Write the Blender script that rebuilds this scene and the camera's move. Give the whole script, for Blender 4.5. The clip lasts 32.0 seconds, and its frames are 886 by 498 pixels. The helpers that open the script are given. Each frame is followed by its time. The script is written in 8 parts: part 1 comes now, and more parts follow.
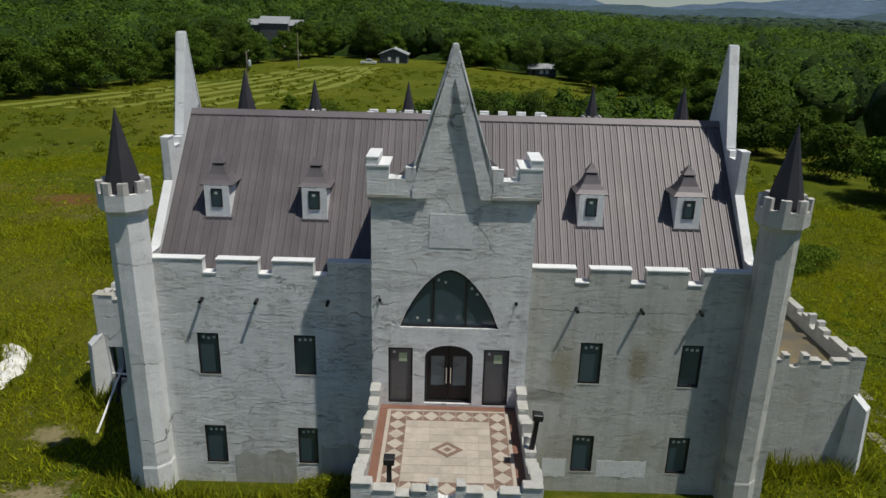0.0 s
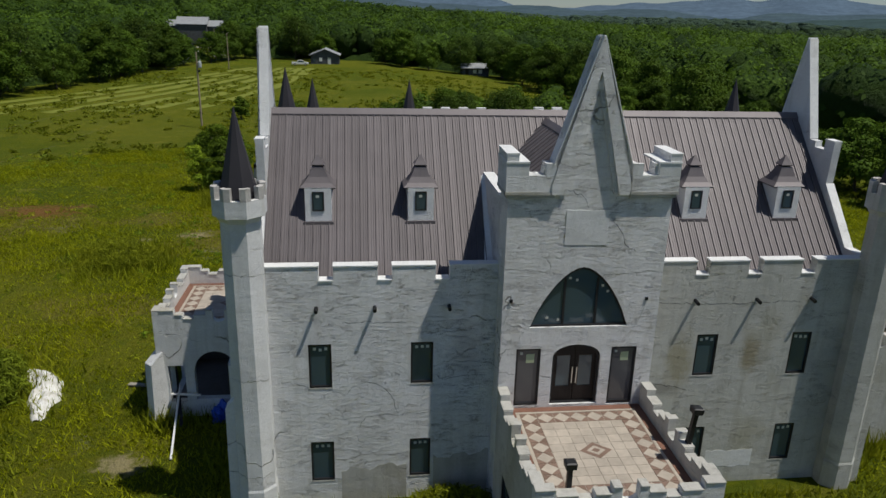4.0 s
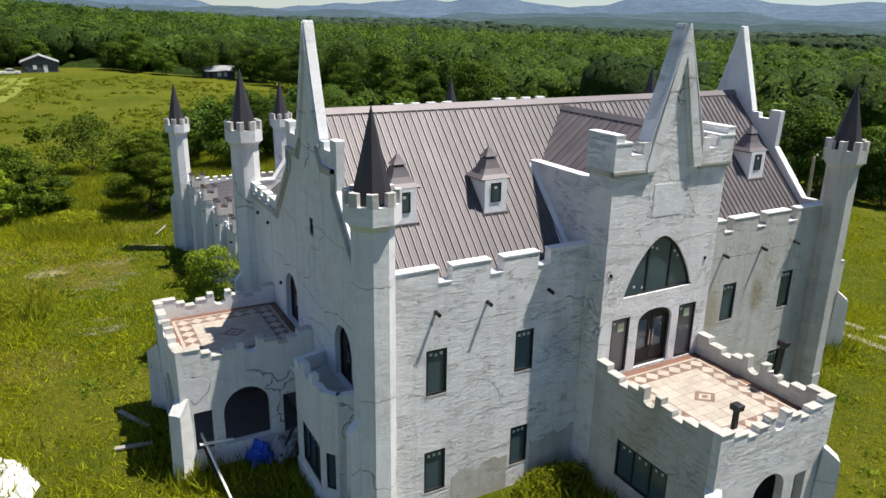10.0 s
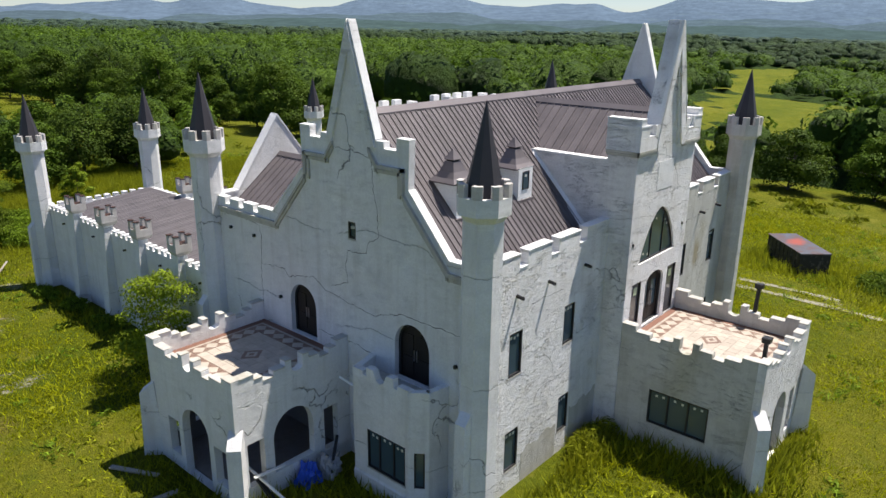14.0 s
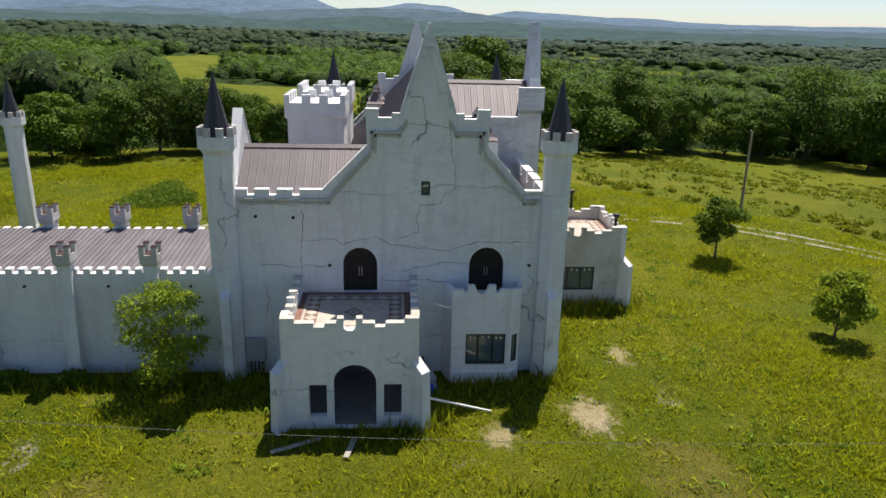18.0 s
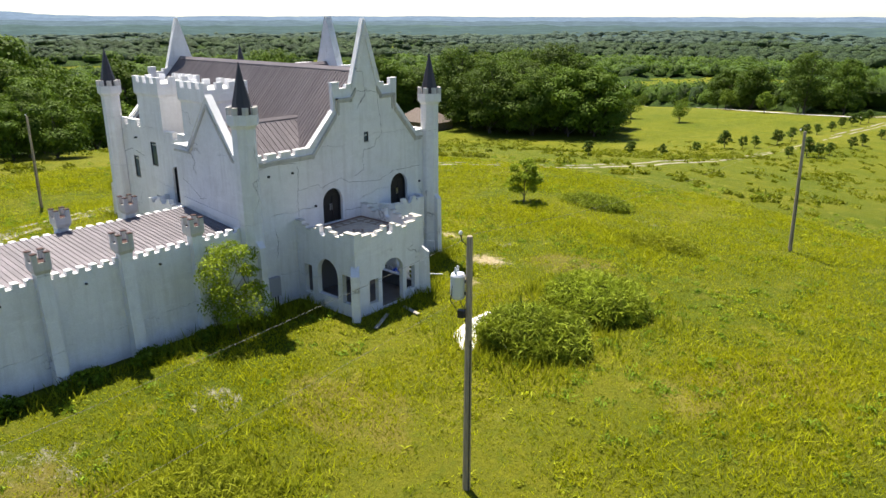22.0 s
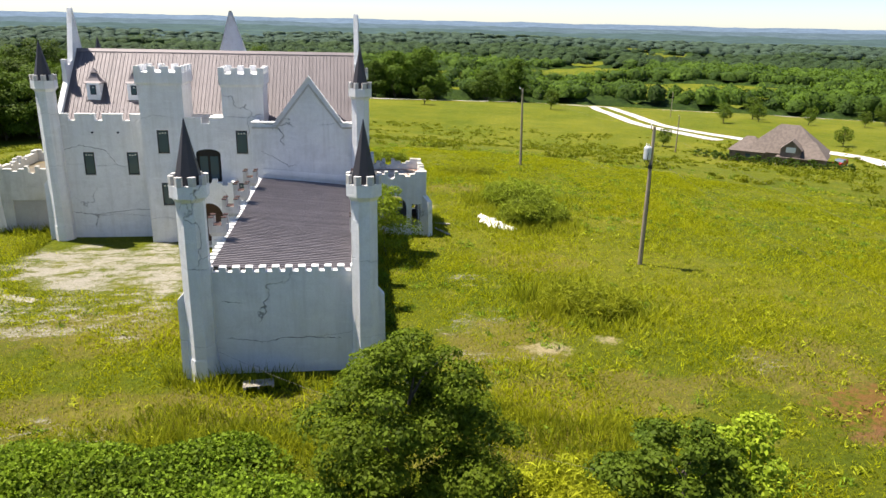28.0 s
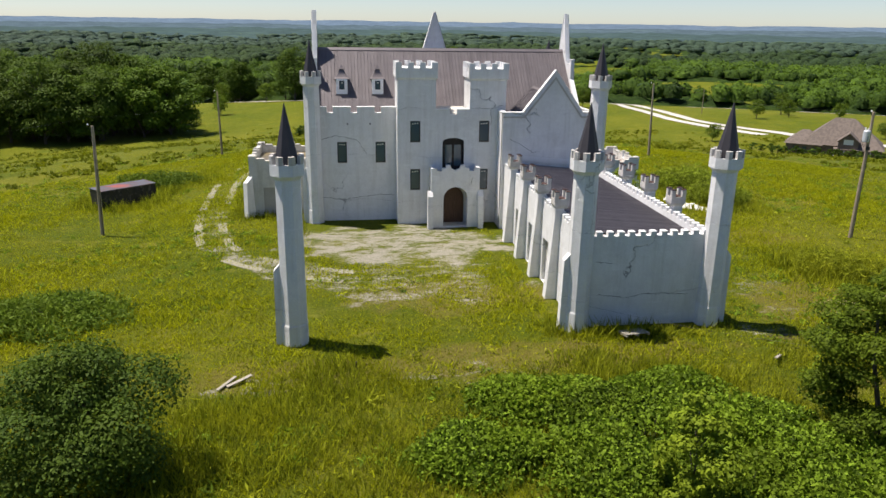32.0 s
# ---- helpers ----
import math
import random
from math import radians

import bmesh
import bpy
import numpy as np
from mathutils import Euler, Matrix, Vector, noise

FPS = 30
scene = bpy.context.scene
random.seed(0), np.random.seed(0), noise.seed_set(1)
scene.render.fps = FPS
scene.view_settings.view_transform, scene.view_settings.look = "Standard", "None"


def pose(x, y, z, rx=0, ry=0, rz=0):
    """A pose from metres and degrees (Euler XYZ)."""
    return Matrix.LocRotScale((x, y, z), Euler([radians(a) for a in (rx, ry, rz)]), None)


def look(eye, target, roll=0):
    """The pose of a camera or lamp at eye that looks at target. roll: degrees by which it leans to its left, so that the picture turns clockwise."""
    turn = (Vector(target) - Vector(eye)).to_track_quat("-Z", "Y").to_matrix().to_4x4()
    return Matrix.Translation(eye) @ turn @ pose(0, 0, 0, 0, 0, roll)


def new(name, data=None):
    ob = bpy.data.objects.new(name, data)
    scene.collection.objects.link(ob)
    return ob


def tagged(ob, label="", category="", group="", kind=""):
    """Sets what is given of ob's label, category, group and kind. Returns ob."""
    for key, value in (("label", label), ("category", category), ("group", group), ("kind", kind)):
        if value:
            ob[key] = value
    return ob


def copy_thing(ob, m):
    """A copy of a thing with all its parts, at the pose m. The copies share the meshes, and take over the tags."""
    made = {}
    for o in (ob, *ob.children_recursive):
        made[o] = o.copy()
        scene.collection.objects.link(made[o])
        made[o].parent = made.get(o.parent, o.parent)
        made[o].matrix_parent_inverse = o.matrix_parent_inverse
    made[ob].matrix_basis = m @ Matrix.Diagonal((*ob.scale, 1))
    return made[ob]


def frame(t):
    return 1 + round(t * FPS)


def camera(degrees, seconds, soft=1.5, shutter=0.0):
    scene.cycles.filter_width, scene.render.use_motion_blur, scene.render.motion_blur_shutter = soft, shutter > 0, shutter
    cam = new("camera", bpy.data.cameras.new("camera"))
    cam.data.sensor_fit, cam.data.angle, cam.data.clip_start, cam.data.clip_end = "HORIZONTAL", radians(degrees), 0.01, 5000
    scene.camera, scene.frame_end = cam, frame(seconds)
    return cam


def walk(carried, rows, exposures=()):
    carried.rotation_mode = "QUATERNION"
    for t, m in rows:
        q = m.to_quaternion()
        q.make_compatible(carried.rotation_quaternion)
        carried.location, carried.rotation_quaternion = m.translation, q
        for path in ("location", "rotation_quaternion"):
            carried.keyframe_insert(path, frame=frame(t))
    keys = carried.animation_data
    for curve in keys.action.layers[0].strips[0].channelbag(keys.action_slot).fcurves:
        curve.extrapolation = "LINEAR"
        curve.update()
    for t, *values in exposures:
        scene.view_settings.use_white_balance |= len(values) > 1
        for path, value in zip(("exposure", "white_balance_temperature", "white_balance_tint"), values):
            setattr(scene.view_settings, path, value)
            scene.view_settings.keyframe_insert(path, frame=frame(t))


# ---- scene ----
cam = camera(63.6, 32.0)
PATH = [
    (0, (-0.19, -24.751, 18.748), (-0.201, -22.856, 18.107), 1.4),
    (1, (-0.86, -24.516, 18.747), (-0.877, -22.623, 18.103), 1.3),
    (2, (-2.57, -24.281, 18.635), (-2.49, -22.388, 17.993), 1.4),
    (3, (-5.107, -24.023, 18.382), (-4.983, -22.13, 17.749), 1.5),
    (5.5, (-11.145, -22.986, 18.137), (-10.736, -21.133, 17.505), 1.2),
    (6, (-12.332, -22.685, 18.006), (-11.878, -20.84, 17.38), 1.2),
    (7, (-14.404, -22.081, 18.057), (-13.872, -20.26, 17.424), 1.2),
    (8, (-16.394, -21.434, 17.985), (-15.72, -19.66, 17.355), 1.1),
    (9, (-18.242, -20.719, 17.845), (-17.459, -18.986, 17.223), 1.0),
    (10, (-20.031, -19.826, 17.747), (-19.113, -18.16, 17.129), 1.0),
    (11, (-21.774, -18.873, 17.782), (-20.787, -17.248, 17.162), 1.0),
    (12, (-23.789, -17.77, 17.685), (-22.647, -16.246, 17.074), 1.0),
    (13, (-26.216, -16.15, 17.59), (-24.929, -14.743, 16.986), 1.0),
    (13.5, (-27.608, -14.888, 17.487), (-26.236, -13.564, 16.882), 0.7),
    (15.5, (-34.85, -8.23, 17.554), (-33.173, -7.328, 16.945), 1.4),
    (16, (-37.068, -5.658, 17.654), (-35.296, -4.962, 17.04), 1.3),
    (17, (-41.488, 0.508, 17.691), (-39.608, 0.807, 17.077), 1.4),
    (18, (-45.495, 7.596, 17.687), (-43.596, 7.466, 17.075), 1.3),
    (19, (-48.338, 15.515, 17.646), (-46.512, 14.975, 17.036), 0.7),
    (21, (-49.046, 32.944, 17.45), (-47.618, 31.68, 16.849), 1.2),
    (22, (-47.148, 39.863, 17.589), (-45.915, 38.414, 16.973), 0.1),
    (23, (-43.883, 47.05, 17.569), (-42.868, 45.44, 16.955), 0.4),
    (24, (-39.23, 53.912, 17.722), (-38.533, 52.142, 17.105), 0.6),
    (25, (-33.036, 60.174, 17.243), (-32.654, 58.303, 16.65), 1.4),
    (27.5, (-15.27, 69.397, 17.199), (-15.508, 67.505, 16.592), 1.2),
    (28, (-11.48, 70.04, 17.112), (-11.713, 68.148, 16.506), 1.3),
    (29, (-3.76, 71.266, 17.157), (-3.998, 69.376, 16.547), 1.4),
    (30, (2.962, 71.847, 17.019), (2.725, 69.956, 16.412), 1.3),
    (31, (7.307, 72.583, 16.891), (7.077, 70.691, 16.286), 0.9),
    (32, (8.859, 73.243, 16.603), (8.601, 71.353, 16.0), 0.8),
]
walk(cam, [(t, look(eye, target, roll)) for t, eye, target, roll in PATH],
     exposures=[(0, -0.48, 6400, 7), (3.0, -0.58, 6400, 8), (6, -0.44, 6400, 8), (9, 0.3, 6500, 10), (13, 0.58, 6600, 13), (17, 0.52, 6650, 13), (20, 0.82, 6800, 13), (23, 1.2, 6850, 13), (25, 1.16, 6850, 13), (28, 1.08, 6850, 14), (29.5, 0.76, 6800, 14), (31, 0.57, 6750, 14), (32, 0.56, 6750, 14)])


# ---- world, sun ----
SUN = Vector((0.40, -0.17, 1.0)).normalized()
world = bpy.data.worlds.new("world")
scene.world = world
world.use_nodes = True
wn = world.node_tree
sky = wn.nodes.new("ShaderNodeTexSky")
sky.sky_type, sky.sun_disc = "NISHITA", False
sky.sun_elevation, sky.sun_rotation = math.asin(SUN.z), math.atan2(SUN.x, SUN.y)
sky.air_density, sky.dust_density, sky.ozone_density = 0.8, 0.2, 2.5
tint = wn.nodes.new("ShaderNodeMix")
tint.data_type, tint.blend_type = "RGBA", "MULTIPLY"
tint.inputs[0].default_value = 1.0
tint.inputs[7].default_value = (0.92, 0.965, 1.04, 1)
wn.links.new(sky.outputs[0], tint.inputs[6])
wn.links.new(tint.outputs[2], wn.nodes["Background"].inputs[0])
wn.nodes["Background"].inputs[1].default_value = 0.08
sun = new("sun", bpy.data.lights.new("sun", "SUN"))
sun.data.energy, sun.data.angle, sun.data.color = 5.0, radians(0.55), (1.0, 0.95, 0.87)
sun.matrix_world = look(SUN * 60, (0, 0, 0))


# ---- materials ----
def mat(name, color, rough=0.8, metal=0.0, spec=0.4):
    m = bpy.data.materials.new(name)
    m.use_nodes = True
    b = m.node_tree.nodes["Principled BSDF"]
    b.inputs["Base Color"].default_value = (*color, 1)
    b.inputs["Roughness"].default_value = rough
    b.inputs["Metallic"].default_value = metal
    b.inputs["Specular IOR Level"].default_value = spec
    return m


class Net:
    """Short hand for building a node material."""

    def __init__(self, m):
        self.m, self.t = m, m.node_tree
        self.b = self.t.nodes["Principled BSDF"]

    def node(self, kind, **ins):
        n = self.t.nodes.new(kind)
        for k, v in ins.items():
            self.feed(n, k.replace("_", " "), v)
        return n

    def feed(self, n, key, v):
        s = n.inputs[key]
        if isinstance(v, bpy.types.NodeSocket):
            self.t.links.new(v, s)
        else:
            s.default_value = v

    def pos(self, scale=(1, 1, 1)):
        g = self.t.nodes.new("ShaderNodeNewGeometry")
        mp = self.t.nodes.new("ShaderNodeMapping")
        mp.inputs["Scale"].default_value = scale
        self.t.links.new(g.outputs["Position"], mp.inputs["Vector"])
        return mp.outputs[0]

    def noise(self, scale, detail=4, rough=0.55, vec=None, distort=0.0):
        n = self.node("ShaderNodeTexNoise", Scale=scale, Detail=detail, Roughness=rough, Distortion=distort)
        self.feed(n, "Vector", vec if vec is not None else self.pos())
        return n.outputs["Fac"]

    def ramp(self, fac, *stops):
        r = self.t.nodes.new("ShaderNodeValToRGB")
        e = r.color_ramp.elements
        while len(e) < len(stops):
            e.new(0.5)
        for el, (p, c) in zip(e, stops):
            el.position = p
            el.color = (*c, 1) if isinstance(c, tuple) else (c, c, c, 1)
        self.t.links.new(fac, r.inputs[0])
        return r.outputs[0]

    def mix(self, fac, a, b, kind="MIX"):
        n = self.t.nodes.new("ShaderNodeMix")
        n.data_type, n.blend_type = "RGBA", kind
        self.put(n.inputs[0], fac)
        self.put(n.inputs[6], a)
        self.put(n.inputs[7], b)
        return n.outputs[2]

    def put(self, s, v):
        if isinstance(v, bpy.types.NodeSocket):
            self.t.links.new(v, s)
        elif isinstance(v, tuple):
            s.default_value = (*v, 1)
        else:
            s.default_value = v

    def math(self, op, a, b=0.0):
        n = self.t.nodes.new("ShaderNodeMath")
        n.operation = op
        self.put(n.inputs[0], a)
        self.put(n.inputs[1], b)
        return n.outputs[0]

    def color(self, c):
        self.put(self.b.inputs["Base Color"], c)

    def bump(self, h, strength=0.4, dist=0.02, normal=None):
        n = self.node("ShaderNodeBump", Strength=strength, Distance=dist, Height=h)
        if normal is not None:
            self.feed(n, "Normal", normal)
        self.t.links.new(n.outputs[0], self.b.inputs["Normal"])
        return n.outputs[0]


def stucco(name, base, dirt=0.5, cracks=True, rough=0.0):
    m = mat(name, base, 0.92, spec=0.2)
    n = Net(m)
    big = n.noise(0.35, 5, 0.6)
    mid = n.noise(1.6, 5, 0.65)
    streak = n.noise(1.0, 5, 0.6, n.pos((2.6, 2.6, 0.22)))
    course = n.noise(1.0, 7, 0.78, n.pos((1.5, 1.5, 6.0)), 1.2)
    patchy = n.noise(0.75, 6, 0.72, n.pos((1.0, 1.0, 0.8)))
    fine = n.noise(13, 6, 0.8)
    k = tuple(c * 0.72 for c in base)
    c = n.mix(n.ramp(big, (0.38, 0.0), (0.66, 1.0)), base, tuple(x * 0.92 for x in base))
    c = n.mix(n.math("MULTIPLY", n.ramp(streak, (0.5, 0.0), (0.72, 1.0)), 0.75 * dirt), c, (k[0] * 0.9, k[1] * 0.87, k[2] * 0.8))
    c = n.mix(n.math("MULTIPLY", n.ramp(mid, (0.5, 0.0), (0.72, 1.0)), 0.5 * dirt), c, (k[0] * 0.96, k[1] * 0.93, k[2] * 0.86))
    c = n.mix(n.math("MULTIPLY", n.ramp(course, (0.55, 0.0), (0.72, 1.0)), 0.10 + 0.35 * rough), c, tuple(x * 0.6 for x in base))
    c = n.mix(n.math("MULTIPLY", n.ramp(patchy, (0.53, 0.0), (0.64, 1.0)), 0.42 * dirt), c, (base[0] * 0.66, base[1] * 0.66, base[2] * 0.64))
    # ragged level scars left by the float, and darker pits
    scar = n.noise(1.0, 9, 0.72, n.pos((1.1, 1.1, 7.5)), 0.6)
    scar = n.ramp(n.math("ABSOLUTE", n.math("SUBTRACT", scar, 0.53)), (0.0, 1.0), (0.013, 0.0))
    scar = n.math("MULTIPLY", scar, n.ramp(n.noise(0.9, 4, 0.6, n.pos((1.0, 1.0, 1.6))), (0.46, 0.0), (0.60, 1.0)))
    c = n.mix(n.math("MULTIPLY", scar, 0.10 + 0.5 * rough), c, tuple(x * 0.36 for x in base))
    pale = n.noise(1.0, 6, 0.7, n.pos((0.5, 0.5, 2.4)))
    c = n.mix(n.math("MULTIPLY", n.ramp(pale, (0.55, 0.0), (0.68, 1.0)), 0.45), c, tuple(min(0.9, x * 1.12) for x in base))
    c = n.mix(n.math("MULTIPLY", n.ramp(fine, (0.4, 1.0), (0.56, 0.0)), 0.34), c, k)
    h = n.math("ADD", n.math("MULTIPLY", course, 0.15 + 0.95 * rough), n.math("MULTIPLY", fine, 0.25))
    h = n.math("ADD", h, n.math("MULTIPLY", mid, 0.6))
    h = n.math("SUBTRACT", h, n.math("MULTIPLY", scar, 0.1 + 0.5 * rough))
    if dirt > 0.78:
        damp = n.noise(0.42, 4, 0.5, n.pos((1.0, 1.0, 0.6)))
        c = n.mix(n.math("MULTIPLY", n.ramp(damp, (0.55, 0.0), (0.72, 1.0)), 0.55), c, (base[0] * 0.62, base[1] * 0.58, base[2] * 0.42))
    if cracks:
        v = n.node("ShaderNodeTexVoronoi", Scale=0.17)
        v.feature = "DISTANCE_TO_EDGE"
        w = n.node("ShaderNodeTexNoise", Scale=0.9, Detail=5)
        n.feed(w, "Vector", n.pos())
        off = n.t.nodes.new("ShaderNodeVectorMath")
        off.operation = "MULTIPLY_ADD"
        n.t.links.new(w.outputs["Color"], off.inputs[0])
        off.inputs[1].default_value = (2.6, 2.6, 2.6)
        n.t.links.new(n.pos(), off.inputs[2])
        n.t.links.new(off.outputs[0], v.inputs["Vector"])
        line = n.ramp(v.outputs["Distance"], (0.0, 1.0), (0.006, 0.0))
        gate = n.ramp(n.noise(0.23, 3), (0.56, 0.0), (0.62, 1.0))
        line = n.math("MULTIPLY", line, gate)
        sep = n.t.nodes.new("ShaderNodeSeparateXYZ")
        n.t.links.new(n.pos(), sep.inputs[0])
        wob = n.math("ADD", n.math("MULTIPLY", n.noise(0.22, 2, 0.5, n.pos((1, 1, 0))), 1.5), n.math("MULTIPLY", n.noise(1.5, 6, 0.7), 0.55))
        joint = n.math("ABSOLUTE", n.math("SUBTRACT", n.math("MODULO", n.math("ADD", sep.outputs["Z"], wob), 3.95), 2.9))
        gate = n.ramp(n.noise(0.30, 3), (0.42, 0.0), (0.52, 1.0))
        line = n.math("MAXIMUM", line, n.math("MULTIPLY", n.ramp(joint, (0.0, 1.0), (0.02, 0.0)), n.math("MULTIPLY", gate, 0.55)))
        c = n.mix(n.math("MULTIPLY", line, 0.75), c, (0.11, 0.105, 0.10))
        h = n.math("SUBTRACT", h, n.math("MULTIPLY", line, 1.0))
    n.color(c)
    n.bump(h, 0.9, 0.07)
    return m


STUCCO = stucco("grey_stucco", (0.80, 0.80, 0.79), 0.55)
STUCCO_ROUGH = stucco("rough_troweled_stucco", (0.88, 0.88, 0.87), 0.55, True, 1.0)


def stain(m, at, half, color, strength, ragged=1.6):
    """A blotch with a ragged edge on one spot of a wall."""
    n = Net(m)
    c = n.b.inputs["Base Color"].links[0].from_socket
    d = n.t.nodes.new("ShaderNodeVectorMath")
    d.operation = "SUBTRACT"
    n.t.links.new(n.pos(), d.inputs[0])
    d.inputs[1].default_value = at
    e = n.t.nodes.new("ShaderNodeVectorMath")
    e.operation = "DIVIDE"
    n.t.links.new(d.outputs[0], e.inputs[0])
    e.inputs[1].default_value = half
    f = n.t.nodes.new("ShaderNodeVectorMath")
    f.operation = "LENGTH"
    n.t.links.new(e.outputs[0], f.inputs[0])
    r = n.math("ADD", f.outputs["Value"], n.math("MULTIPLY", n.math("SUBTRACT", n.noise(1.6, 6, 0.75), 0.5), ragged))
    n.color(n.mix(n.math("MULTIPLY", n.ramp(r, (0.35, 1.0), (1.15, 0.0)), strength), c, color))


STUCCO_RAW = stucco("bare_cement", (0.56, 0.545, 0.50), 0.9, False)
STUCCO_DARK = stucco("damp_stucco", (0.60, 0.595, 0.55), 0.85, False, 0.35)
stain(STUCCO_DARK, (4.4, 0.0, 5.6), (0.7, 1.2, 1.6), (0.30, 0.25, 0.12), 0.6)
stain(STUCCO_DARK, (7.3, 0.0, 5.9), (0.55, 1.2, 1.1), (0.28, 0.22, 0.10), 0.65)
stain(STUCCO_DARK, (3.6, 0.0, 4.4), (1.3, 1.2, 0.35), (0.24, 0.23, 0.20), 0.7)
stain(STUCCO_DARK, (10.6, 0.0, 4.0), (0.9, 1.5, 4.2), (0.33, 0.33, 0.31), 0.6)
stain(STUCCO_ROUGH, (-3.9, 0.0, 6.2), (0.8, 0.6, 1.6), (0.42, 0.42, 0.42), 0.6)
TURRETSTONE = stucco("stained_turret_stone", (0.60, 0.575, 0.545), 0.9, False)
RUSTSTAIN = stucco("rust_stained_top", (0.075, 0.045, 0.04), 0.8, False)
CRACK = mat("open_crack", (0.10, 0.095, 0.09), 0.95, spec=0.1)
WHITE = stucco("white_coping", (0.86, 0.86, 0.85), 0.2, False)


def metal_roof(name, base, metal=0.25):
    m = mat(name, base, 0.42, metal, 0.5)
    n = Net(m)
    o = n.t.nodes.new("ShaderNodeObjectInfo")
    a = n.noise(0.8, 5, 0.6)
    b = n.noise(1.0, 5, 0.6, n.pos((5.0, 0.7, 0.7)))
    c = n.mix(n.ramp(a, (0.35, 0.0), (0.68, 1.0)), base, tuple(x * 1.25 for x in base))
    c = n.mix(n.math("MULTIPLY", n.ramp(b, (0.55, 0.0), (0.75, 1.0)), 0.3), c, tuple(x * 0.7 for x in base))
    hsv = n.node("ShaderNodeHueSaturation", Color=c, Value=n.math("ADD", 0.88, n.math("MULTIPLY", o.outputs["Random"], 0.24)))
    n.color(hsv.outputs[0])
    n.put(n.b.inputs["Roughness"], n.math("ADD", 0.46, n.math("MULTIPLY", a, 0.2)))
    n.bump(n.noise(6, 3), 0.12, 0.02)
    return m


ROOF = metal_roof("brown_metal_roof", (0.132, 0.117, 0.121))
SPIRE = metal_roof("dark_spire_metal", (0.040, 0.036, 0.040))
BLACK = mat("black_frame", (0.018, 0.018, 0.02), 0.5)
DARKMETAL = mat("dark_metal", (0.03, 0.03, 0.032), 0.45, 0.6)
STEEL = mat("bare_steel", (0.6, 0.6, 0.6), 0.3, 1.0)
# near-black: the shade of closed insides and gaps is put into this colour
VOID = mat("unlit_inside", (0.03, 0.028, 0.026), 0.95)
PAPER = mat("pale_sticker", (0.55, 0.57, 0.52), 0.8)
GREENPAPER = mat("green_sticker", (0.45, 0.52, 0.33), 0.8)
# bluish base: some of the sky's reflection is put into the colour
GLASS = mat("dark_glass", (0.055, 0.090, 0.112), 0.06, 0.0, 0.8)
GREYGLASS = mat("grey_screen_glass", (0.10, 0.10, 0.105), 0.12, 0.0, 0.5)


def wood(name, base, rough=0.75):
    m = mat(name, base, rough)
    n = Net(m)
    g = n.noise(3.0, 6, 0.65, n.pos((7, 7, 0.5)))
    n.color(n.mix(n.ramp(g, (0.35, 0.0), (0.68, 1.0)), base, tuple(x * 0.5 for x in base)))
    n.bump(g, 0.35, 0.01)
    return m


DOORWOOD = wood("dark_stained_wood", (0.016, 0.011, 0.009), 0.6)
REDWOOD = wood("brown_door_wood", (0.13, 0.065, 0.04), 0.55)
POLEWOOD = wood("weathered_pole_wood", (0.42, 0.34, 0.24))
PLANKWOOD = wood("grey_lumber", (0.42, 0.38, 0.31))


def tile_mat(name, base):
    m = mat(name, base, 0.6, spec=0.35)
    n = Net(m)
    o = n.t.nodes.new("ShaderNodeObjectInfo")
    a = n.noise(3.0, 5, 0.6)
    c = n.mix(n.ramp(a, (0.35, 0.0), (0.7, 1.0)), base, tuple(x * 0.8 for x in base))
    hsv = n.node("ShaderNodeHueSaturation", Color=c, Value=n.math("ADD", 0.9, n.math("MULTIPLY", o.outputs["Random"], 0.2)))
    n.color(hsv.outputs[0])
    n.bump(n.noise(25, 3), 0.1, 0.01)
    return m


TILE = tile_mat("cream_tile", (0.50, 0.435, 0.36))
TILE_BROWN = tile_mat("brown_tile", (0.25, 0.165, 0.125))
TILE_RED = tile_mat("terracotta_border_tile", (0.23, 0.115, 0.08))
GROUT = mat("grout", (0.44, 0.385, 0.32), 0.9)


def leaf_mat(name, base, spread=0.35, trans=0.35):
    """Leaves, each island a little different, with light coming through."""
    m = mat(name, base, 0.65, spec=0.12)
    n = Net(m)
    g = n.t.nodes.new("ShaderNodeNewGeometry")
    o = n.t.nodes.new("ShaderNodeObjectInfo")
    r = g.outputs["Random Per Island"]
    c = n.mix(r, tuple(x * (1 - spread) for x in base), (base[0] * (1 + spread * 1.3), base[1] * (1 + spread), base[2] * (1 + spread * 0.5)))
    patch = n.noise(0.35, 3)
    c = n.mix(n.math("MULTIPLY", n.ramp(patch, (0.42, 0.0), (0.62, 1.0)), 0.5), c, (base[0] * 1.5, base[1] * 1.25, base[2] * 0.8))
    v = n.math("ADD", 0.75, n.math("MULTIPLY", o.outputs["Random"], 0.5))
    hsv = n.node("ShaderNodeHueSaturation", Color=c, Value=v)
    n.color(hsv.outputs[0])
    tr = n.t.nodes.new("ShaderNodeBsdfTranslucent")
    n.t.links.new(hsv.outputs[0], tr.inputs[0])
    mx = n.t.nodes.new("ShaderNodeMixShader")
    mx.inputs[0].default_value = trans
    n.t.links.new(n.b.outputs[0], mx.inputs[1])
    n.t.links.new(tr.outputs[0], mx.inputs[2])
    n.t.links.new(mx.outputs[0], n.t.nodes["Material Output"].inputs[0])
    return m


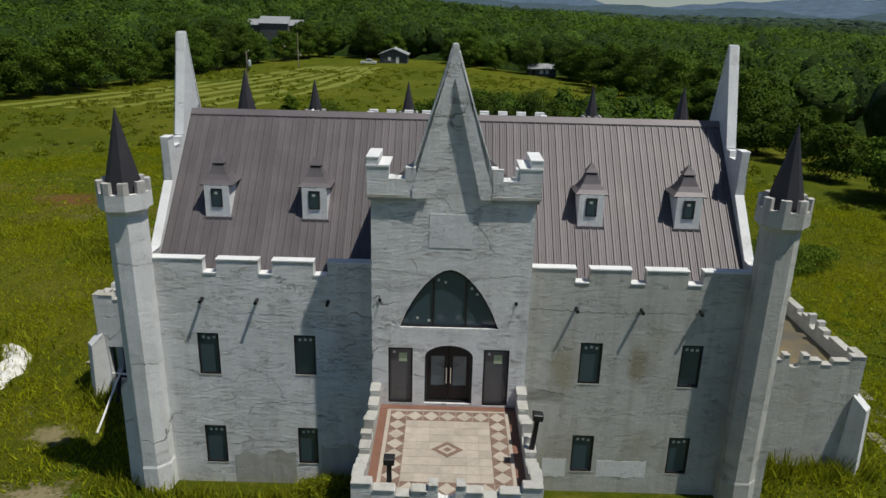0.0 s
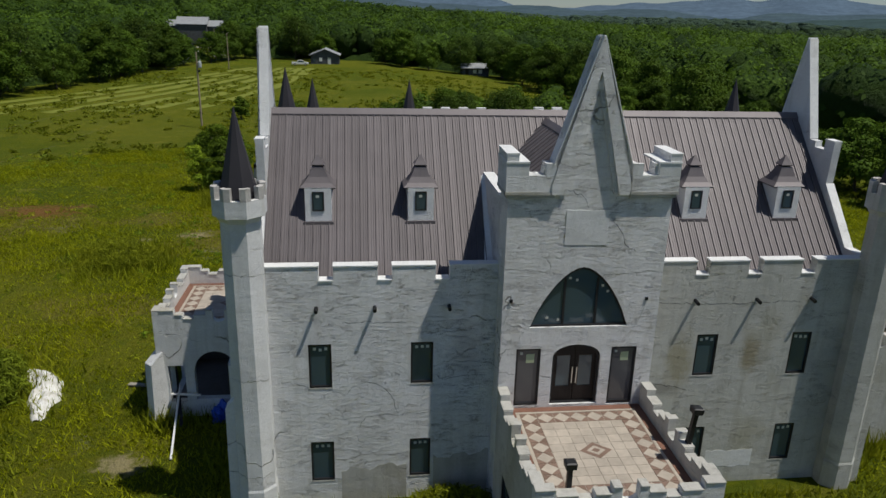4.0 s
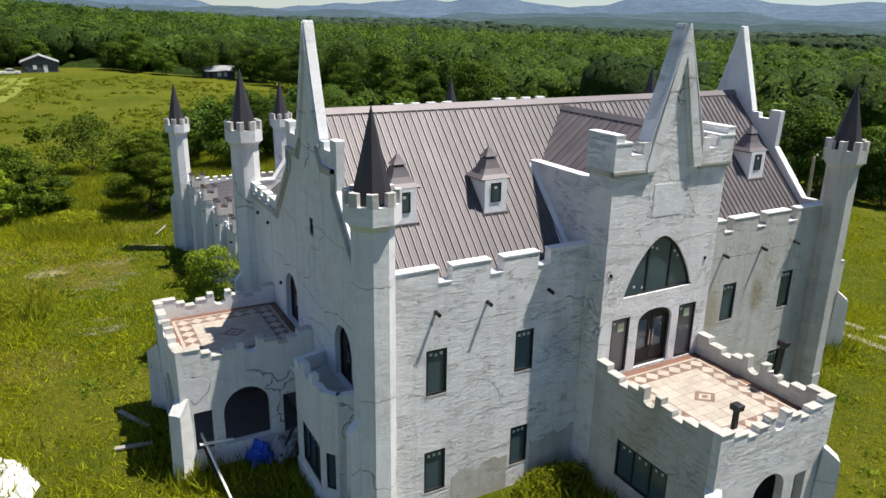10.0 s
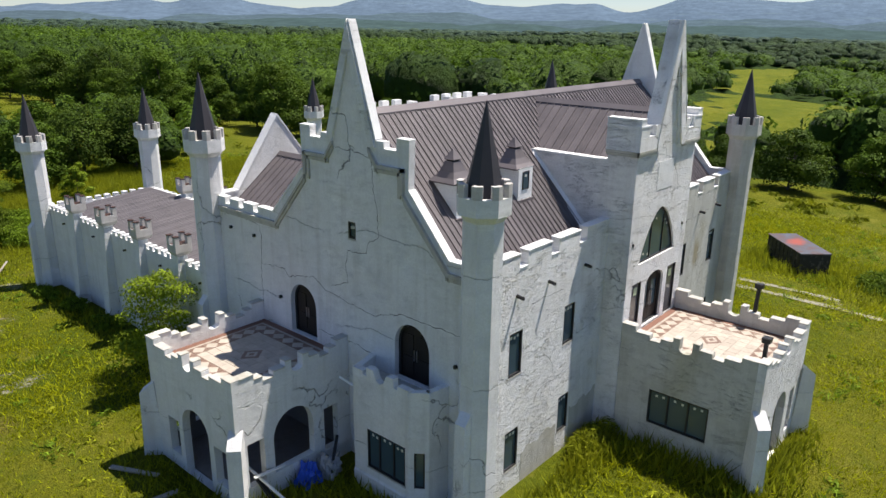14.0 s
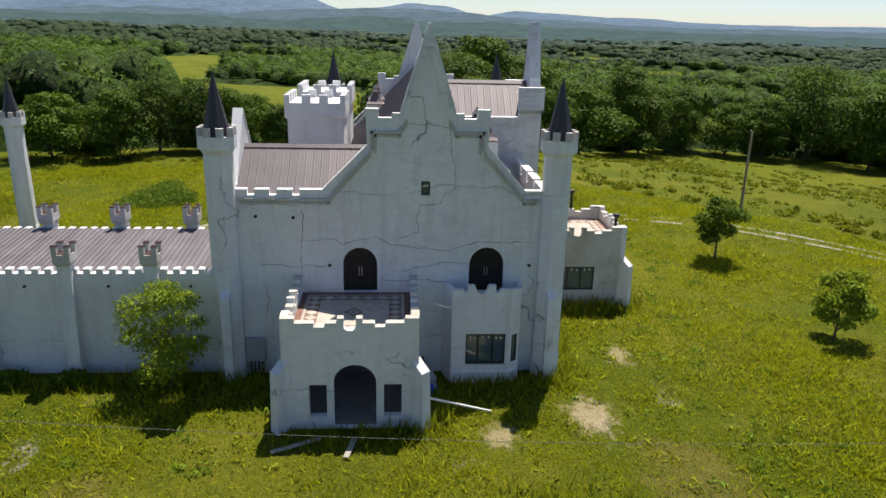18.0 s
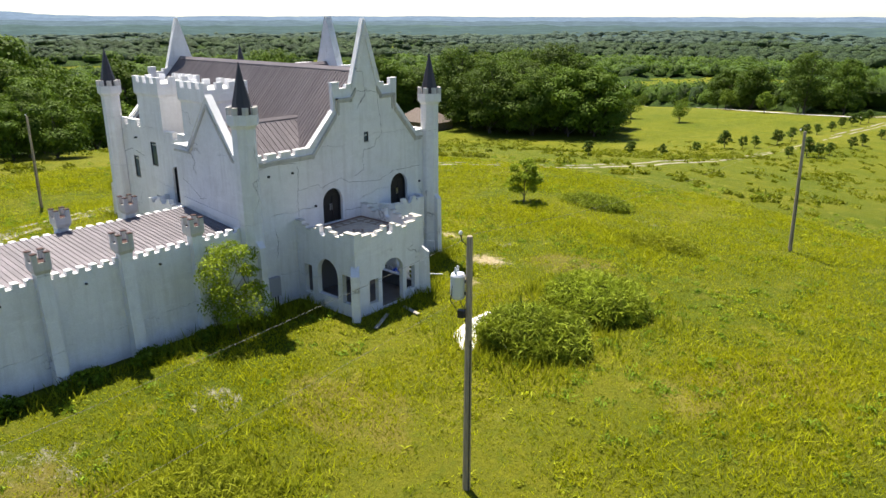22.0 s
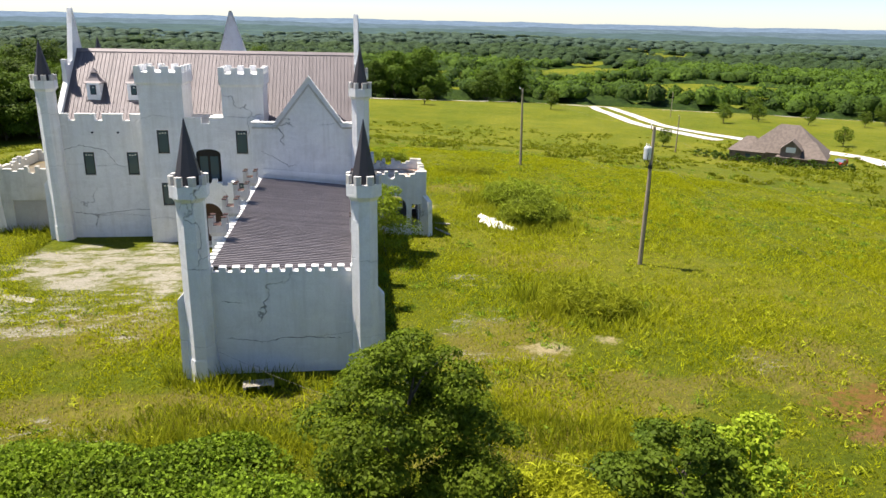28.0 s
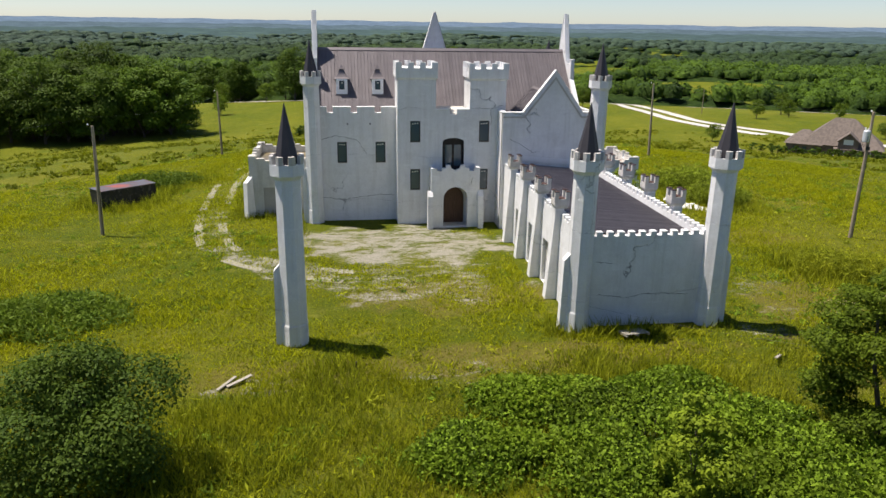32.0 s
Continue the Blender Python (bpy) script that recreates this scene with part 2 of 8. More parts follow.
LEAF = leaf_mat("green_leaves", (0.088, 0.148, 0.016))
LEAF_MID = leaf_mat("fresh_green_leaves", (0.125, 0.215, 0.02), 0.68, 0.4)
LEAF_DARK = leaf_mat("dark_green_leaves", (0.06, 0.108, 0.016))
LEAF_LIGHT = leaf_mat("bright_green_leaves", (0.22, 0.32, 0.025))
LEAF_WOOD = leaf_mat("woodland_edge_leaves", (0.064, 0.120, 0.012), 0.28, 0.3)
LEAF_GREY = leaf_mat("dusty_green_leaves", (0.205, 0.295, 0.03), 0.8)
LEAF_LOCUST = leaf_mat("locust_leaves", (0.118, 0.19, 0.02), 0.6, 0.5)
GRASS = leaf_mat("grass_blades", (0.265, 0.325, 0.008), 0.75, 0.5)
GRASS_TALL = leaf_mat("tall_weed_blades", (0.235, 0.29, 0.02), 0.62, 0.45)
GRASS_FAR = leaf_mat("field_tussocks", (0.165, 0.205, 0.012), 0.25, 0.4)
BARK = wood("bark", (0.11, 0.09, 0.07))


# ---- shaping ----
def part(name, bm, material, parent=None, label="", recalc=True):
    if recalc:
        bmesh.ops.recalc_face_normals(bm, faces=bm.faces)
    me = bpy.data.meshes.new(name)
    bm.to_mesh(me)
    bm.free()
    me.materials.append(material)
    ob = new(name, me)
    ob.parent = parent
    if label:
        tagged(ob, label)
    return ob


def empty(name, at=(0, 0, 0), **tags):
    ob = new(name)
    ob.location = at
    ob.empty_display_size = 0.2
    return tagged(ob, **tags)


def loft(bm, *rings, cap=True):
    """A skin over rings of equally many points."""
    vs = [[bm.verts.new(p) for p in r] for r in rings]
    n = len(rings[0])
    for a, b in zip(vs, vs[1:]):
        for i in range(n):
            j = (i + 1) % n
            bm.faces.new((a[i], a[j], b[j], b[i]))
    if cap:
        bm.faces.new(vs[0][::-1])
        bm.faces.new(vs[-1])
    return vs


def box(bm, x0, x1, y0, y1, z0, z1):
    q = lambda z: [(x0, y0, z), (x1, y0, z), (x1, y1, z), (x0, y1, z)]
    loft(bm, q(z0), q(z1))


def bevel(bm, w=0.02, seg=1):
    bmesh.ops.recalc_face_normals(bm, faces=bm.faces)
    bmesh.ops.dissolve_limit(bm, angle_limit=0.02, verts=bm.verts[:], edges=bm.edges[:])
    bmesh.ops.bevel(bm, geom=bm.edges[:], offset=w, segments=seg, affect="EDGES", clamp_overlap=True)


def ring(cx, cy, z, r, n=8, turn=0.3927):
    return [(cx + r * math.cos(turn + i * math.tau / n), cy + r * math.sin(turn + i * math.tau / n), z) for i in range(n)]


SOUTH = lambda u, v, w: (u, w, v)
WEST = lambda u, v, w: (w, u, v)


def plate(bm, outer, holes, w0, w1, way):
    """A slab with holes right through it: outline and holes in (u, v), from depth w0 to w1."""
    from mathutils.geometry import tessellate_polygon
    loops = [outer, *holes]
    flat = [p for l in loops for p in l]
    tris = tessellate_polygon([[Vector((u, v, 0)) for u, v in l] for l in loops])
    fr = [bm.verts.new(way(u, v, w0)) for u, v in flat]
    bk = [bm.verts.new(way(u, v, w1)) for u, v in flat]
    for t in tris:
        for vs in ([fr[i] for i in t], [bk[i] for i in reversed(t)]):
            try:
                bm.faces.new(vs)
            except ValueError:
                pass
    k = 0
    for l in loops:
        n = len(l)
        for i in range(n):
            a, b = k + i, k + (i + 1) % n
            bm.faces.new((fr[a], fr[b], bk[b], bk[a]))
        k += n


def rect(u0, u1, v0, v1):
    return [(u0, v0), (u1, v0), (u1, v1), (u0, v1)]


def arch(uc, half, v0, spring, top, kind="round", n=12):
    """The outline of an arched opening, from its foot round to its foot."""
    pts = [(uc + half, v0)]
    for i in range(n + 1):
        if kind == "pointed":
            k = i / n
            s = 2 * k - 1
            a = abs(s)
            pts.append((uc - half * s, spring + (top - spring) * (1 - a ** 1.75) ** 0.86))
        else:
            a = math.pi * i / n
            pts.append((uc + half * math.cos(a), spring + (top - spring) * math.sin(a)))
    pts.append((uc - half, v0))
    return [p for i, p in enumerate(pts) if i == 0 or math.dist(p, pts[i - 1]) > 1e-4]


def battlement(u0, u1, foot, top, low, notches):
    """A wall's outline with notches (u from, u to) in its upper edge."""
    pts = [(u0, foot), (u1, foot), (u1, top)]
    for a, b in sorted(notches, reverse=True):
        pts += [(b, top), (b, low), (a, low), (a, top)]
    return pts + [(u0, top)]


def even_notches(u0, u1, pitch, gap):
    n = max(1, round((u1 - u0) / pitch))
    p = (u1 - u0) / n
    return [(u0 + (i + 0.5) * p - gap / 2, u0 + (i + 0.5) * p + gap / 2) for i in range(n)]


def window(parent, u0, u1, v0, v1, face, way, out, muntins=(), stickers=True, name="window", sill=True, glass=None):
    """A dark framed window set into a wall: out is +1 or -1, the side the wall faces."""
    d = lambda a, b: sorted((face - out * a, face - out * b))
    f = 0.07
    bm = bmesh.new()
    plate(bm, rect(u0, u1, v0, v1), [rect(u0 + f, u1 - f, v0 + f, v1 - f)], *d(0.02, 0.14), way)
    for m in muntins:
        plate(bm, rect(m - 0.035, m + 0.035, v0 + f, v1 - f), [], *d(0.04, 0.13), way)
    w = part(name, bm, BLACK, parent)
    bm = bmesh.new()
    plate(bm, rect(u0 + f, u1 - f, v0 + f, v1 - f), [], *d(0.09, 0.10), way)
    part("pane", bm, glass or GLASS, w)
    if stickers:
        rnd = random.Random(int(u0 * 31 + v0 * 17))
        edges = [u0 + f, *muntins, u1 - f]
        for a, b in zip(edges, edges[1:]):
            for k in range(3 if len(edges) < 3 else 2):
                s = 0.055 if len(edges) < 3 else 0.05
                c = a + (b - a) * (k + 0.75) / (3.4 if len(edges) < 3 else 2.6)
                z = v1 - f - 0.14 - rnd.random() * 0.05
                bm = bmesh.new()
                plate(bm, rect(c - s, c + s, z - s, z + s), [], *d(0.082, 0.088), way)
                part("sticker", bm, PAPER, w)
    if sill:
        bm = bmesh.new()
        plate(bm, rect(u0 - 0.03, u1 + 0.03, v0 - 0.06, v0), [], *d(-0.012, 0.1), way)
        part("sill", bm, STUCCO_RAW, w)
    return w


# ---- the castle's main block ----
castle = empty("castle", label="grey stucco castle house with steep brown metal roof and spired gables", category="building")
L, D, TOP, LOW = 11.6, 12.1, 9.71, 9.17
RIDGE_Y, RIDGE_Z, SLOPE = 6.1, 14.32, 1.03
roof_z = lambda y: RIDGE_Z - SLOPE * abs(y - RIDGE_Y)


def coping(parent, runs, way, w0, w1, thick=0.05, name="coping", material=None):
    """White caps along the level tops of a battlement: runs of (u from, u to, height)."""
    for a, b, z in runs:
        bm = bmesh.new()
        plate(bm, rect(a - 0.02, b + 0.02, z, z + thick), [], w0 - 0.025, w1 + 0.025, way)
        part(name, bm, material or WHITE, parent)


def battlement_runs(u0, u1, top, low, notches):
    runs, u = [], u0
    for a, b in sorted(notches):
        runs += [(u, a, top), (a + 0.03, b - 0.03, low)]
        u = b
    return runs + [(u, u1, top)]


# south front, two halves either side of the entrance tower
for side, notches in ((-1, [(-9.24, -8.72), (-7.17, -6.65), (-5.11, -4.59)]), (1, [(4.60, 5.14), (6.66, 7.22), (8.77, 9.33)])):
    u0, u1 = (-11.35, -2.84) if side < 0 else (2.84, 11.35)
    wins = [(-9.69, -8.86, 4.98, 6.74), (-9.73, -8.86, 0.95, 2.67), (-5.97, -5.14, 5.06, 6.74), (-5.98, -5.18, 1.0, 2.66)]
    if side > 0:
        wins = [(5.02, 5.87, 5.0, 6.75), (5.04, 5.9, 0.98, 2.66), (8.89, 9.71, 4.95, 6.75), (8.9, 9.74, 0.98, 2.67)]
    bm = bmesh.new()
    plate(bm, battlement(u0, u1, -0.5, TOP, LOW, notches), [rect(*w) for w in wins], 0.0, 0.38, SOUTH)
    part("south_wall", bm, STUCCO_ROUGH if side < 0 else STUCCO_DARK, castle)
    coping(castle, battlement_runs(u0, u1, TOP, LOW, notches), SOUTH, 0.0, 0.38)
    for w in wins:
        window(castle, *w, 0.0, SOUTH, -1)
    for x in ((-9.35, -7.28, -4.6) if side < 0 else (4.72, 7.16, 9.36)):
        bm = bmesh.new()
        loft(bm, [(x + 0.07 * math.cos(a), 0.2, 8.2 + 0.07 * math.sin(a)) for a in (i * 0.785 for i in range(8))],
             [(x + 0.07 * math.cos(a), -0.3, 8.14 + 0.07 * math.sin(a)) for a in (i * 0.785 for i in range(8))])
        part("drain_spout", bm, DARKMETAL, castle)
# bare cement left unpainted at the foot of the south-west wall, either side of the window
for u0, u1, h0, h1 in ((-8.6, -6.1, 1.35, 1.6), (-5.05, -2.9, 1.75, 2.0)):
    edge = [(u0, -0.1), (u1, -0.1)] + [(u1 + (u0 - u1) * i / 14, h1 + (h0 - h1) * i / 14 + 0.10 * math.sin(i * 0.9 + u0) + 0.05 * math.sin(i * 2.3)) for i in range(15)]
    bm = bmesh.new()
    plate(bm, edge, [], -0.004, 0.002, SOUTH)
    part("bare_cement_patch", bm, STUCCO_RAW, castle, "unpainted bare grey cement at the wall's foot")
# pale patches of fresh cement on the south-east wall
for u0, u1, v0, v1 in ((3.9, 4.85, 0.7, 1.55), (6.1, 8.1, 0.75, 1.5)):
    bm = bmesh.new()
    rnd = random.Random(3)
    edge = [(u0 + (u1 - u0) * i / 9, v0 + rnd.uniform(-0.05, 0.05)) for i in range(10)] + [(u1 - (u1 - u0) * i / 9, v1 + rnd.uniform(-0.05, 0.05)) for i in range(10)]
    plate(bm, edge, [], -0.006, 0.0, SOUTH)
    part("cement_patch", bm, WHITE, castle)

# near-black inner floors and walls, added so that the rooms stay dark and closed
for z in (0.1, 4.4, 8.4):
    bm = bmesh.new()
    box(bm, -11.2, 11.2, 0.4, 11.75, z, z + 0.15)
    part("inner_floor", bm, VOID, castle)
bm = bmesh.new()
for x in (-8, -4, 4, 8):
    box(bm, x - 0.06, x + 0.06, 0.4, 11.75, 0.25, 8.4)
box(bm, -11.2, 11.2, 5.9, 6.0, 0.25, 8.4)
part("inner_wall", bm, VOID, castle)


# west and east gable walls
def gable_outline(far_end):
    """(y, z) outline of a gable wall that runs from the south corner to far_end."""
    lo = [(0.45, -0.5), (far_end, -0.5)]
    north = [(far_end, TOP)] if far_end > 13 else [(far_end, TOP), (10.86, 9.71)]
    if far_end > 13:
        for a, b in ((14.4, 14.75), (13.35, 13.7), (12.25, 12.6)):
            north += [(b, TOP), (b, 9.42), (a, 9.42), (a, TOP)]
        north += [(11.15, TOP)]
    return lo + north + [(9.0, 11.85), (9.05, 13.6), (8.45, 13.6), (8.45, 13.18), (7.85, 13.18), (7.8, 13.45), (7.42, 13.45),
                         (6.18, 17.5), (6.02, 17.5),
                         (4.8, 13.45), (4.4, 13.45), (4.38, 13.16), (3.78, 13.16), (3.75, 13.6), (3.15, 13.6), (3.2, 11.85), (1.34, 9.71), (0.45, 9.71)]


WEST_HOLES = [arch(9.4, 0.85, 4.5, 5.95, 6.83), arch(3.06, 0.88, 4.5, 5.9, 6.85), rect(5.97, 6.4, 9.53, 10.2)]
for sx in (-1, 1):
    far = 15.42 if sx < 0 else 11.9
    a, b = sorted((sx * L, sx * (L - 0.30)))
    bm = bmesh.new()
    plate(bm, gable_outline(far), WEST_HOLES if sx < 0 else [], a, b, WEST)
    part("gable_wall", bm, STUCCO, castle)
    o = sx * L
    # raised edge down both sides of the spire and a stepped moulding under the coping
    for s in (1, -1):
        y = lambda d: RIDGE_Y + s * d
        bm = bmesh.new()
        plate(bm, [(y(0.0), 17.5), (y(1.32), 13.2), (y(0.98), 13.2), (y(0.0), 16.45)], [], *sorted((o, o + sx * 0.10)), WEST)
        part("spire_edge", bm, STUCCO_ROUGH, castle)
        line = [(0.98, 13.2), (1.42, 12.62), (2.72, 12.62), (2.72, 11.7), (4.85, 9.32), (5.5, 9.32)]
        if s > 0 and sx < 0:
            line[-1] = (9.1, 9.32)
        for k, (drop, proud) in enumerate(((0.0, 0.13), (0.16, 0.07))):
            for (d0, z0), (d1, z1) in zip(line, line[1:]):
                bm = bmesh.new()
                t = 0.13
                if d1 == d0:
                    q = [(y(d0 - drop), z0), (y(d0 - drop - t), z0), (y(d1 - drop - t), z1 - drop), (y(d1 - drop), z1 - drop)]
                elif z1 == z0:
                    q = [(y(d0 - drop), z0 - drop), (y(d1 - drop * 0.5), z1 - drop), (y(d1 - drop * 0.5), z1 - drop - t), (y(d0 - drop), z0 - drop - t)]
                else:
                    q = [(y(d0), z0 - drop), (y(d1), z1 - drop), (y(d1), z1 - drop - t * 1.3), (y(d0), z0 - drop - t * 1.3)]
                plate(bm, q, [], *sorted((o, o + sx * (proud + 0.004 * k))), WEST)
                part("moulding", bm, STUCCO_RAW, castle)
        # white coping along the sloped edge of the gable and the spire
        for (d0, z0), (d1, z1) in (((2.88, 11.85), (4.76, 9.71)), ((0.0, 17.5), (1.28, 13.45))):
            if s > 0 and (d1 > 2):
                d0, d1 = 2.9, 5.02
            bm = bmesh.new()
            plate(bm, [(y(d0), z0), (y(d1), z1), (y(d1) + s * 0.05, z1 + 0.06), (y(d0) + s * 0.05, z0 + 0.06)], [], a - 0.03, b + 0.03, WEST)
            part("coping", bm, WHITE, castle)
    coping(castle, [(3.17, 3.73, 13.6), (3.8, 4.36, 13.16), (8.47, 9.03, 13.6), (7.87, 8.43, 13.18), (0.5, 1.3, 9.71)], WEST, a, b)
    if sx < 0:
        coping(castle, [(11.2, 12.23, TOP), (12.62, 13.33, TOP), (13.72, 14.38, TOP), (14.77, 15.38, TOP), (12.27, 12.58, 9.42), (13.37, 13.68, 9.42), (14.42, 14.73, 9.42)], WEST, a, b)

window(castle, 5.97, 6.4, 9.53, 10.2, -L, WEST, -1, stickers=True)
for yc, half, sp, top in ((9.4, 0.85, 5.95, 6.83), (3.06, 0.88, 5.9, 6.85)):
    bm = bmesh.new()
    plate(bm, arch(yc, half, 4.5, sp, top), [], -11.3, -11.24, WEST)
    d = part("arched_door", bm, DOORWOOD, castle, "dark stained arched double door")
    for k in (-1, 1):
        for z0, z1 in ((4.7, 5.4), (5.5, 6.3)):
            bm = bmesh.new()
            plate(bm, rect(yc + k * 0.4 - 0.24, yc + k * 0.4 + 0.24, z0, z1), [], -11.33, -11.3, WEST)
            part("door_panel", bm, DOORWOOD, d)
        bm = bmesh.new()
        box(bm, -11.40, -11.36, yc + k * 0.07 - 0.015, yc + k * 0.07 + 0.015, 5.3, 5.75)
        part("handle", bm, STEEL, d)
    bm = bmesh.new()
    plate(bm, arch(yc, half, 4.5, sp, top), [arch(yc, half - 0.1, 4.52, sp, top - 0.1)], -11.38, -11.3, WEST)
    part("door_frame", bm, BLACK, d)
for y0, z in ((12.6, 8.35), (14.4, 8.4), (10.9, 5.9), (0.9, 5.9)):
    bm = bmesh.new()
    loft(bm, ring(0, 0, 0, 0.08, 8), ring(0, 0, 0.3, 0.08, 8))
    bm.transform(pose(-11.4, y0, z, 0, -86, 0))
    part("drain_spout", bm, DARKMETAL, castle)


# north walls: a low recessed stretch, the stair block and the wing's gable
NW_FACE, STAIR_FACE = 15.9, 13.72
bm = bmesh.new()
n_notch = [(5.95, 6.5), (7.97, 8.5), (9.98, 10.5)]
n_wins = [(8.9, 9.7, 5.1, 6.87), (5.62, 6.46, 5.1, 6.87)]
plate(bm, battlement(4.68, 11.35, -0.5, 9.78, 9.27, n_notch), [rect(*w) for w in n_wins], 11.74, 12.12, SOUTH)
part("north_wall", bm, STUCCO, castle)
coping(castle, battlement_runs(4.68, 11.35, 9.78, 9.27, n_notch), SOUTH, 11.74, 12.12)
for w in n_wins:
    window(castle, *w, 12.12, SOUTH, 1)
for x in (8.8, 6.9):
    bm = bmesh.new()
    loft(bm, ring(0, 0, 0, 0.07, 8), ring(0, 0, 0.28, 0.07, 8))
    bm.transform(pose(x, 12.05, 8.4, -86, 0, 0))
    part("drain_spout", bm, DARKMETAL, castle)

st_wins = [(2.78, 3.62, 7.08, 8.83), (-3.06, -2.2, 7.06, 8.83), (2.78, 3.62, 3.0, 4.78), (-3.04, -2.14, 2.95, 4.74)]
bm = bmesh.new()
plate(bm, battlement(-3.92, 4.7, -0.5, 9.75, 9.3, [(-0.3, 0.3)]), [rect(*w) for w in st_wins] + [arch(-0.03, 0.93, 4.6, 7.02, 7.4)], 13.32, STAIR_FACE, SOUTH)
part("stair_block_wall", bm, STUCCO, castle)
coping(castle, [(-1.3, -0.32, 9.75), (0.32, 1.5, 9.75), (-0.28, 0.28, 9.3)], SOUTH, 13.32, STAIR_FACE)
for sx, x in ((1, 4.7), (-1, -3.92)):
    bm = bmesh.new()
    a, b = sorted((x, x - sx * 0.38))
    plate(bm, rect(11.9, 13.4, -0.5, 9.7), [], a, b, WEST)
    part("stair_block_wall", bm, STUCCO, castle)
for w in st_wins:
    window(castle, *w, STAIR_FACE, SOUTH, 1)
bm = bmesh.new()
box(bm, -3.6, 4.4, 12.0, 13.35, 9.2, 9.3)
part("flat_roof", bm, STUCCO_RAW, castle)
bm = bmesh.new()
loft(bm, [(-1.2, 13.2, 9.35), (1.4, 13.2, 9.35), (1.4, 11.2, 9.75), (-1.2, 11.2, 9.75)], [(-1.2, 13.2, 9.25), (1.4, 13.2, 9.25), (1.4, 11.2, 9.25), (-1.2, 11.2, 9.25)])
part("cricket_roof", bm, STUCCO_RAW, castle, "grey sloped saddle between the stair towers")
bm = bmesh.new()
plate(bm, arch(-0.03, 0.93, 4.6, 7.02, 7.4), [], 13.42, 13.47, SOUTH)
d = part("balcony_door", bm, DOORWOOD, castle, "dark door under a flat arch")
bm = bmesh.new()
plate(bm, arch(-0.03, 0.93, 4.6, 7.02, 7.4), [arch(-0.03, 0.85, 4.6, 6.95, 7.3)], 13.47, 13.55, SOUTH)
part("door_frame", bm, BLACK, d)
for x in (-0.42, 0.36):
    bm = bmesh.new()
    plate(bm, rect(x - 0.3, x + 0.3, 5.0, 6.8), [], 13.47, 13.485, SOUTH)
    part("door_glass", bm, GLASS, d)


def stair_tower(x0, x1, y0, y1, zt):
    """A square tower with an overhanging battlemented crown, open at the top."""
    bm = bmesh.new()
    box(bm, x0, x1, y0, y1, 8.95, zt - 1.25)
    t = part("stair_tower", bm, STUCCO, castle, "square battlemented stair tower")
    e = 0.13
    bm = bmesh.new()
    loft(bm, [(x0, y0, zt - 1.4), (x1, y0, zt - 1.4), (x1, y1, zt - 1.4), (x0, y1, zt - 1.4)],
         [(x0 - e, y0 - e, zt - 1.22), (x1 + e, y0 - e, zt - 1.22), (x1 + e, y1 + e, zt - 1.22), (x0 - e, y1 + e, zt - 1.22)])
    box(bm, x0 - e, x1 + e, y0 - e, y1 + e, zt - 1.22, zt - 0.45)
    part("crown", bm, STUCCO, t)
    for way, u0, u1, faces in ((SOUTH, x0 - e, x1 + e, (y0 - e, y1 + e)), (WEST, y0 - e, y1 + e, (x0 - e, x1 + e))):
        n = 4
        step = (u1 - u0) / (2 * n - 1)
        for k, f in enumerate(faces):
            w0, w1 = (f, f + 0.3) if k == 0 else (f - 0.3, f)
            for i in range(n):
                if way is WEST and i in (0, n - 1):
                    continue
                bm = bmesh.new()
                plate(bm, rect(u0 + 2 * i * step, u0 + (2 * i + 1) * step, zt - 0.45, zt), [], w0, w1, way)
                part("merlon", bm, STUCCO, t)
    return t


stair_tower(1.5, 4.68, 10.6, STAIR_FACE + 0.03, 13.55)
stair_tower(-4.4, -1.35, 10.6, STAIR_FACE + 0.03, 13.5)

# north-west wing
bm = bmesh.new()
wing = [(-11.3, -0.5), (-3.75, -0.5), (-3.75, 9.72), (-5.4, 9.72), (-5.45, 9.75), (-7.9, 13.05), (-8.02, 13.05), (-10.35, 9.85), (-10.4, 9.72), (-11.3, 9.72)]
plate(bm, wing, [], NW_FACE - 0.42, NW_FACE, SOUTH)
part("wing_gable_wall", bm, STUCCO, castle)
for q in ([(-3.7, 9.72), (-5.45, 9.72), (-5.45, 9.79), (-3.7, 9.79)], [(-5.42, 9.75), (-7.96, 13.05), (-7.96, 13.16), (-5.42, 9.84)], [(-7.96, 13.05), (-10.38, 9.75), (-10.38, 9.84), (-7.96, 13.16)], [(-10.38, 9.72), (-11.3, 9.72), (-11.3, 9.79), (-10.38, 9.79)]):
    bm = bmesh.new()
    plate(bm, q, [], NW_FACE - 0.46, NW_FACE + 0.05, SOUTH)
    part("coping", bm, WHITE, castle)
for q in ([(-3.75, 9.45), (-5.5, 9.45), (-5.5, 9.32), (-3.75, 9.32)], [(-5.45, 9.42), (-7.96, 12.6), (-7.96, 12.4), (-5.55, 9.3)], [(-7.96, 12.6), (-10.3, 9.5), (-10.25, 9.36), (-7.96, 12.4)], [(-10.3, 9.45), (-11.2, 9.45), (-11.2, 9.32), (-10.3, 9.32)]):
    bm = bmesh.new()
    plate(bm, q, [], NW_FACE, NW_FACE + 0.08, SOUTH)
    part("moulding", bm, STUCCO_RAW, castle)
bm = bmesh.new()
plate(bm, rect(13.6, NW_FACE - 0.1, -0.5, 9.7), [], -4.13, -3.75, WEST)
part("wing_side_wall", bm, STUCCO, castle)
coping(castle, [(13.5, NW_FACE - 0.4, 9.7)], WEST, -4.13, -3.75)


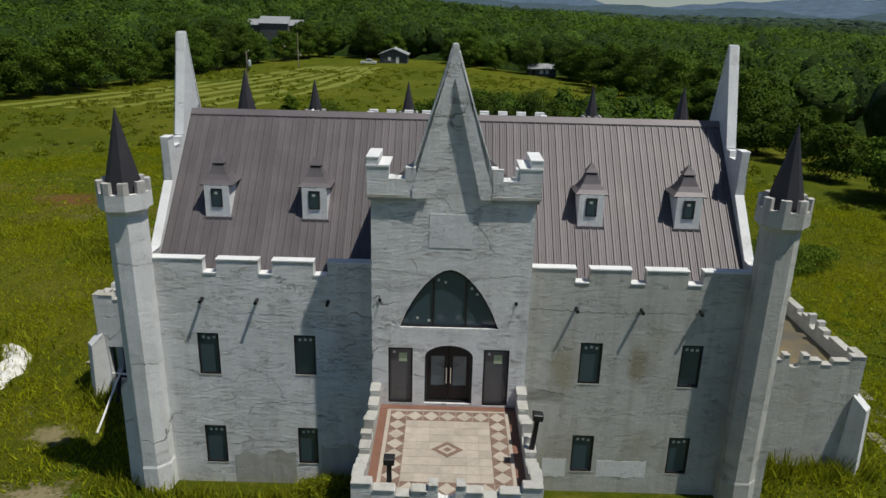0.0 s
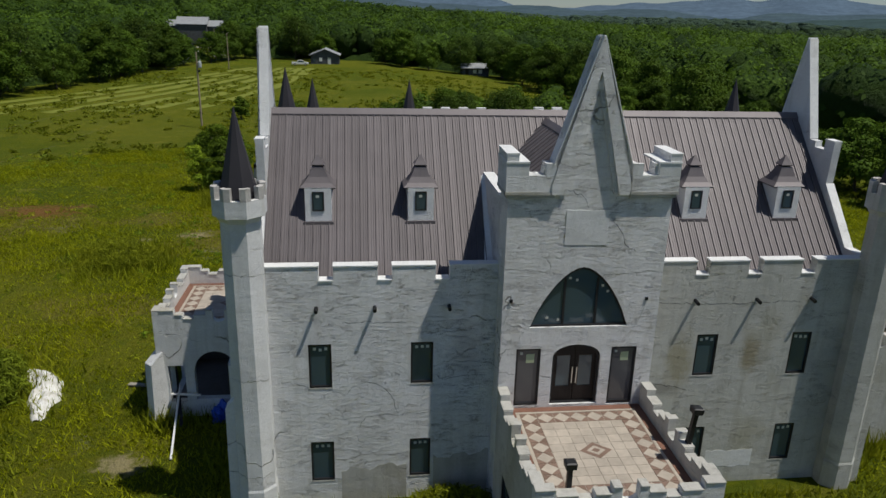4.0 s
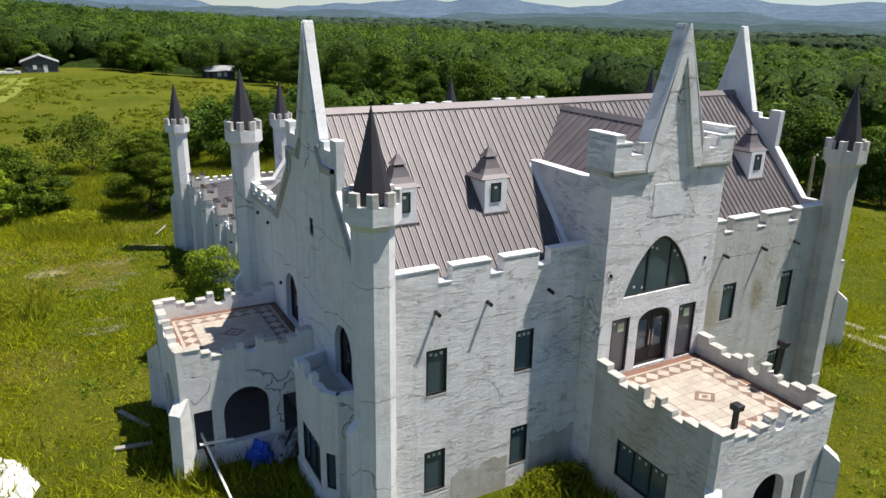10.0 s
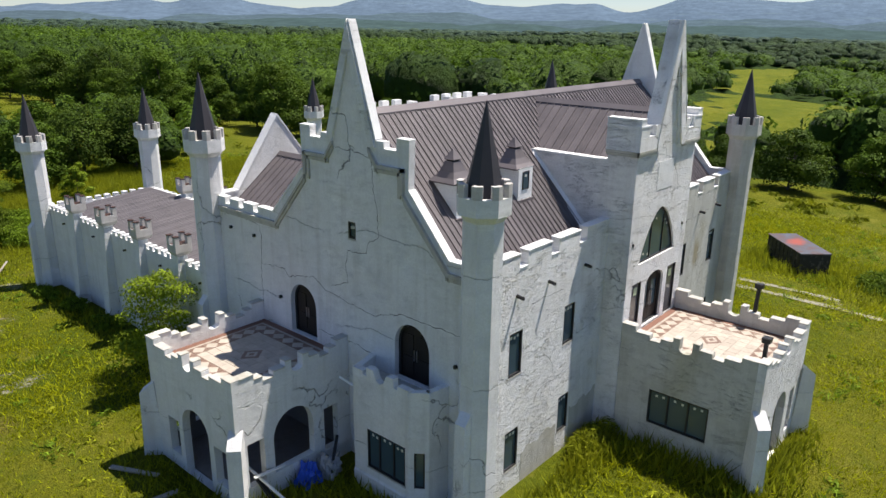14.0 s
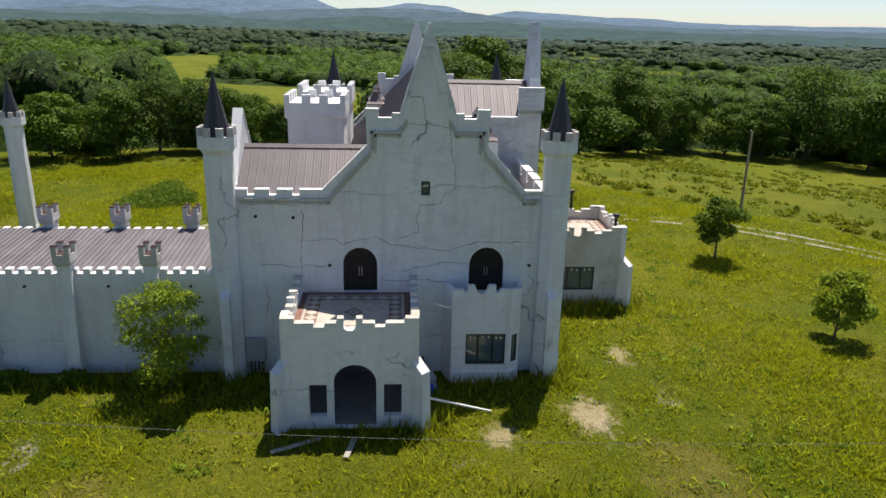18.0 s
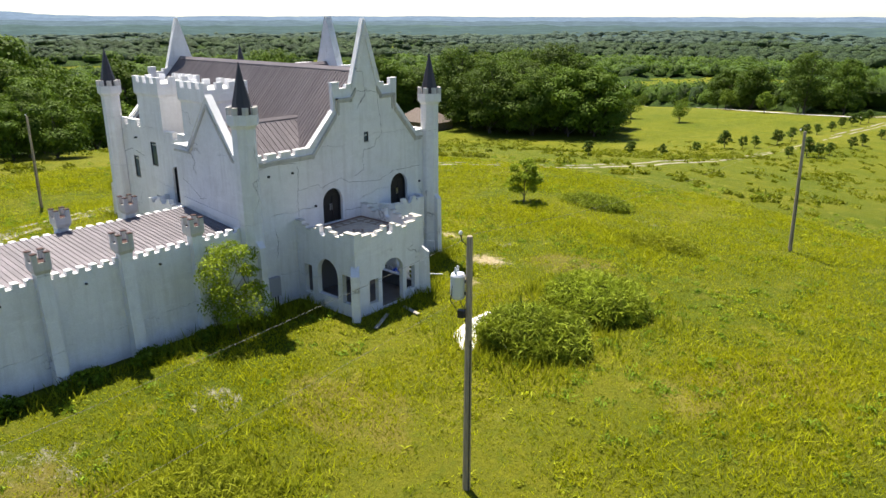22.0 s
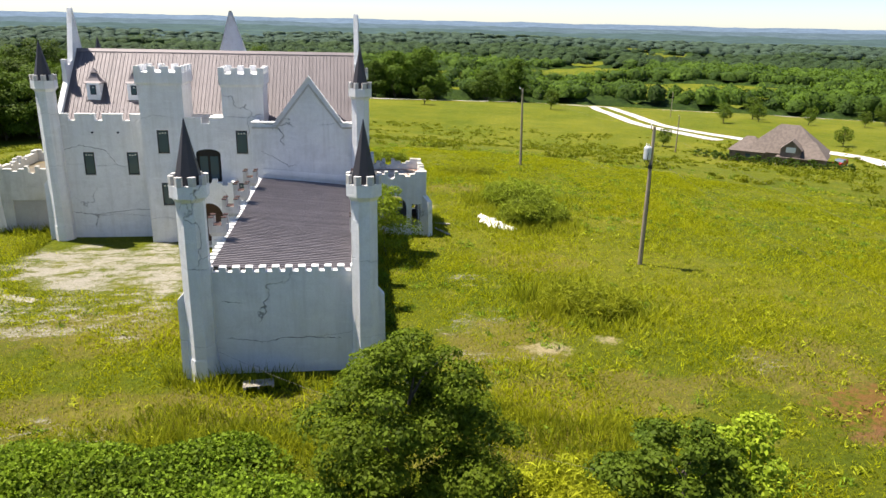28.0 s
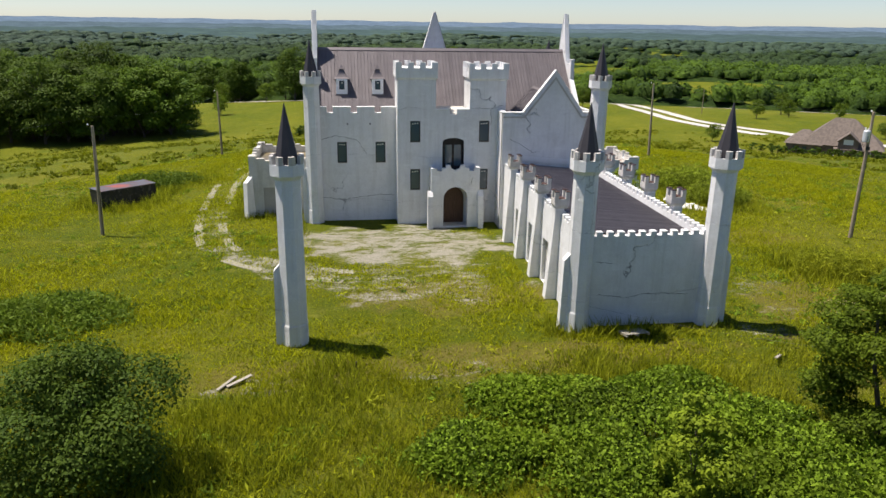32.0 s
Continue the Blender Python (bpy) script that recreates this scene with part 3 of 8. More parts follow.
# entrance tower with the tallest spire
F = -1.02
bm = bmesh.new()
front = [(-2.85, -0.3), (2.84, -0.3), (2.84, 13.6), (2.1, 13.6), (2.1, 13.22), (1.55, 13.22), (1.5, 13.6), (1.24, 13.6), (0.02, 17.65), (-0.16, 17.65),
         (-1.4, 13.6), (-1.66, 13.6), (-1.7, 13.22), (-2.24, 13.22), (-2.24, 13.6), (-2.85, 13.6)]
holes = [arch(-0.04, 1.79, 7.68, 7.69, 9.95, "pointed", 16), rect(-2.25, -1.35, 4.55, 6.85), rect(1.27, 2.22, 4.5, 6.85), arch(-0.01, 0.89, 4.55, 6.5, 6.98, n=10)]
plate(bm, front, holes, F, F + 0.5, SOUTH)
part("entrance_tower_front", bm, STUCCO_ROUGH, castle)
for s in (-1, 1):
    a, b = sorted((s * 2.845, s * 2.45))
    bm = bmesh.new()
    plate(bm, [(F + 0.45, -0.3), (0.6, -0.3), (0.6, 8.6), (4.05, 11.9), (4.05, 12.1), (0.3, 12.12), (0.3, 13.6), (F + 0.45, 13.6)], [], a, b, WEST)
    part("entrance_tower_side", bm, STUCCO_ROUGH, castle)
    coping(castle, [(0.32, 4.1, 12.12)], WEST, a, b, 0.09)
    bm = bmesh.new()
    loft(bm, *[[(s * 2.84, q, roof_z(q) - 0.02), (s * 2.84, q, roof_z(q) + 0.16), (s * (2.88 + 0.10 * k), q, roof_z(q) + 0.10), (s * (2.95 + 0.28 * k), q, roof_z(q) + 0.035), (s * (2.95 + 0.28 * k), q, roof_z(q) - 0.02)]
               for q, k in ((0.45, 1.0), (0.8, 1.0), (1.5, 0.6), (2.4, 0.3), (3.9, 0.1))])
    part("roof_flashing", bm, WHITE, castle, "white flashing smeared along the foot of the wall")
    # crown blocks either side of the spire
    e = 0.12
    x0, x1 = sorted((s * 2.97, s * 1.32))
    bm = bmesh.new()
    loft(bm, [(x0, F - e, 12.66), (x1, F - e, 12.66), (x1, F + 0.02, 12.66), (x0, F + 0.02, 12.66)], [(x0, F - e, 13.22), (x1, F - e, 13.22), (x1, F + 0.02, 13.22), (x0, F + 0.02, 13.22)])
    c = part("crown", bm, STUCCO_ROUGH, castle)
    bm = bmesh.new()
    plate(bm, rect(F + 0.02, 0.36, 12.66, 13.9), [], *sorted((s * 2.97, s * 2.56)), WEST)
    part("crown_side", bm, STUCCO_ROUGH, c)
    for k, (q0, q1) in enumerate(((2.22, 2.97), (1.3, 1.66))):
        bm = bmesh.new()
        m0, m1 = sorted((s * q0, s * q1))
        plate(bm, rect(m0, m1, 13.22, 13.62), [], F - e, F + 0.02, SOUTH)
        part("merlon", bm, STUCCO, c)
    bm = bmesh.new()
    plate(bm, rect(*sorted((s * 2.2, s * 2.99)), 13.62, 13.68), [], F - e - 0.02, 0.38, SOUTH)
    part("coping", bm, WHITE, c)
    bm = bmesh.new()
    plate(bm, rect(*sorted((s * 2.55, s * 2.99)), 13.9, 13.96), [], F - e, 0.38, SOUTH)
    plate(bm, rect(*sorted((s * 2.57, s * 2.97)), 13.68, 13.9), [], F - e + 0.01, F + 0.01, SOUTH)
    part("crown_stub", bm, WHITE, c)
    for k, z in enumerate((12.66, 12.54)):
        bm = bmesh.new()
        plate(bm, rect(*sorted((s * (2.99 - k * 0.06), s * 1.3)), z - 0.1, z), [], F - e - 0.02 + k * 0.05, F, SOUTH)
        plate(bm, rect(F - e + k * 0.05, 0.36, z - 0.1, z), [], *sorted((s * (2.99 - k * 0.06), s * 2.84)), WEST)
        part("moulding", bm, STUCCO_RAW, c)
    # raised border of the spire
    bm = bmesh.new()
    plate(bm, [(-0.07, 17.65), (-0.07 + s * 1.36, 12.9), (-0.07 + s * 1.34, 12.56), (-0.07 + s * 0.98, 12.56), (-0.07, 16.6)], [], F - 0.16, F, SOUTH)
    part("spire_edge", bm, STUCCO_ROUGH, castle)
    bm = bmesh.new()
    plate(bm, [(-0.07, 16.6), (-0.07 + s * 0.98, 12.56), (-0.07 + s * 0.82, 12.56), (-0.07, 16.05)], [], F - 0.08, F, SOUTH)
    part("spire_edge", bm, STUCCO_ROUGH, castle)
    bm = bmesh.new()
    plate(bm, [(-0.07, 17.65), (-0.07 + s * 1.31, 13.6), (-0.07 + s * 1.335, 13.62), (-0.07 + s * 0.03, 17.68)], [], F - 0.155, F + 0.5, SOUTH)
    part("coping", bm, WHITE, castle)
bm = bmesh.new()
plate(bm, rect(-0.82, 0.68, 10.76, 12.0), [], F - 0.014, F, SOUTH)
bevel(bm, 0.006)
part("blank_plaque", bm, WHITE, castle, "blank pale square plaque")

# pointed window over the door
bm = bmesh.new()
plate(bm, arch(-0.04, 1.79, 7.68, 7.69, 9.95, "pointed", 16), [arch(-0.04, 1.7, 7.75, 7.77, 9.84, "pointed", 16)], F + 0.08, F + 0.2, SOUTH)
for x in (-0.62, 0.56):
    plate(bm, rect(x - 0.04, x + 0.04, 7.72, 9.5), [], F + 0.1, F + 0.19, SOUTH)
pw = part("pointed_window", bm, BLACK, castle, "three-light pointed window")
bm = bmesh.new()
plate(bm, arch(-0.04, 1.71, 7.75, 7.77, 9.85, "pointed", 16), [], F + 0.14, F + 0.15, SOUTH)
part("pane", bm, GLASS, pw)
for x, z in ((-0.45, 9.5), (-0.2, 9.42), (0.75, 9.2), (0.95, 8.98), (-0.78, 7.92), (-1.2, 8.0)):
    bm = bmesh.new()
    plate(bm, rect(x - 0.045, x + 0.045, z - 0.045, z + 0.045), [], F + 0.128, F + 0.136, SOUTH)
    part("sticker", bm, PAPER, pw)
# sidelights with a green label, double door with long steel handles
for x0, x1, g in ((-2.25, -1.35, GREYGLASS), (1.27, 2.22, GREYGLASS)):
    w = window(castle, x0, x1, 4.55, 6.85, F, SOUTH, -1, stickers=False, name="sidelight", sill=False, glass=g)
    c = x0 + 0.52
    for (a, b, z0, z1, m) in ((c - 0.13, c + 0.17, 6.25, 6.6, GREENPAPER), (c - 0.36, c - 0.26, 6.58, 6.68, PAPER)):
        bm = bmesh.new()
        plate(bm, rect(a, b, z0, z1), [], F + 0.082, F + 0.088, SOUTH)
        part("sticker", bm, m, w)
bm = bmesh.new()
plate(bm, arch(-0.01, 0.89, 4.55, 6.5, 6.98, n=10), [arch(-0.01, 0.8, 4.6, 6.45, 6.88, n=10)], F + 0.1, F + 0.24, SOUTH)
fd = part("front_door", bm, BLACK, castle, "dark arched double front door with steel pull handles")
for s in (-1, 1):
    bm = bmesh.new()
    plate(bm, rect(-0.01 + min(s * 0.01, s * 0.8), -0.01 + max(s * 0.01, s * 0.8), 4.58, 6.86), [rect(-0.01 + min(s * 0.16, s * 0.66), -0.01 + max(s * 0.16, s * 0.66), 5.2, 6.45)], F + 0.2, F + 0.27, SOUTH)
    lf = part("leaf", bm, DOORWOOD, fd)
    bm = bmesh.new()
    plate(bm, rect(-0.01 + min(s * 0.16, s * 0.66), -0.01 + max(s * 0.16, s * 0.66), 5.2, 6.45), [], F + 0.23, F + 0.24, SOUTH)
    part("door_glass", bm, GLASS, lf)
    bm = bmesh.new()
    box(bm, -0.01 + s * 0.08 - 0.02, -0.01 + s * 0.08 + 0.02, F + 0.12, F + 0.16, 5.35, 6.0)
    part("handle", bm, STEEL, lf)
for x in (-2.55, 2.35):
    bm = bmesh.new()
    box(bm, x - 0.05, x + 0.05, F - 0.04, F, 8.66, 8.78)
    lb = part("wall_light_stub", bm, DARKMETAL, castle)
    bm = bmesh.new()
    pts = [Vector((x, F - 0.03, 8.66)), Vector((x - 0.1, F - 0.06, 8.3)), Vector((x - 0.25, F - 0.05, 7.85))]
    for p, q in zip(pts, pts[1:]):
        dvec = 0.012
        loft(bm, [(p.x - dvec, p.y, p.z), (p.x, p.y - dvec, p.z), (p.x + dvec, p.y, p.z)], [(q.x - dvec, q.y, q.z), (q.x, q.y - dvec, q.z), (q.x + dvec, q.y, q.z)])
    part("loose_wire", bm, PAPER, lb)


# ---- roofs of standing-seam sheets ----
def sheet(width, length, name="roof_sheet", material=None):
    """One roof sheet, lying along +y from its foot, with a folded seam on one edge."""
    bm = bmesh.new()
    box(bm, 0.0, width - 0.004, 0, length, -0.02, 0.0)
    loft(bm, [(0, 0, 0), (0.045, 0, 0), (0.034, 0, 0.05), (0.011, 0, 0.05)], [(0, length, 0), (0.045, length, 0), (0.034, length, 0.05), (0.011, length, 0.05)])
    for k in (0.36, 0.66):
        u = 0.03 + width * k
        loft(bm, [(u - 0.016, 0, 0), (u + 0.016, 0, 0), (u + 0.006, 0, 0.014), (u - 0.006, 0, 0.014)], [(u - 0.016, length, 0), (u + 0.016, length, 0), (u + 0.006, length, 0.014), (u - 0.006, length, 0.014)])
    bmesh.ops.recalc_face_normals(bm, faces=bm.faces)
    me = bpy.data.meshes.new(name)
    bm.to_mesh(me)
    bm.free()
    me.materials.append(material or ROOF)
    return me


def sheet_slope(parent, foot, along, up, count, width, length, name="roof_slope", label="", material=None):
    """A roof slope: a deck, and on it sheets laid side by side from foot along `along`, rising along `up`."""
    foot, along, up = Vector(foot), Vector(along).normalized(), Vector(up).normalized()
    n = along.cross(up)
    m = Matrix((along, up, n)).transposed().to_4x4()
    m.translation = foot
    bm = bmesh.new()
    box(bm, 0, count * width, 0, length, -0.12, -0.03)
    bm.transform(m)
    deck = part(name, bm, VOID, parent, label)
    me = sheet(width, length, material=material)
    for i in range(count):
        ob = new("roof_sheet", me)
        ob.parent = deck
        ob.matrix_basis = m @ Matrix.Translation((i * width, 0, 0))
    return deck


run = RIDGE_Y - 0.42
length = math.hypot(run, run * SLOPE)
W = 22.6 / 77
sheet_slope(castle, (-11.3, 0.42, roof_z(0.42)), (1, 0, 0), (0, 1, SLOPE), 77, W, length, label="brown standing-seam south slope")
sheet_slope(castle, (11.3, 11.78, roof_z(11.78)), (-1, 0, 0), (0, -1, SLOPE), 77, W, length, label="brown standing-seam north slope")
bm = bmesh.new()
plate(bm, [(RIDGE_Y - 0.2, RIDGE_Z - 0.17), (RIDGE_Y, RIDGE_Z + 0.06), (RIDGE_Y + 0.2, RIDGE_Z - 0.17), (RIDGE_Y + 0.2, RIDGE_Z - 0.12), (RIDGE_Y, RIDGE_Z + 0.1), (RIDGE_Y - 0.2, RIDGE_Z - 0.12)], [], -11.3, 11.3, WEST)
part("ridge_cap", bm, ROOF, castle)
# cross roof behind the entrance spire
CZ = 14.05
for s in (-1, 1):
    up = Vector((-s * 2.45, 0, CZ - 12.0))
    sheet_slope(castle, (s * 2.45, 5.85 if s < 0 else -0.55, 12.0), (0, -1 if s < 0 else 1, 0), up, 16, 0.4, up.length, "cross_roof")
bm = bmesh.new()
plate(bm, [(-0.2, CZ - 0.14), (0, CZ + 0.04), (0.2, CZ - 0.14), (0.2, CZ - 0.1), (0, CZ + 0.09), (-0.2, CZ - 0.1)], [], -0.5, 5.95, SOUTH)
part("ridge_cap", bm, ROOF, castle)
# wing roof
WX, WZ, we = -7.9, 11.25, 8.75
for s in (-1, 1):
    x = WX + s * 3.3
    up = Vector((-s * 3.3, 0, WZ - we))
    sheet_slope(castle, (x, 15.5 if s < 0 else 8.3, we), (0, -1 if s < 0 else 1, 0), up, 18, 0.4, up.length, "wing_roof")
bm = bmesh.new()
plate(bm, [(WX - 0.2, WZ - 0.12), (WX, WZ + 0.04), (WX + 0.2, WZ - 0.12), (WX + 0.2, WZ - 0.08), (WX, WZ + 0.09), (WX - 0.2, WZ - 0.08)], [], 9.1, 15.5, SOUTH)
part("ridge_cap", bm, ROOF, castle)


# ---- dormers ----
DORMERWHITE = stucco("clean_white_stucco", (0.93, 0.93, 0.92), 0.06, False)


def dormer(x, yf, s):
    """A small lookout with a flared pyramid roof; s: -1 looks south, 1 north."""
    y = lambda d: yf - s * d
    zb = roof_z(yf)
    bm = bmesh.new()
    h = 0.49
    loft(bm, [(x - h, y(0), zb - 0.1), (x + h, y(0), zb - 0.1), (x + h, y(1.45), zb - 0.1), (x - h, y(1.45), zb - 0.1)],
         [(x - h, y(0), zb + 1.34), (x + h, y(0), zb + 1.34), (x + h, y(1.45), zb + 1.34), (x - h, y(1.45), zb + 1.34)])
    d = part("dormer", bm, DORMERWHITE, castle, "white stucco dormer with a flared metal cap")
    bm = bmesh.new()
    c = y(0.615)
    sq = lambda r, z: [(x - r, c - r * 0.94, z), (x + r, c - r * 0.94, z), (x + r, c + r * 0.94, z), (x - r, c + r * 0.94, z)]
    loft(bm, sq(0.64, zb + 1.28), sq(0.66, zb + 1.33), sq(0.50, zb + 1.48), sq(0.36, zb + 1.68), sq(0.26, zb + 1.92), sq(0.22, zb + 2.04))
    part("dormer_roof", bm, ROOF, d)
    bm = bmesh.new()
    loft(bm, sq(0.17, zb + 2.02), sq(0.17, zb + 2.11))
    part("vent_neck", bm, VOID, d)
    bm = bmesh.new()
    loft(bm, sq(0.23, zb + 2.09), sq(0.25, zb + 2.12), sq(0.14, zb + 2.28), sq(0.02, zb + 2.48))
    part("vent_cap", bm, ROOF, d)
    bm = bmesh.new()
    f = sorted((y(-0.03), y(0.02)))
    plate(bm, rect(x - 0.22, x + 0.22, zb + 0.44, zb + 1.18), [rect(x - 0.17, x + 0.17, zb + 0.49, zb + 1.13)], *f, SOUTH)
    part("dormer_window", bm, BLACK, d)
    bm = bmesh.new()
    plate(bm, rect(x - 0.18, x + 0.18, zb + 0.48, zb + 1.14), [], *sorted((y(-0.015), y(0.0))), SOUTH)
    part("pane", bm, GLASS, d)
    bm = bmesh.new()
    plate(bm, rect(x - 0.08, x + 0.04, zb + 0.95, zb + 1.05), [], *sorted((y(-0.022), y(-0.014))), SOUTH)
    part("sticker", bm, PAPER, d)
    bm = bmesh.new()
    plate(bm, rect(x - 0.56, x + 0.56, zb - 0.08, zb + 0.04), [], *sorted((y(-0.08), y(0.1))), SOUTH)
    part("flashing", bm, ROOF, d)


for x in (-9.32, -5.47, 5.45, 9.28):
    dormer(x, 2.5, -1)
for x in (9.18, 6.1):
    dormer(x, 9.72, 1)


# ---- round-cornered towers with dark spires ----
def tower(parent, x, y, foot, tip, crown_top, r, rc, buttress, name="tower", skin=None):
    """An eight-sided tower: shaft, battlemented crown, metal spire; buttress: (way, height) pairs."""
    bm = bmesh.new()
    cb = crown_top - 1.08
    rings = [ring(x, y, foot - 0.4, r * 1.07), ring(x, y, foot + 1.15, r * 1.05), ring(x, y, foot + 1.25, r), ring(x, y, cb - 0.15, r * 0.97), ring(x, y, cb + 0.05, rc * 0.9), ring(x, y, cb + 0.1, rc)]
    loft(bm, *rings)
    t = part(name, bm, skin or STUCCO, parent, "eight-sided stucco tower with battlemented crown")
    bm = bmesh.new()
    loft(bm, ring(x, y, cb + 0.08, rc), ring(x, y, crown_top - 0.42, rc), ring(x, y, crown_top - 0.42, rc - 0.2), ring(x, y, cb + 0.08, rc - 0.2), cap=False)
    c = part("crown", bm, skin or STUCCO, t)
    bm = bmesh.new()
    loft(bm, ring(x, y, crown_top - 0.62, rc - 0.18), ring(x, y, crown_top - 0.52, rc - 0.18))
    part("crown_floor", bm, RUSTSTAIN, c, "rust-stained gutter round the spire")
    for i in range(8):
        a0 = 0.3927 + i * math.tau / 8
        k = 0.215
        q = []
        for rr in (rc, rc - 0.2):
            for a in (a0 - k, a0, a0 + k):
                f = rr * math.cos(0.3927) / math.cos(abs(a - a0) - 0.3927) if a != a0 else rr
                q.append((x + f * math.cos(a), y + f * math.sin(a)))
        o = [q[0], q[1], q[2], q[5], q[4], q[3]]
        bm = bmesh.new()
        loft(bm, [(u, v, crown_top - 0.43) for u, v in o], [(u, v, crown_top) for u, v in o])
        part("merlon", bm, TURRETSTONE, c)
    bm = bmesh.new()
    b = crown_top - 0.55
    loft(bm, ring(x, y, b, rc * 0.76), ring(x, y, b + (tip - b) * 0.3, rc * 0.54), ring(x, y, b + (tip - b) * 0.62, rc * 0.29), ring(x, y, tip, 0.012))
    part("spire", bm, SPIRE, t, "dark metal spire")
    for way, h in buttress:
        bm = bmesh.new()
        wd = 0.22
        prof = [(r * 0.6, foot - 0.4), (r + 0.34, foot - 0.4), (r + 0.26, foot + h - 0.42), (r * 0.85, foot + h)]
        loft(bm, [(u, -wd, v) for u, v in prof], [(u, wd, v) for u, v in prof])
        bm.transform(Matrix.Translation((x, y, 0)) @ Matrix.Rotation(radians(way), 4, "Z"))
        part("buttress", bm, skin or STUCCO, t)
    return t


R, RC = 0.71, 0.91
tower(castle, -11.71, -0.19, 0, 15.25, 12.75, R, RC, ((180, 4.9),))
tower(castle, 11.69, -0.19, 0, 15.25, 12.75, R, RC, ((0, 4.9),), skin=STUCCO_DARK)
tower(castle, -11.71, 15.93, 0, 15.25, 12.75, R, RC, ((180, 4.9),))
tower(castle, 11.69, 12.45, 0, 15.25, 12.75, R, RC, ((0, 4.9),))


# ---- cracks in the stucco ----
def wall_crack(way, face, out, pts, wide=0.028, seed=0):
    """A jagged open crack along a line of (u, v) corners on a wall; out: the side the wall faces."""
    rnd = random.Random(seed)
    line = []
    for (u0, v0), (u1, v1) in zip(pts, pts[1:]):
        m = max(2, int(math.hypot(u1 - u0, v1 - v0) / 0.13))
        line += [(u0 + (u1 - u0) * k / m + rnd.uniform(-0.045, 0.045), v0 + (v1 - v0) * k / m + rnd.uniform(-0.045, 0.045)) for k in range(m)]
    line.append(pts[-1])
    bm = bmesh.new()
    last = None
    for i, (u, v) in enumerate(line):
        p, q = line[max(0, i - 1)], line[min(len(line) - 1, i + 1)]
        du, dv = q[0] - p[0], q[1] - p[1]
        ln = math.hypot(du, dv) or 1.0
        w = 0.5 * wide * rnd.uniform(0.35, 1.5) * min(1.0, 0.3 + 0.35 * min(i, len(line) - 1 - i))
        nu, nv = -dv / ln * w, du / ln * w
        now = [bm.verts.new(way(u + s * nu, v + s * nv, face + out * h)) for s, h in ((-1, 0.001), (0, 0.004), (1, 0.001))]
        if last:
            for k in (0, 1):
                bm.faces.new((last[k], now[k], now[k + 1], last[k + 1]))
        last = now
    part("wall_crack", bm, CRACK, castle, "dark jagged crack in the stucco")


for k, line in enumerate((
        [(5.07, 13.1), (4.95, 11.63), (4.76, 10.8), (4.74, 9.83), (5.31, 9.54), (5.36, 9.12), (6.4, 8.97), (6.59, 8.39), (6.47, 7.67), (7.5, 7.29)],
        [(7.2, 13.0), (6.59, 12.95), (5.65, 12.91), (5.06, 12.76)],
        [(12.13, 7.16), (10.7, 7.31), (10.29, 7.02), (9.31, 7.22), (8.62, 7.37), (7.92, 7.02), (6.24, 6.79), (5.1, 6.64), (4.54, 6.88), (3.42, 7.15), (0.7, 7.1)],
        [(12.23, 8.93), (12.12, 8.22), (12.3, 6.49), (12.26, 5.3)], [(15.1, 8.92), (13.89, 9.12), (12.28, 8.9)], [(8.4, 5.08), (5.93, 5.11), (5.07, 4.99)], [(14.2, 5.1), (14.0, 4.2), (14.1, 3.2)])):
    wall_crack(WEST, -L, -1, line, 0.024, k)
for k, line in enumerate((
        [(-10.9, 5.17), (-10.43, 5.24), (-9.79, 5.06), (-9.02, 4.91), (-8.38, 4.68), (-8.14, 4.94), (-7.68, 5.15), (-7.13, 5.04), (-6.72, 4.61), (-6.52, 4.11), (-6.42, 3.79)],
        [(-7.92, 3.17), (-7.66, 3.69), (-7.21, 3.79), (-6.31, 3.74), (-5.08, 3.85)], [(-8.49, 7.57), (-7.63, 7.6), (-6.78, 7.55), (-6.14, 7.53)], [(-5.1, 5.4), (-4.7, 5.17), (-4.26, 5.3), (-3.16, 5.34)],
        [(3.1, 4.75), (4.4, 4.5), (5.2, 4.3)], [(3.0, 8.1), (6.0, 8.0), (9.0, 8.06)])):
    wall_crack(SOUTH, 0.0, -1, line, 0.016, 20 + k)
for k, line in enumerate(([(-1.32, 13.1), (-0.84, 12.67), (-0.35, 12.54), (-0.05, 12.09)], [(0.74, 11.8), (1.2, 11.2), (1.42, 10.69), (1.78, 10.49)])):
    wall_crack(SOUTH, -1.02, -1, line, 0.016, 30 + k)
for k, line in enumerate(([(11.1, 2.1), (9.25, 1.88), (5.99, 2.29), (4.75, 2.18)], [(11.1, 7.04), (9.9, 7.41), (8.03, 7.04), (7.2, 5.79)])):
    wall_crack(SOUTH, 12.12, 1, line, 0.032, 40 + k)
for k, line in enumerate(([(-4.92, 1.97), (-6.74, 1.7), (-7.54, 1.88), (-8.87, 1.91), (-10.55, 1.79)], [(-4.77, 3.91), (-5.74, 3.82)])):
    wall_crack(SOUTH, 36.7, 1, line, 0.03, 50 + k)
wall_crack(SOUTH, 15.9, 1, [(-4.3, 7.6), (-5.2, 7.2), (-6.3, 6.5), (-6.9, 6.6)], 0.028, 60)


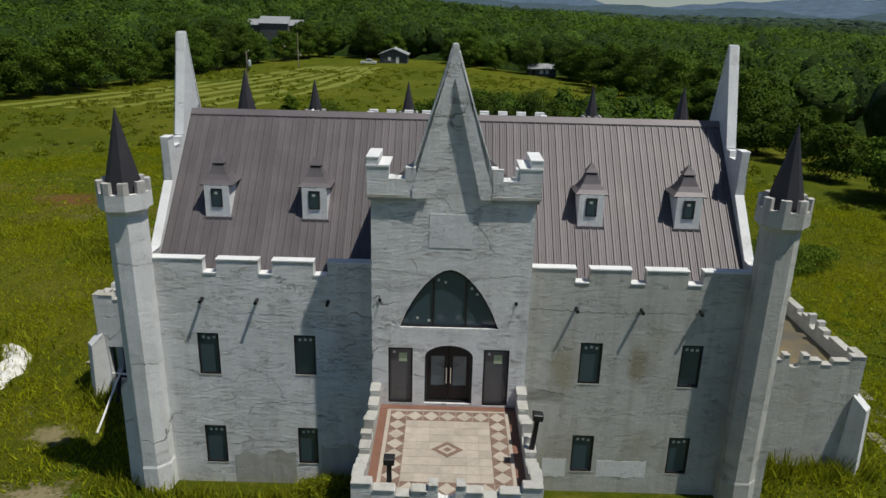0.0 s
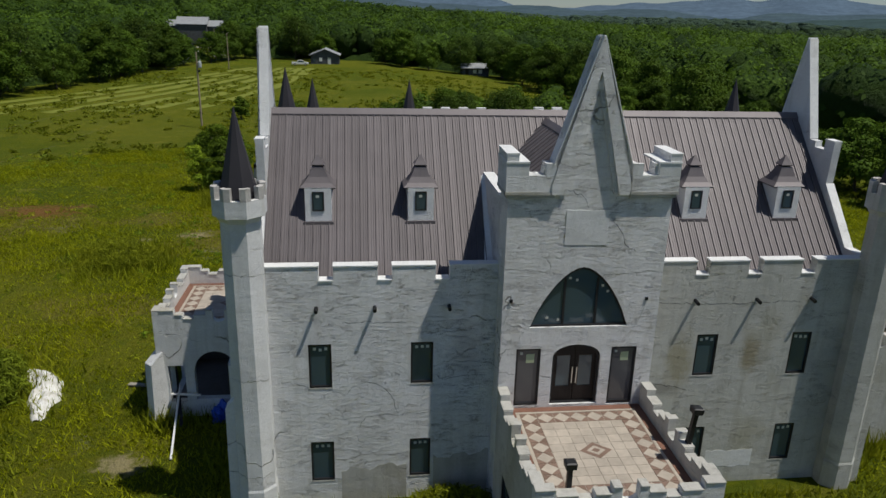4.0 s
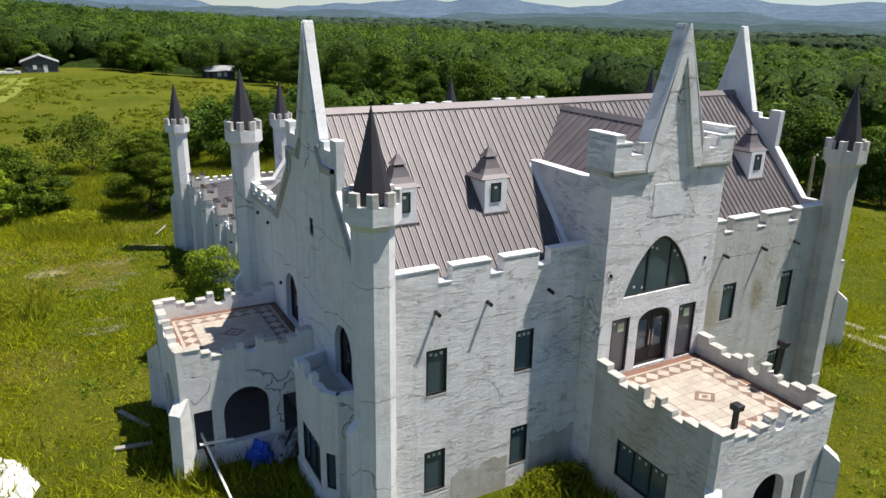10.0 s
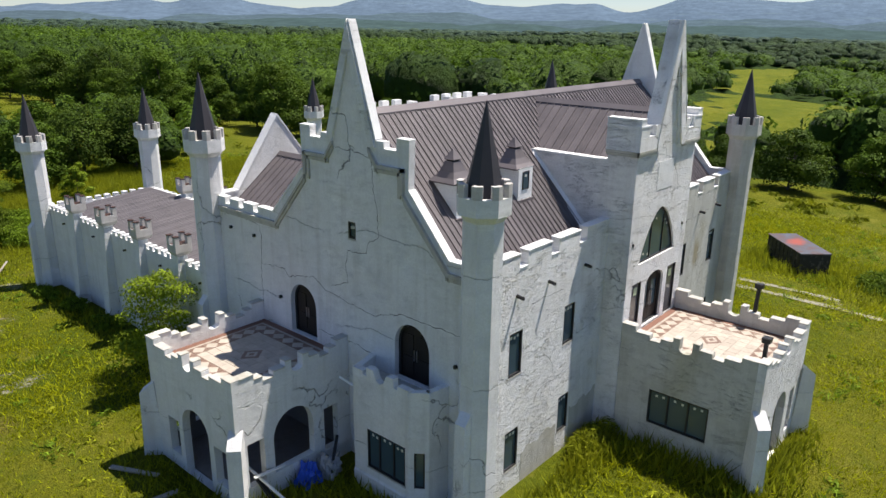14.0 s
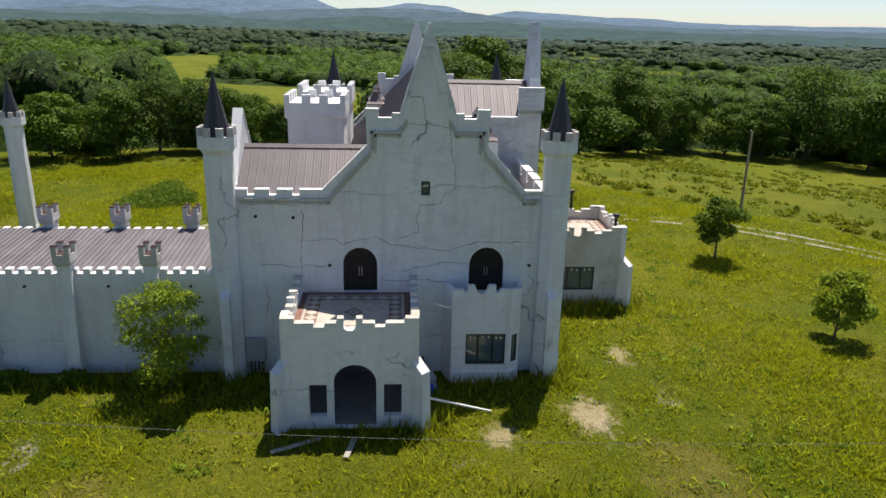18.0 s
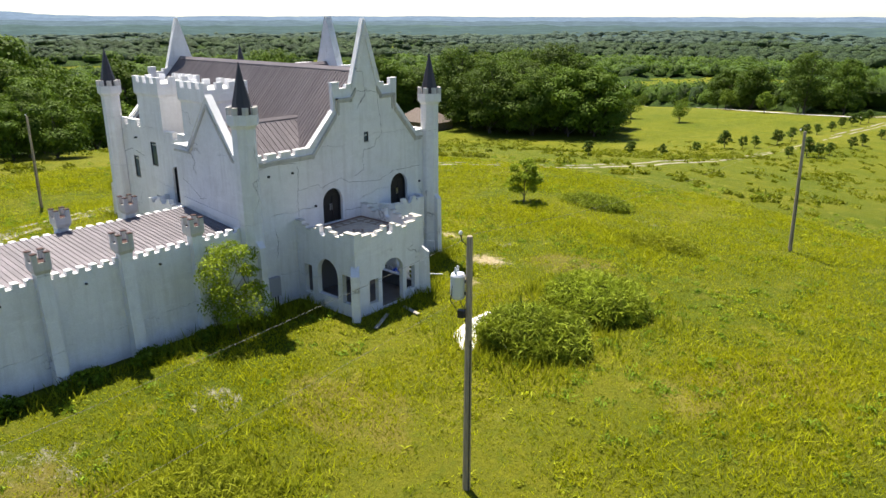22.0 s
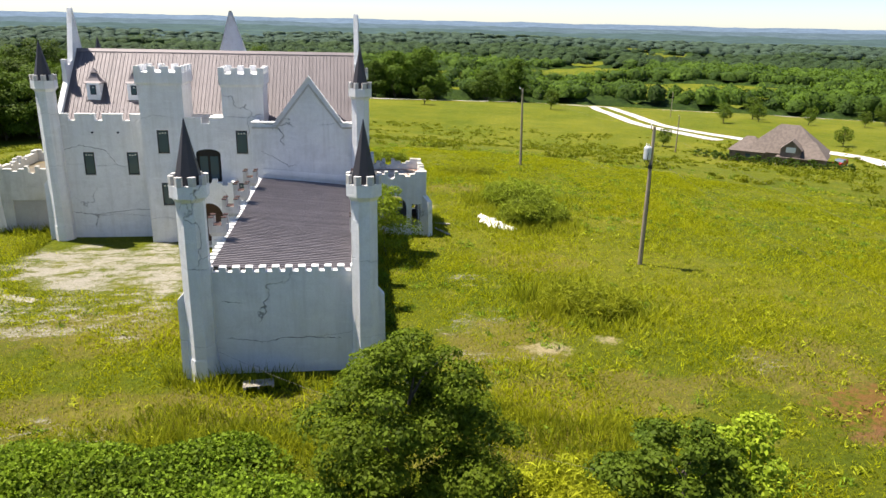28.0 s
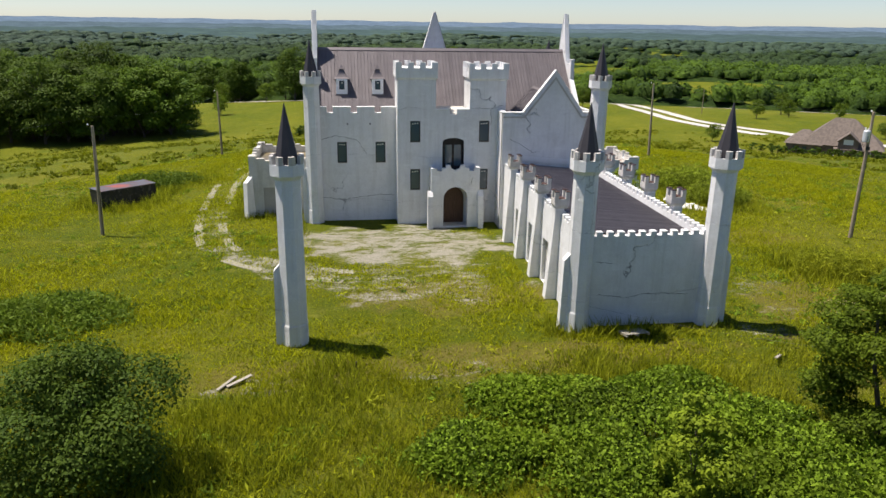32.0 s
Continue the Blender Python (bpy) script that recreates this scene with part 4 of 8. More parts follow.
# ---- porches: walls, scooped parapets, tiled decks ----
def scoop_profile(u0, u1, foot):
    """A parapet's outline: high corners, steps, low gaps and a round scoop between two merlons."""
    c, h = (u0 + u1) / 2, (u1 - u0) / 2
    half = [(0.26, 4.9), (0.27, 5.34), (0.55, 5.34), (0.55, 5.12), (1.08, 5.12), (1.08, 4.93), (1.55, 4.93), (1.55, 5.12), (h - 0.62, 5.12), (h - 0.62, 5.34), (h, 5.34)]
    scoop = [(0.26 * math.cos(a), 4.95 - 0.16 * math.sin(a)) for a in (0.3, 0.8, 1.3, 1.84, 2.34, 2.84)]
    right = [(c + d, z) for d, z in half]
    left = [(c - d, z) for d, z in half]
    return [(u0, foot), (u1, foot)] + right[::-1] + [(c + d, z) for d, z in scoop] + left


def parapet_caps(parent, u0, u1, way, w0, w1):
    c, h = (u0 + u1) / 2, (u1 - u0) / 2
    for s in (-1, 1):
        for a, b, z in ((0.27, 0.55, 5.34), (0.57, 1.06, 5.12), (1.1, 1.53, 4.93), (1.57, h - 0.64, 5.12), (h - 0.61, h, 5.34)):
            q0, q1 = sorted((c + s * a, c + s * b))
            bm = bmesh.new()
            plate(bm, rect(q0, q1, z, z + 0.05), [], w0 - 0.03, w1 + 0.03, way)
            bevel(bm, 0.012)
            part("cap_stone", bm, STUCCO_RAW, parent)


def tiled_deck(parent, x0, x1, y0, y1, z):
    """Bedding, a terracotta edge, a border of cream and brown triangles and a cream field."""
    bm = bmesh.new()
    box(bm, x0, x1, y0, y1, z - 0.25, z)
    deck = part("deck", bm, GROUT, parent, "porch deck tiled in cream, brown and terracotta")
    meshes = {}

    def tile(key, pts, m, at):
        if key not in meshes:
            bm = bmesh.new()
            loft(bm, [(u, v, 0.001) for u, v in pts], [(u, v, 0.014) for u, v in pts])
            bmesh.ops.recalc_face_normals(bm, faces=bm.faces)
            me = bpy.data.meshes.new("tile")
            bm.to_mesh(me)
            bm.free()
            me.materials.append(m)
            meshes[key] = me
        ob = new("tile", meshes[key])
        ob.parent = deck
        ob.location = (*at, z)

    e, g = 0.42, 0.006
    X0, X1, Y0, Y1 = x0 + e, x1 - e, y0 + e, y1 - e
    for k, (a, b, c, d) in enumerate(((x0, x1, y0, Y0 - 0.12), (x0, x1, Y1 + 0.12, y1), (x0, X0 - 0.12, Y0 - 0.12, Y1 + 0.12), (X1 + 0.12, x1, Y0 - 0.12, Y1 + 0.12))):
        tile(("edge", k), rect(a + g, b - g, c + g, d - g), TILE_RED, (0, 0))
    for k, (a, b, c, d) in enumerate(((X0 - 0.12, X1 + 0.12, Y0 - 0.12, Y0), (X0 - 0.12, X1 + 0.12, Y1, Y1 + 0.12), (X0 - 0.12, X0, Y0, Y1), (X1, X1 + 0.12, Y0, Y1))):
        tile(("line", k), rect(a + g, b - g, c + g, d - g), TILE, (0, 0))
    bw = 0.62
    for horiz, base, lo, hi in ((True, Y0, X0, X1), (True, Y1 - bw, X0, X1), (False, X0, Y0 + bw, Y1 - bw), (False, X1 - bw, Y0 + bw, Y1 - bw)):
        n = max(1, round((hi - lo) / bw))
        w = (hi - lo) / n
        for i in range(n):
            u = lo + i * w
            at = (u, base) if horiz else (base, u)
            a, b = (w, bw) if horiz else (bw, w)
            s = 0.012
            tile((horiz, round(w, 3), "d"), [(a / 2, s), (a - s, b / 2), (a / 2, b - s), (s, b / 2)], TILE, at)
            for q, (cx, cy, sx, sy) in enumerate(((0, 0, 1, 1), (a, 0, -1, 1), (a, b, -1, -1), (0, b, 1, -1))):
                tile((horiz, round(w, 3), q), [(cx + sx * s, cy + sy * s), (cx + sx * (a / 2 - s), cy + sy * s), (cx + sx * s, cy + sy * (b / 2 - s))], TILE_BROWN, at)
    fx0, fx1, fy0, fy1 = X0 + bw, X1 - bw, Y0 + bw, Y1 - bw
    nx, ny = round((fx1 - fx0) / 0.42), round((fy1 - fy0) / 0.42)
    a, b = (fx1 - fx0) / nx, (fy1 - fy0) / ny
    cx, cy = (fx0 + fx1) / 2, (fy0 + fy1) / 2
    for i in range(nx):
        for j in range(ny):
            tile("field", rect(g, a - g, g, b - g), TILE, (fx0 + i * a, fy0 + j * b))
    for k, (r, m) in enumerate(((0.46, TILE_BROWN), (0.27, TILE), (0.13, TILE_BROWN))):
        bm = bmesh.new()
        zz = z + 0.015 + 0.004 * k
        loft(bm, [(cx - r * 1.2, cy, zz), (cx, cy - r, zz), (cx + r * 1.2, cy, zz), (cx, cy + r, zz)], [(cx - r * 1.2, cy, zz + 0.004), (cx, cy - r, zz + 0.004), (cx + r * 1.2, cy, zz + 0.004), (cx, cy + r, zz + 0.004)])
        part("medallion", bm, m, deck)


def corner_buttress(parent, x, y, way, h=3.4, foot=0.0):
    bm = bmesh.new()
    wd = 0.26
    prof = [(-0.3, foot - 0.4), (0.62, foot - 0.4), (0.5, foot + h - 0.5), (-0.1, foot + h)]
    loft(bm, [(u, -wd, v) for u, v in prof], [(u, wd, v) for u, v in prof])
    bm.transform(Matrix.Translation((x, y, 0)) @ Matrix.Rotation(radians(way), 4, "Z"))
    return part("buttress", bm, STUCCO, parent)


# front porch
fp = empty("front_porch", (0, -4, 0), label="stucco front porch block with scooped parapet and tiled deck", category="porch")
fp.location = (0, 0, 0)
T = 0.32
x0, x1, y0, y1 = -2.86, 2.86, -7.0, -1.04
bm = bmesh.new()
plate(bm, scoop_profile(x0, x1, -0.4), [arch(-0.0, 0.8, 0.02, 2.3, 3.05), rect(1.35, 1.95, 0.6, 2.6), rect(-1.95, -1.35, 0.6, 2.6)], y0, y0 + T, SOUTH)
part("front_wall", bm, STUCCO_ROUGH, fp)
parapet_caps(fp, x0, x1, SOUTH, y0, y0 + T)
for s, x in ((-1, x0), (1, x1)):
    a, b = sorted((x, x - s * T))
    bm = bmesh.new()
    plate(bm, scoop_profile(y0 + T, y1, -0.4), [rect(-5.1, -2.53, 1.2, 2.76)], a, b, WEST)
    part("side_wall", bm, STUCCO_DARK, fp)
    parapet_caps(fp, y0 + T, y1, WEST, a, b)
    window(fp, -5.1, -2.53, 1.2, 2.76, x, WEST, s, muntins=(-4.24, -3.38))
    corner_buttress(fp, x, y0, -135 if s < 0 else -45)
tiled_deck(fp, x0 + T, x1 - T, y0 + T, y1, 4.45)
# black inner wall, added so that the porch openings look dark
bm = bmesh.new()
box(bm, x0 + T, x1 - T, y0 + 1.4, y0 + 1.5, 0, 4.2)
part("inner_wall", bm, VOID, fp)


def post_lamp(x, y, z, lean=0):
    """A black square post with a boxy cap, standing in the deck's corner."""
    e = empty("post_lamp", (x, y, z), label="black square lamp post with a boxy head on the porch parapet", category="lamp", group="porch lamps")
    bm = bmesh.new()
    loft(bm, ring(0, 0, 0, 0.16, 4, 0.785), ring(0, 0, 0.1, 0.16, 4, 0.785), ring(0, 0, 0.12, 0.11, 4, 0.785), ring(0, 0, 1.32, 0.10, 4, 0.785))
    part("post", bm, DARKMETAL, e)
    bm = bmesh.new()
    loft(bm, ring(0, 0, 1.3, 0.13, 4, 0.785), ring(0, 0, 1.34, 0.22, 4, 0.785), ring(0, 0, 1.53, 0.24, 4, 0.785), ring(0, 0, 1.56, 0.18, 4, 0.785))
    part("head", bm, BLACK, e)
    e.rotation_euler = (0, radians(lean), 0)


post_lamp(-1.75, -6.55, 4.46)
post_lamp(2.72, -4.7, 4.95, 6)

# west porch, open below
DIRTY_SLAB = stucco("dirty_concrete_floor", (0.30, 0.255, 0.23), 0.6, False)
wp = empty("west_porch", label="open stucco carriage porch with arches and tiled roof deck", category="porch")
x0, x1, y0, y1 = -17.05, -11.62, 6.6, 12.6
PORCH_SIDE = lambda e: [arch(-14.49, 0.95 + e, 0.9 - e, 2.3, 3.33 + e), rect(-16.6 - e, -15.86 + e, 0.8 - e, 2.65 + e), rect(-13.0 - e, -12.28 + e, 0.68 - e, 2.6 + e)]
PORCH_WEST = lambda e: [arch(9.42, 0.94 + e, 0.02 + 2 * e, 2.3, 3.17 + e), rect(10.67 - e, 11.45 + e, 0.62 - e, 2.2 + e), rect(7.35 - e, 8.14 + e, 0.62 - e, 2.2 + e)]
bm = bmesh.new()
plate(bm, scoop_profile(y0, y1, -0.4), PORCH_WEST(0.0), x0, x0 + T, WEST)
part("front_wall", bm, STUCCO, wp)
parapet_caps(wp, y0, y1, WEST, x0, x0 + T)
for k, y in enumerate((y0, y1)):
    a, b = (y, y + T) if k == 0 else (y - T, y)
    bm = bmesh.new()
    plate(bm, scoop_profile(x0 + T, x1, -0.4), PORCH_SIDE(0.0), a, b, SOUTH)
    part("side_wall", bm, STUCCO, wp)
    parapet_caps(wp, x0 + T, x1, SOUTH, a, b)
    corner_buttress(wp, x0 + 0.05, y + (0.05 if k == 0 else -0.05), -135 if k == 0 else 135)
tiled_deck(wp, x0 + T, x1, y0 + T, y1 - T, 4.45)
bm = bmesh.new()
box(bm, x0 + T, x1, y0 + T, y1 - T, -0.05, 0.06)
part("slab", bm, DIRTY_SLAB, wp)
# dark lining added on the inner faces, so that the arches look shaded
bm = bmesh.new()
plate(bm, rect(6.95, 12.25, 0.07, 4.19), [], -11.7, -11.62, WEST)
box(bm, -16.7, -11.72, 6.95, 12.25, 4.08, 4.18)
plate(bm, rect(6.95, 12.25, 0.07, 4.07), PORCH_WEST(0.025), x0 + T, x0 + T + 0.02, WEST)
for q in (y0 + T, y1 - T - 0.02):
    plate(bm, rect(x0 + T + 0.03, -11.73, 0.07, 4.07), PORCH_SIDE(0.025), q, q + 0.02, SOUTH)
part("inner_lining", bm, mat("dark_inner_lining", (0.17, 0.155, 0.15), 0.95), wp, "dark lining added as the porch's inner shade")

# bay with a small balcony on it
bay = empty("bay", label="stucco bay with dark windows and a small battlemented balcony", category="bay")
poly = [(-11.6, 5.25), (-12.95, 4.85), (-12.95, 1.95), (-12.5, 1.35), (-11.6, 1.2)]
bm = bmesh.new()
plate(bm, [(1.95, -0.4), (4.85, -0.4), (4.85, 5.1), (4.3, 5.1), (4.3, 4.95), (4.1, 4.95), (4.1, 5.3), (3.75, 5.3), (3.6, 4.95), (3.4, 4.85), (3.2, 4.95), (3.05, 5.3), (2.7, 5.3), (2.7, 4.95), (2.5, 4.95), (2.5, 5.1), (1.95, 5.1)], [rect(2.12, 4.12, 1.08, 2.73)], -12.95, -12.68, WEST)
part("bay_front", bm, STUCCO, bay)
window(bay, 2.12, 4.12, 1.08, 2.73, -12.95, WEST, -1, muntins=(2.75, 3.5))
for (ax, ay), (bx, by), win in (((-12.95, 1.95), (-12.5, 1.35), True), ((-12.5, 1.35), (-11.55, 1.2), False), ((-12.95, 4.85), (-11.55, 5.25), False)):
    d = Vector((bx - ax, by - ay, 0))
    ln = d.length
    bm = bmesh.new()
    plate(bm, rect(0, ln, -0.4, 5.05), [rect(0.2, 0.6, 1.1, 2.6)] if win else [], 0.0, 0.25 if ay < 3 else -0.25, SOUTH)
    m = Matrix.Translation((ax, ay, 0)) @ Matrix.Rotation(math.atan2(d.y, d.x), 4, "Z")
    bm.transform(m)
    part("bay_side", bm, STUCCO, bay)
    if win:
        bm = bmesh.new()
        plate(bm, rect(0.2, 0.6, 1.1, 2.6), [rect(0.26, 0.54, 1.16, 2.54)], 0.03, 0.12, SOUTH)
        bm.transform(m)
        w = part("window", bm, BLACK, bay)
        bm = bmesh.new()
        plate(bm, rect(0.26, 0.54, 1.16, 2.54), [], 0.07, 0.08, SOUTH)
        bm.transform(m)
        part("pane", bm, GLASS, w)
bm = bmesh.new()
loft(bm, [(x + 0.12, 3.2 + (y - 3.2) * 0.93, 4.2) for x, y in poly], [(x + 0.12, 3.2 + (y - 3.2) * 0.93, 4.45) for x, y in poly])
part("balcony_floor", bm, STUCCO_RAW, bay)
bm = bmesh.new()
loft(bm, [(x - 0.06, y, -0.4) for x, y in poly], [(x - 0.06, y, 0.65) for x, y in poly], [(x, y, 0.72) for x, y in poly])
part("plinth", bm, STUCCO, bay)

# back porch
bp = empty("back_porch", label="small stucco back porch with a round arch and battlements", category="porch")
bm = bmesh.new()
prof = [(-2.1, -0.4), (2.0, -0.4), (2.0, 5.1), (1.5, 5.1), (1.5, 4.85), (1.1, 4.85), (1.1, 5.1), (0.75, 5.1), (0.75, 5.35), (0.4, 5.35), (0.3, 5.05), (-0.05, 4.9), (-0.4, 5.05), (-0.5, 5.35), (-0.85, 5.35), (-0.85, 5.1), (-1.2, 5.1), (-1.2, 4.85), (-1.6, 4.85), (-1.6, 5.1), (-2.1, 5.1)]
plate(bm, prof, [arch(-0.07, 1.02, 0.02, 2.5, 3.5)], 14.85, 15.2, SOUTH)
part("front_wall", bm, STUCCO, bp)
for s, x in ((1, 2.0), (-1, -2.1)):
    a, b = sorted((x, x - s * 0.3))
    bm = bmesh.new()
    plate(bm, battlement(13.74, 14.86, -0.4, 5.1, 4.85, [(14.1, 14.5)]), [], a, b, WEST)
    part("side_wall", bm, STUCCO, bp)
    bm = bmesh.new()
    loft(bm, [(x - 0.14, 15.1, -0.4), (x + 0.3, 15.1, -0.4), (x + 0.3, 15.75, -0.4), (x - 0.14, 15.75, -0.4)] if s > 0 else [(x - 0.3, 15.1, -0.4), (x + 0.14, 15.1, -0.4), (x + 0.14, 15.75, -0.4), (x - 0.3, 15.75, -0.4)],
         [(x - 0.14, 15.1, 2.75), (x + 0.3, 15.1, 2.75), (x + 0.3, 15.5, 2.75), (x - 0.14, 15.5, 2.75)] if s > 0 else [(x - 0.3, 15.1, 2.75), (x + 0.14, 15.1, 2.75), (x + 0.14, 15.5, 2.75), (x - 0.3, 15.5, 2.75)],
         [(x - 0.14, 15.1, 3.2), (x + 0.3, 15.1, 3.2), (x + 0.3, 15.15, 3.2), (x - 0.14, 15.15, 3.2)] if s > 0 else [(x - 0.3, 15.1, 3.2), (x + 0.14, 15.1, 3.2), (x + 0.14, 15.15, 3.2), (x - 0.3, 15.15, 3.2)])
    part("buttress", bm, STUCCO, bp)
bm = bmesh.new()
box(bm, -1.8, 1.7, 13.74, 14.86, 4.3, 4.5)
part("roof_slab", bm, STUCCO_RAW, bp)
bm = bmesh.new()
box(bm, -1.8, 1.7, 13.74, 14.86, -0.1, 0.08)
part("slab", bm, STUCCO_RAW, bp)
bm = bmesh.new()
plate(bm, arch(-0.07, 0.9, 0.08, 2.3, 3.2), [], 13.74, 13.8, SOUTH)
d = part("back_door", bm, REDWOOD, bp, "brown wooden arched double door")
for s in (-1, 1):
    bm = bmesh.new()
    plate(bm, rect(-0.07 + s * 0.43 - 0.3, -0.07 + s * 0.43 + 0.3, 0.4, 2.2), [], 13.8, 13.83, SOUTH)
    part("door_panel", bm, REDWOOD, d)

# ---- garage wing ----
gar = empty("garage_wing", label="long low stucco garage wing with battlements and metal roof", category="building")
GW, GE, GN, GT = -11.45, -4.0, 36.7, 5.62


def low_battlement(parent, u0, u1, way, w0, w1, material, name, holes=()):
    n = even_notches(u0, u1, 0.62, 0.3)
    bm = bmesh.new()
    plate(bm, battlement(u0, u1, -0.4, GT, GT - 0.24, n), list(holes), w0, w1, way)
    part(name, bm, material, parent)
    for a, b, z in battlement_runs(u0, u1, GT, GT - 0.24, n):
        bm = bmesh.new()
        plate(bm, rect(a, b, z, z + 0.03), [], w0 - 0.015, w1 + 0.015, way)
        part("coping", bm, WHITE, parent)


low_battlement(gar, -11.2, -4.3, SOUTH, GN - 0.35, GN, STUCCO, "north_wall")
low_battlement(gar, 16.0, GN - 0.35, WEST, GW, GW + 0.35, STUCCO, "west_wall")
low_battlement(gar, 16.0, GN - 0.35, WEST, GE - 0.35, GE, STUCCO, "east_wall", [rect(a, a + 2.9, 0.02, 3.0) for a in (20.6, 24.6, 28.6)] + [rect(33.5, 34.5, 0.02, 2.3)])
for a in (20.6, 24.6, 28.6):
    bm = bmesh.new()
    plate(bm, rect(a, a + 2.9, 0.02, 3.0), [], GE - 0.3, GE - 0.25, WEST)
    d = part("garage_door", bm, STUCCO_RAW, gar, "pale panelled garage door")
    for z in (0.75, 1.5, 2.25):
        bm = bmesh.new()
        plate(bm, rect(a, a + 2.9, z - 0.02, z + 0.02), [], GE - 0.25, GE - 0.235, WEST)
        part("door_seam", bm, DARKMETAL, d)
up = Vector((GE - 0.35 - GW - 0.35, 0, 0.62))
sheet_slope(gar, (GW + 0.35, GN - 0.35, 5.02), (0, -1, 0), up, 72, 20.4 / 72, up.length, "garage_roof", "faded grey-brown standing-seam garage roof", metal_roof("faded_metal_roof", (0.150, 0.138, 0.145)))
bm = bmesh.new()
loft(bm, [(GW + 0.4, 15.92, 5.3), (GE - 0.4, 15.92, 5.95), (GE - 0.4, 15.92, 6.35), (GW + 0.4, 15.92, 5.75)], [(GW + 0.4, 15.98, 5.3), (GE - 0.4, 15.98, 5.95), (GE - 0.4, 15.98, 6.35), (GW + 0.4, 15.98, 5.75)])
part("flashing", bm, WHITE, gar, "white flashing band")
tower(gar, -11.74, 36.8, 0, 12.8, 10.25, 0.69, 0.90, ((180, 4.6),))
tower(gar, -3.79, 36.9, 0, 12.8, 10.25, 0.69, 0.90, ((0, 4.6),))




def turret(parent, x, y, s):
    """A buttress that ends in a small battlemented turret; s: the side it leans out to."""
    bm = bmesh.new()
    X = lambda d: x + s * d
    h, e = 0.32, 0.1
    sec = lambda out, z: [(X(-0.2), y - h, z), (X(out), y - h, z), (X(out), y + h, z), (X(-0.2), y + h, z)]
    loft(bm, sec(0.72, -0.4), sec(0.36, 5.4), sec(0.36, 6.2))
    t = part("turret", bm, STUCCO, parent, "buttress with battlemented turret head")
    bm = bmesh.new()
    q = lambda e, z: [(X(-0.36 - e), y - h - e, z), (X(0.36 + e), y - h - e, z), (X(0.36 + e), y + h + e, z), (X(-0.36 - e), y + h + e, z)]
    loft(bm, q(0.0, 5.9), q(e, 6.1), q(e, 6.5))
    part("turret_head", bm, TURRETSTONE, t)
    # rust-stained plate, its dark colour also painting the shade of a hollow head
    bm = bmesh.new()
    loft(bm, q(e - 0.05, 6.48), q(e - 0.05, 6.512))
    part("turret_floor", bm, RUSTSTAIN, t, "rust-brown stained top, darkened as a hollow's shade")
    lo, hi = sorted((X(-0.36 - e), X(0.36 + e)))
    r = 0.12
    for cx in (lo + r, hi - r):
        for cy in (y - h - e + r, y + h + e - r):
            bm = bmesh.new()
            loft(bm, [(cx - r, cy - r, 6.5), (cx + r, cy - r, 6.5), (cx + r, cy + r, 6.5), (cx - r, cy + r, 6.5)],
                 [(cx - r, cy - r, 6.93), (cx + r, cy - r, 6.93), (cx + r, cy + r, 6.93), (cx - r, cy + r, 6.93)])
            m = part("merlon", bm, TURRETSTONE, t)
            bm = bmesh.new()
            box(bm, cx - r - 0.015, cx + r + 0.015, cy - r - 0.015, cy + r + 0.015, 6.93, 6.975)
            part("merlon_cap", bm, RUSTSTAIN, m, "rust-stained cap of the merlon")


for y in (19.6, 23.7, 27.8, 31.9):
    turret(gar, GW, y, -1)
    turret(gar, GE, y, 1)
for y in (17.8, 21.8, 25.8, 29.8, 34.0):
    bm = bmesh.new()
    loft(bm, ring(0, 0, 0, 0.06, 8), ring(0, 0, 0.25, 0.06, 8))
    bm.transform(pose(GW + 0.1, y, 4.75, 0, -86, 0))
    part("drain_spout", bm, DARKMETAL, gar)

# free-standing gate tower
ft = empty("gate_tower", label="free-standing eight-sided stucco gate tower with dark spire", category="tower")
tower(ft, 11.88, 37.15, 0, 12.8, 10.25, 0.69, 0.90, ((0, 4.6),), "tower_shaft")

# ---- east annex with a sunken roof ----
an = empty("east_annex", label="low stucco annex with stepped parapet and sunken flat roof", category="building")
x0, x1, y0, y1 = 11.6, 17.4, 2.2, 10.2
bm = bmesh.new()
plate(bm, scoop_profile(x0, x1, -0.6), [], y0, y0 + T, SOUTH)
part("south_wall", bm, STUCCO_DARK, an)
bm = bmesh.new()
plate(bm, scoop_profile(x0, x1, -0.6), [rect(13.2, 16.3, 0.0, 2.6)], y1 - T, y1, SOUTH)
part("north_wall", bm, STUCCO_DARK, an)
bm = bmesh.new()
plate(bm, scoop_profile(y0 + T, y1 - T, -0.6), [], x1 - T, x1, WEST)
part("east_wall", bm, STUCCO_DARK, an)
parapet_caps(an, x0, x1, SOUTH, y0, y0 + T)
parapet_caps(an, x0, x1, SOUTH, y1 - T, y1)
parapet_caps(an, y0 + T, y1 - T, WEST, x1 - T, x1)
bm = bmesh.new()
plate(bm, rect(13.2, 16.3, 0.0, 2.6), [], y1 - 0.2, y1 - 0.14, SOUTH)
part("garage_door", bm, stucco("grey_door_panel", (0.40, 0.39, 0.36), 0.5, False), an, "grey panelled garage door")
corner_buttress(an, x1, y0, -45, 3.6)
corner_buttress(an, x1, y1, 45, 3.6)
ANROOF = mat("wet_brown_roof", (0.14, 0.115, 0.075), 0.35)
_n = Net(ANROOF)
_n.color(_n.mix(_n.ramp(_n.noise(0.7, 5), (0.4, 0.0), (0.62, 1.0)), (0.13, 0.115, 0.085), (0.22, 0.17, 0.08)))
bm = bmesh.new()
box(bm, 11.6, 17.1, 2.5, 9.9, 4.2, 4.4)
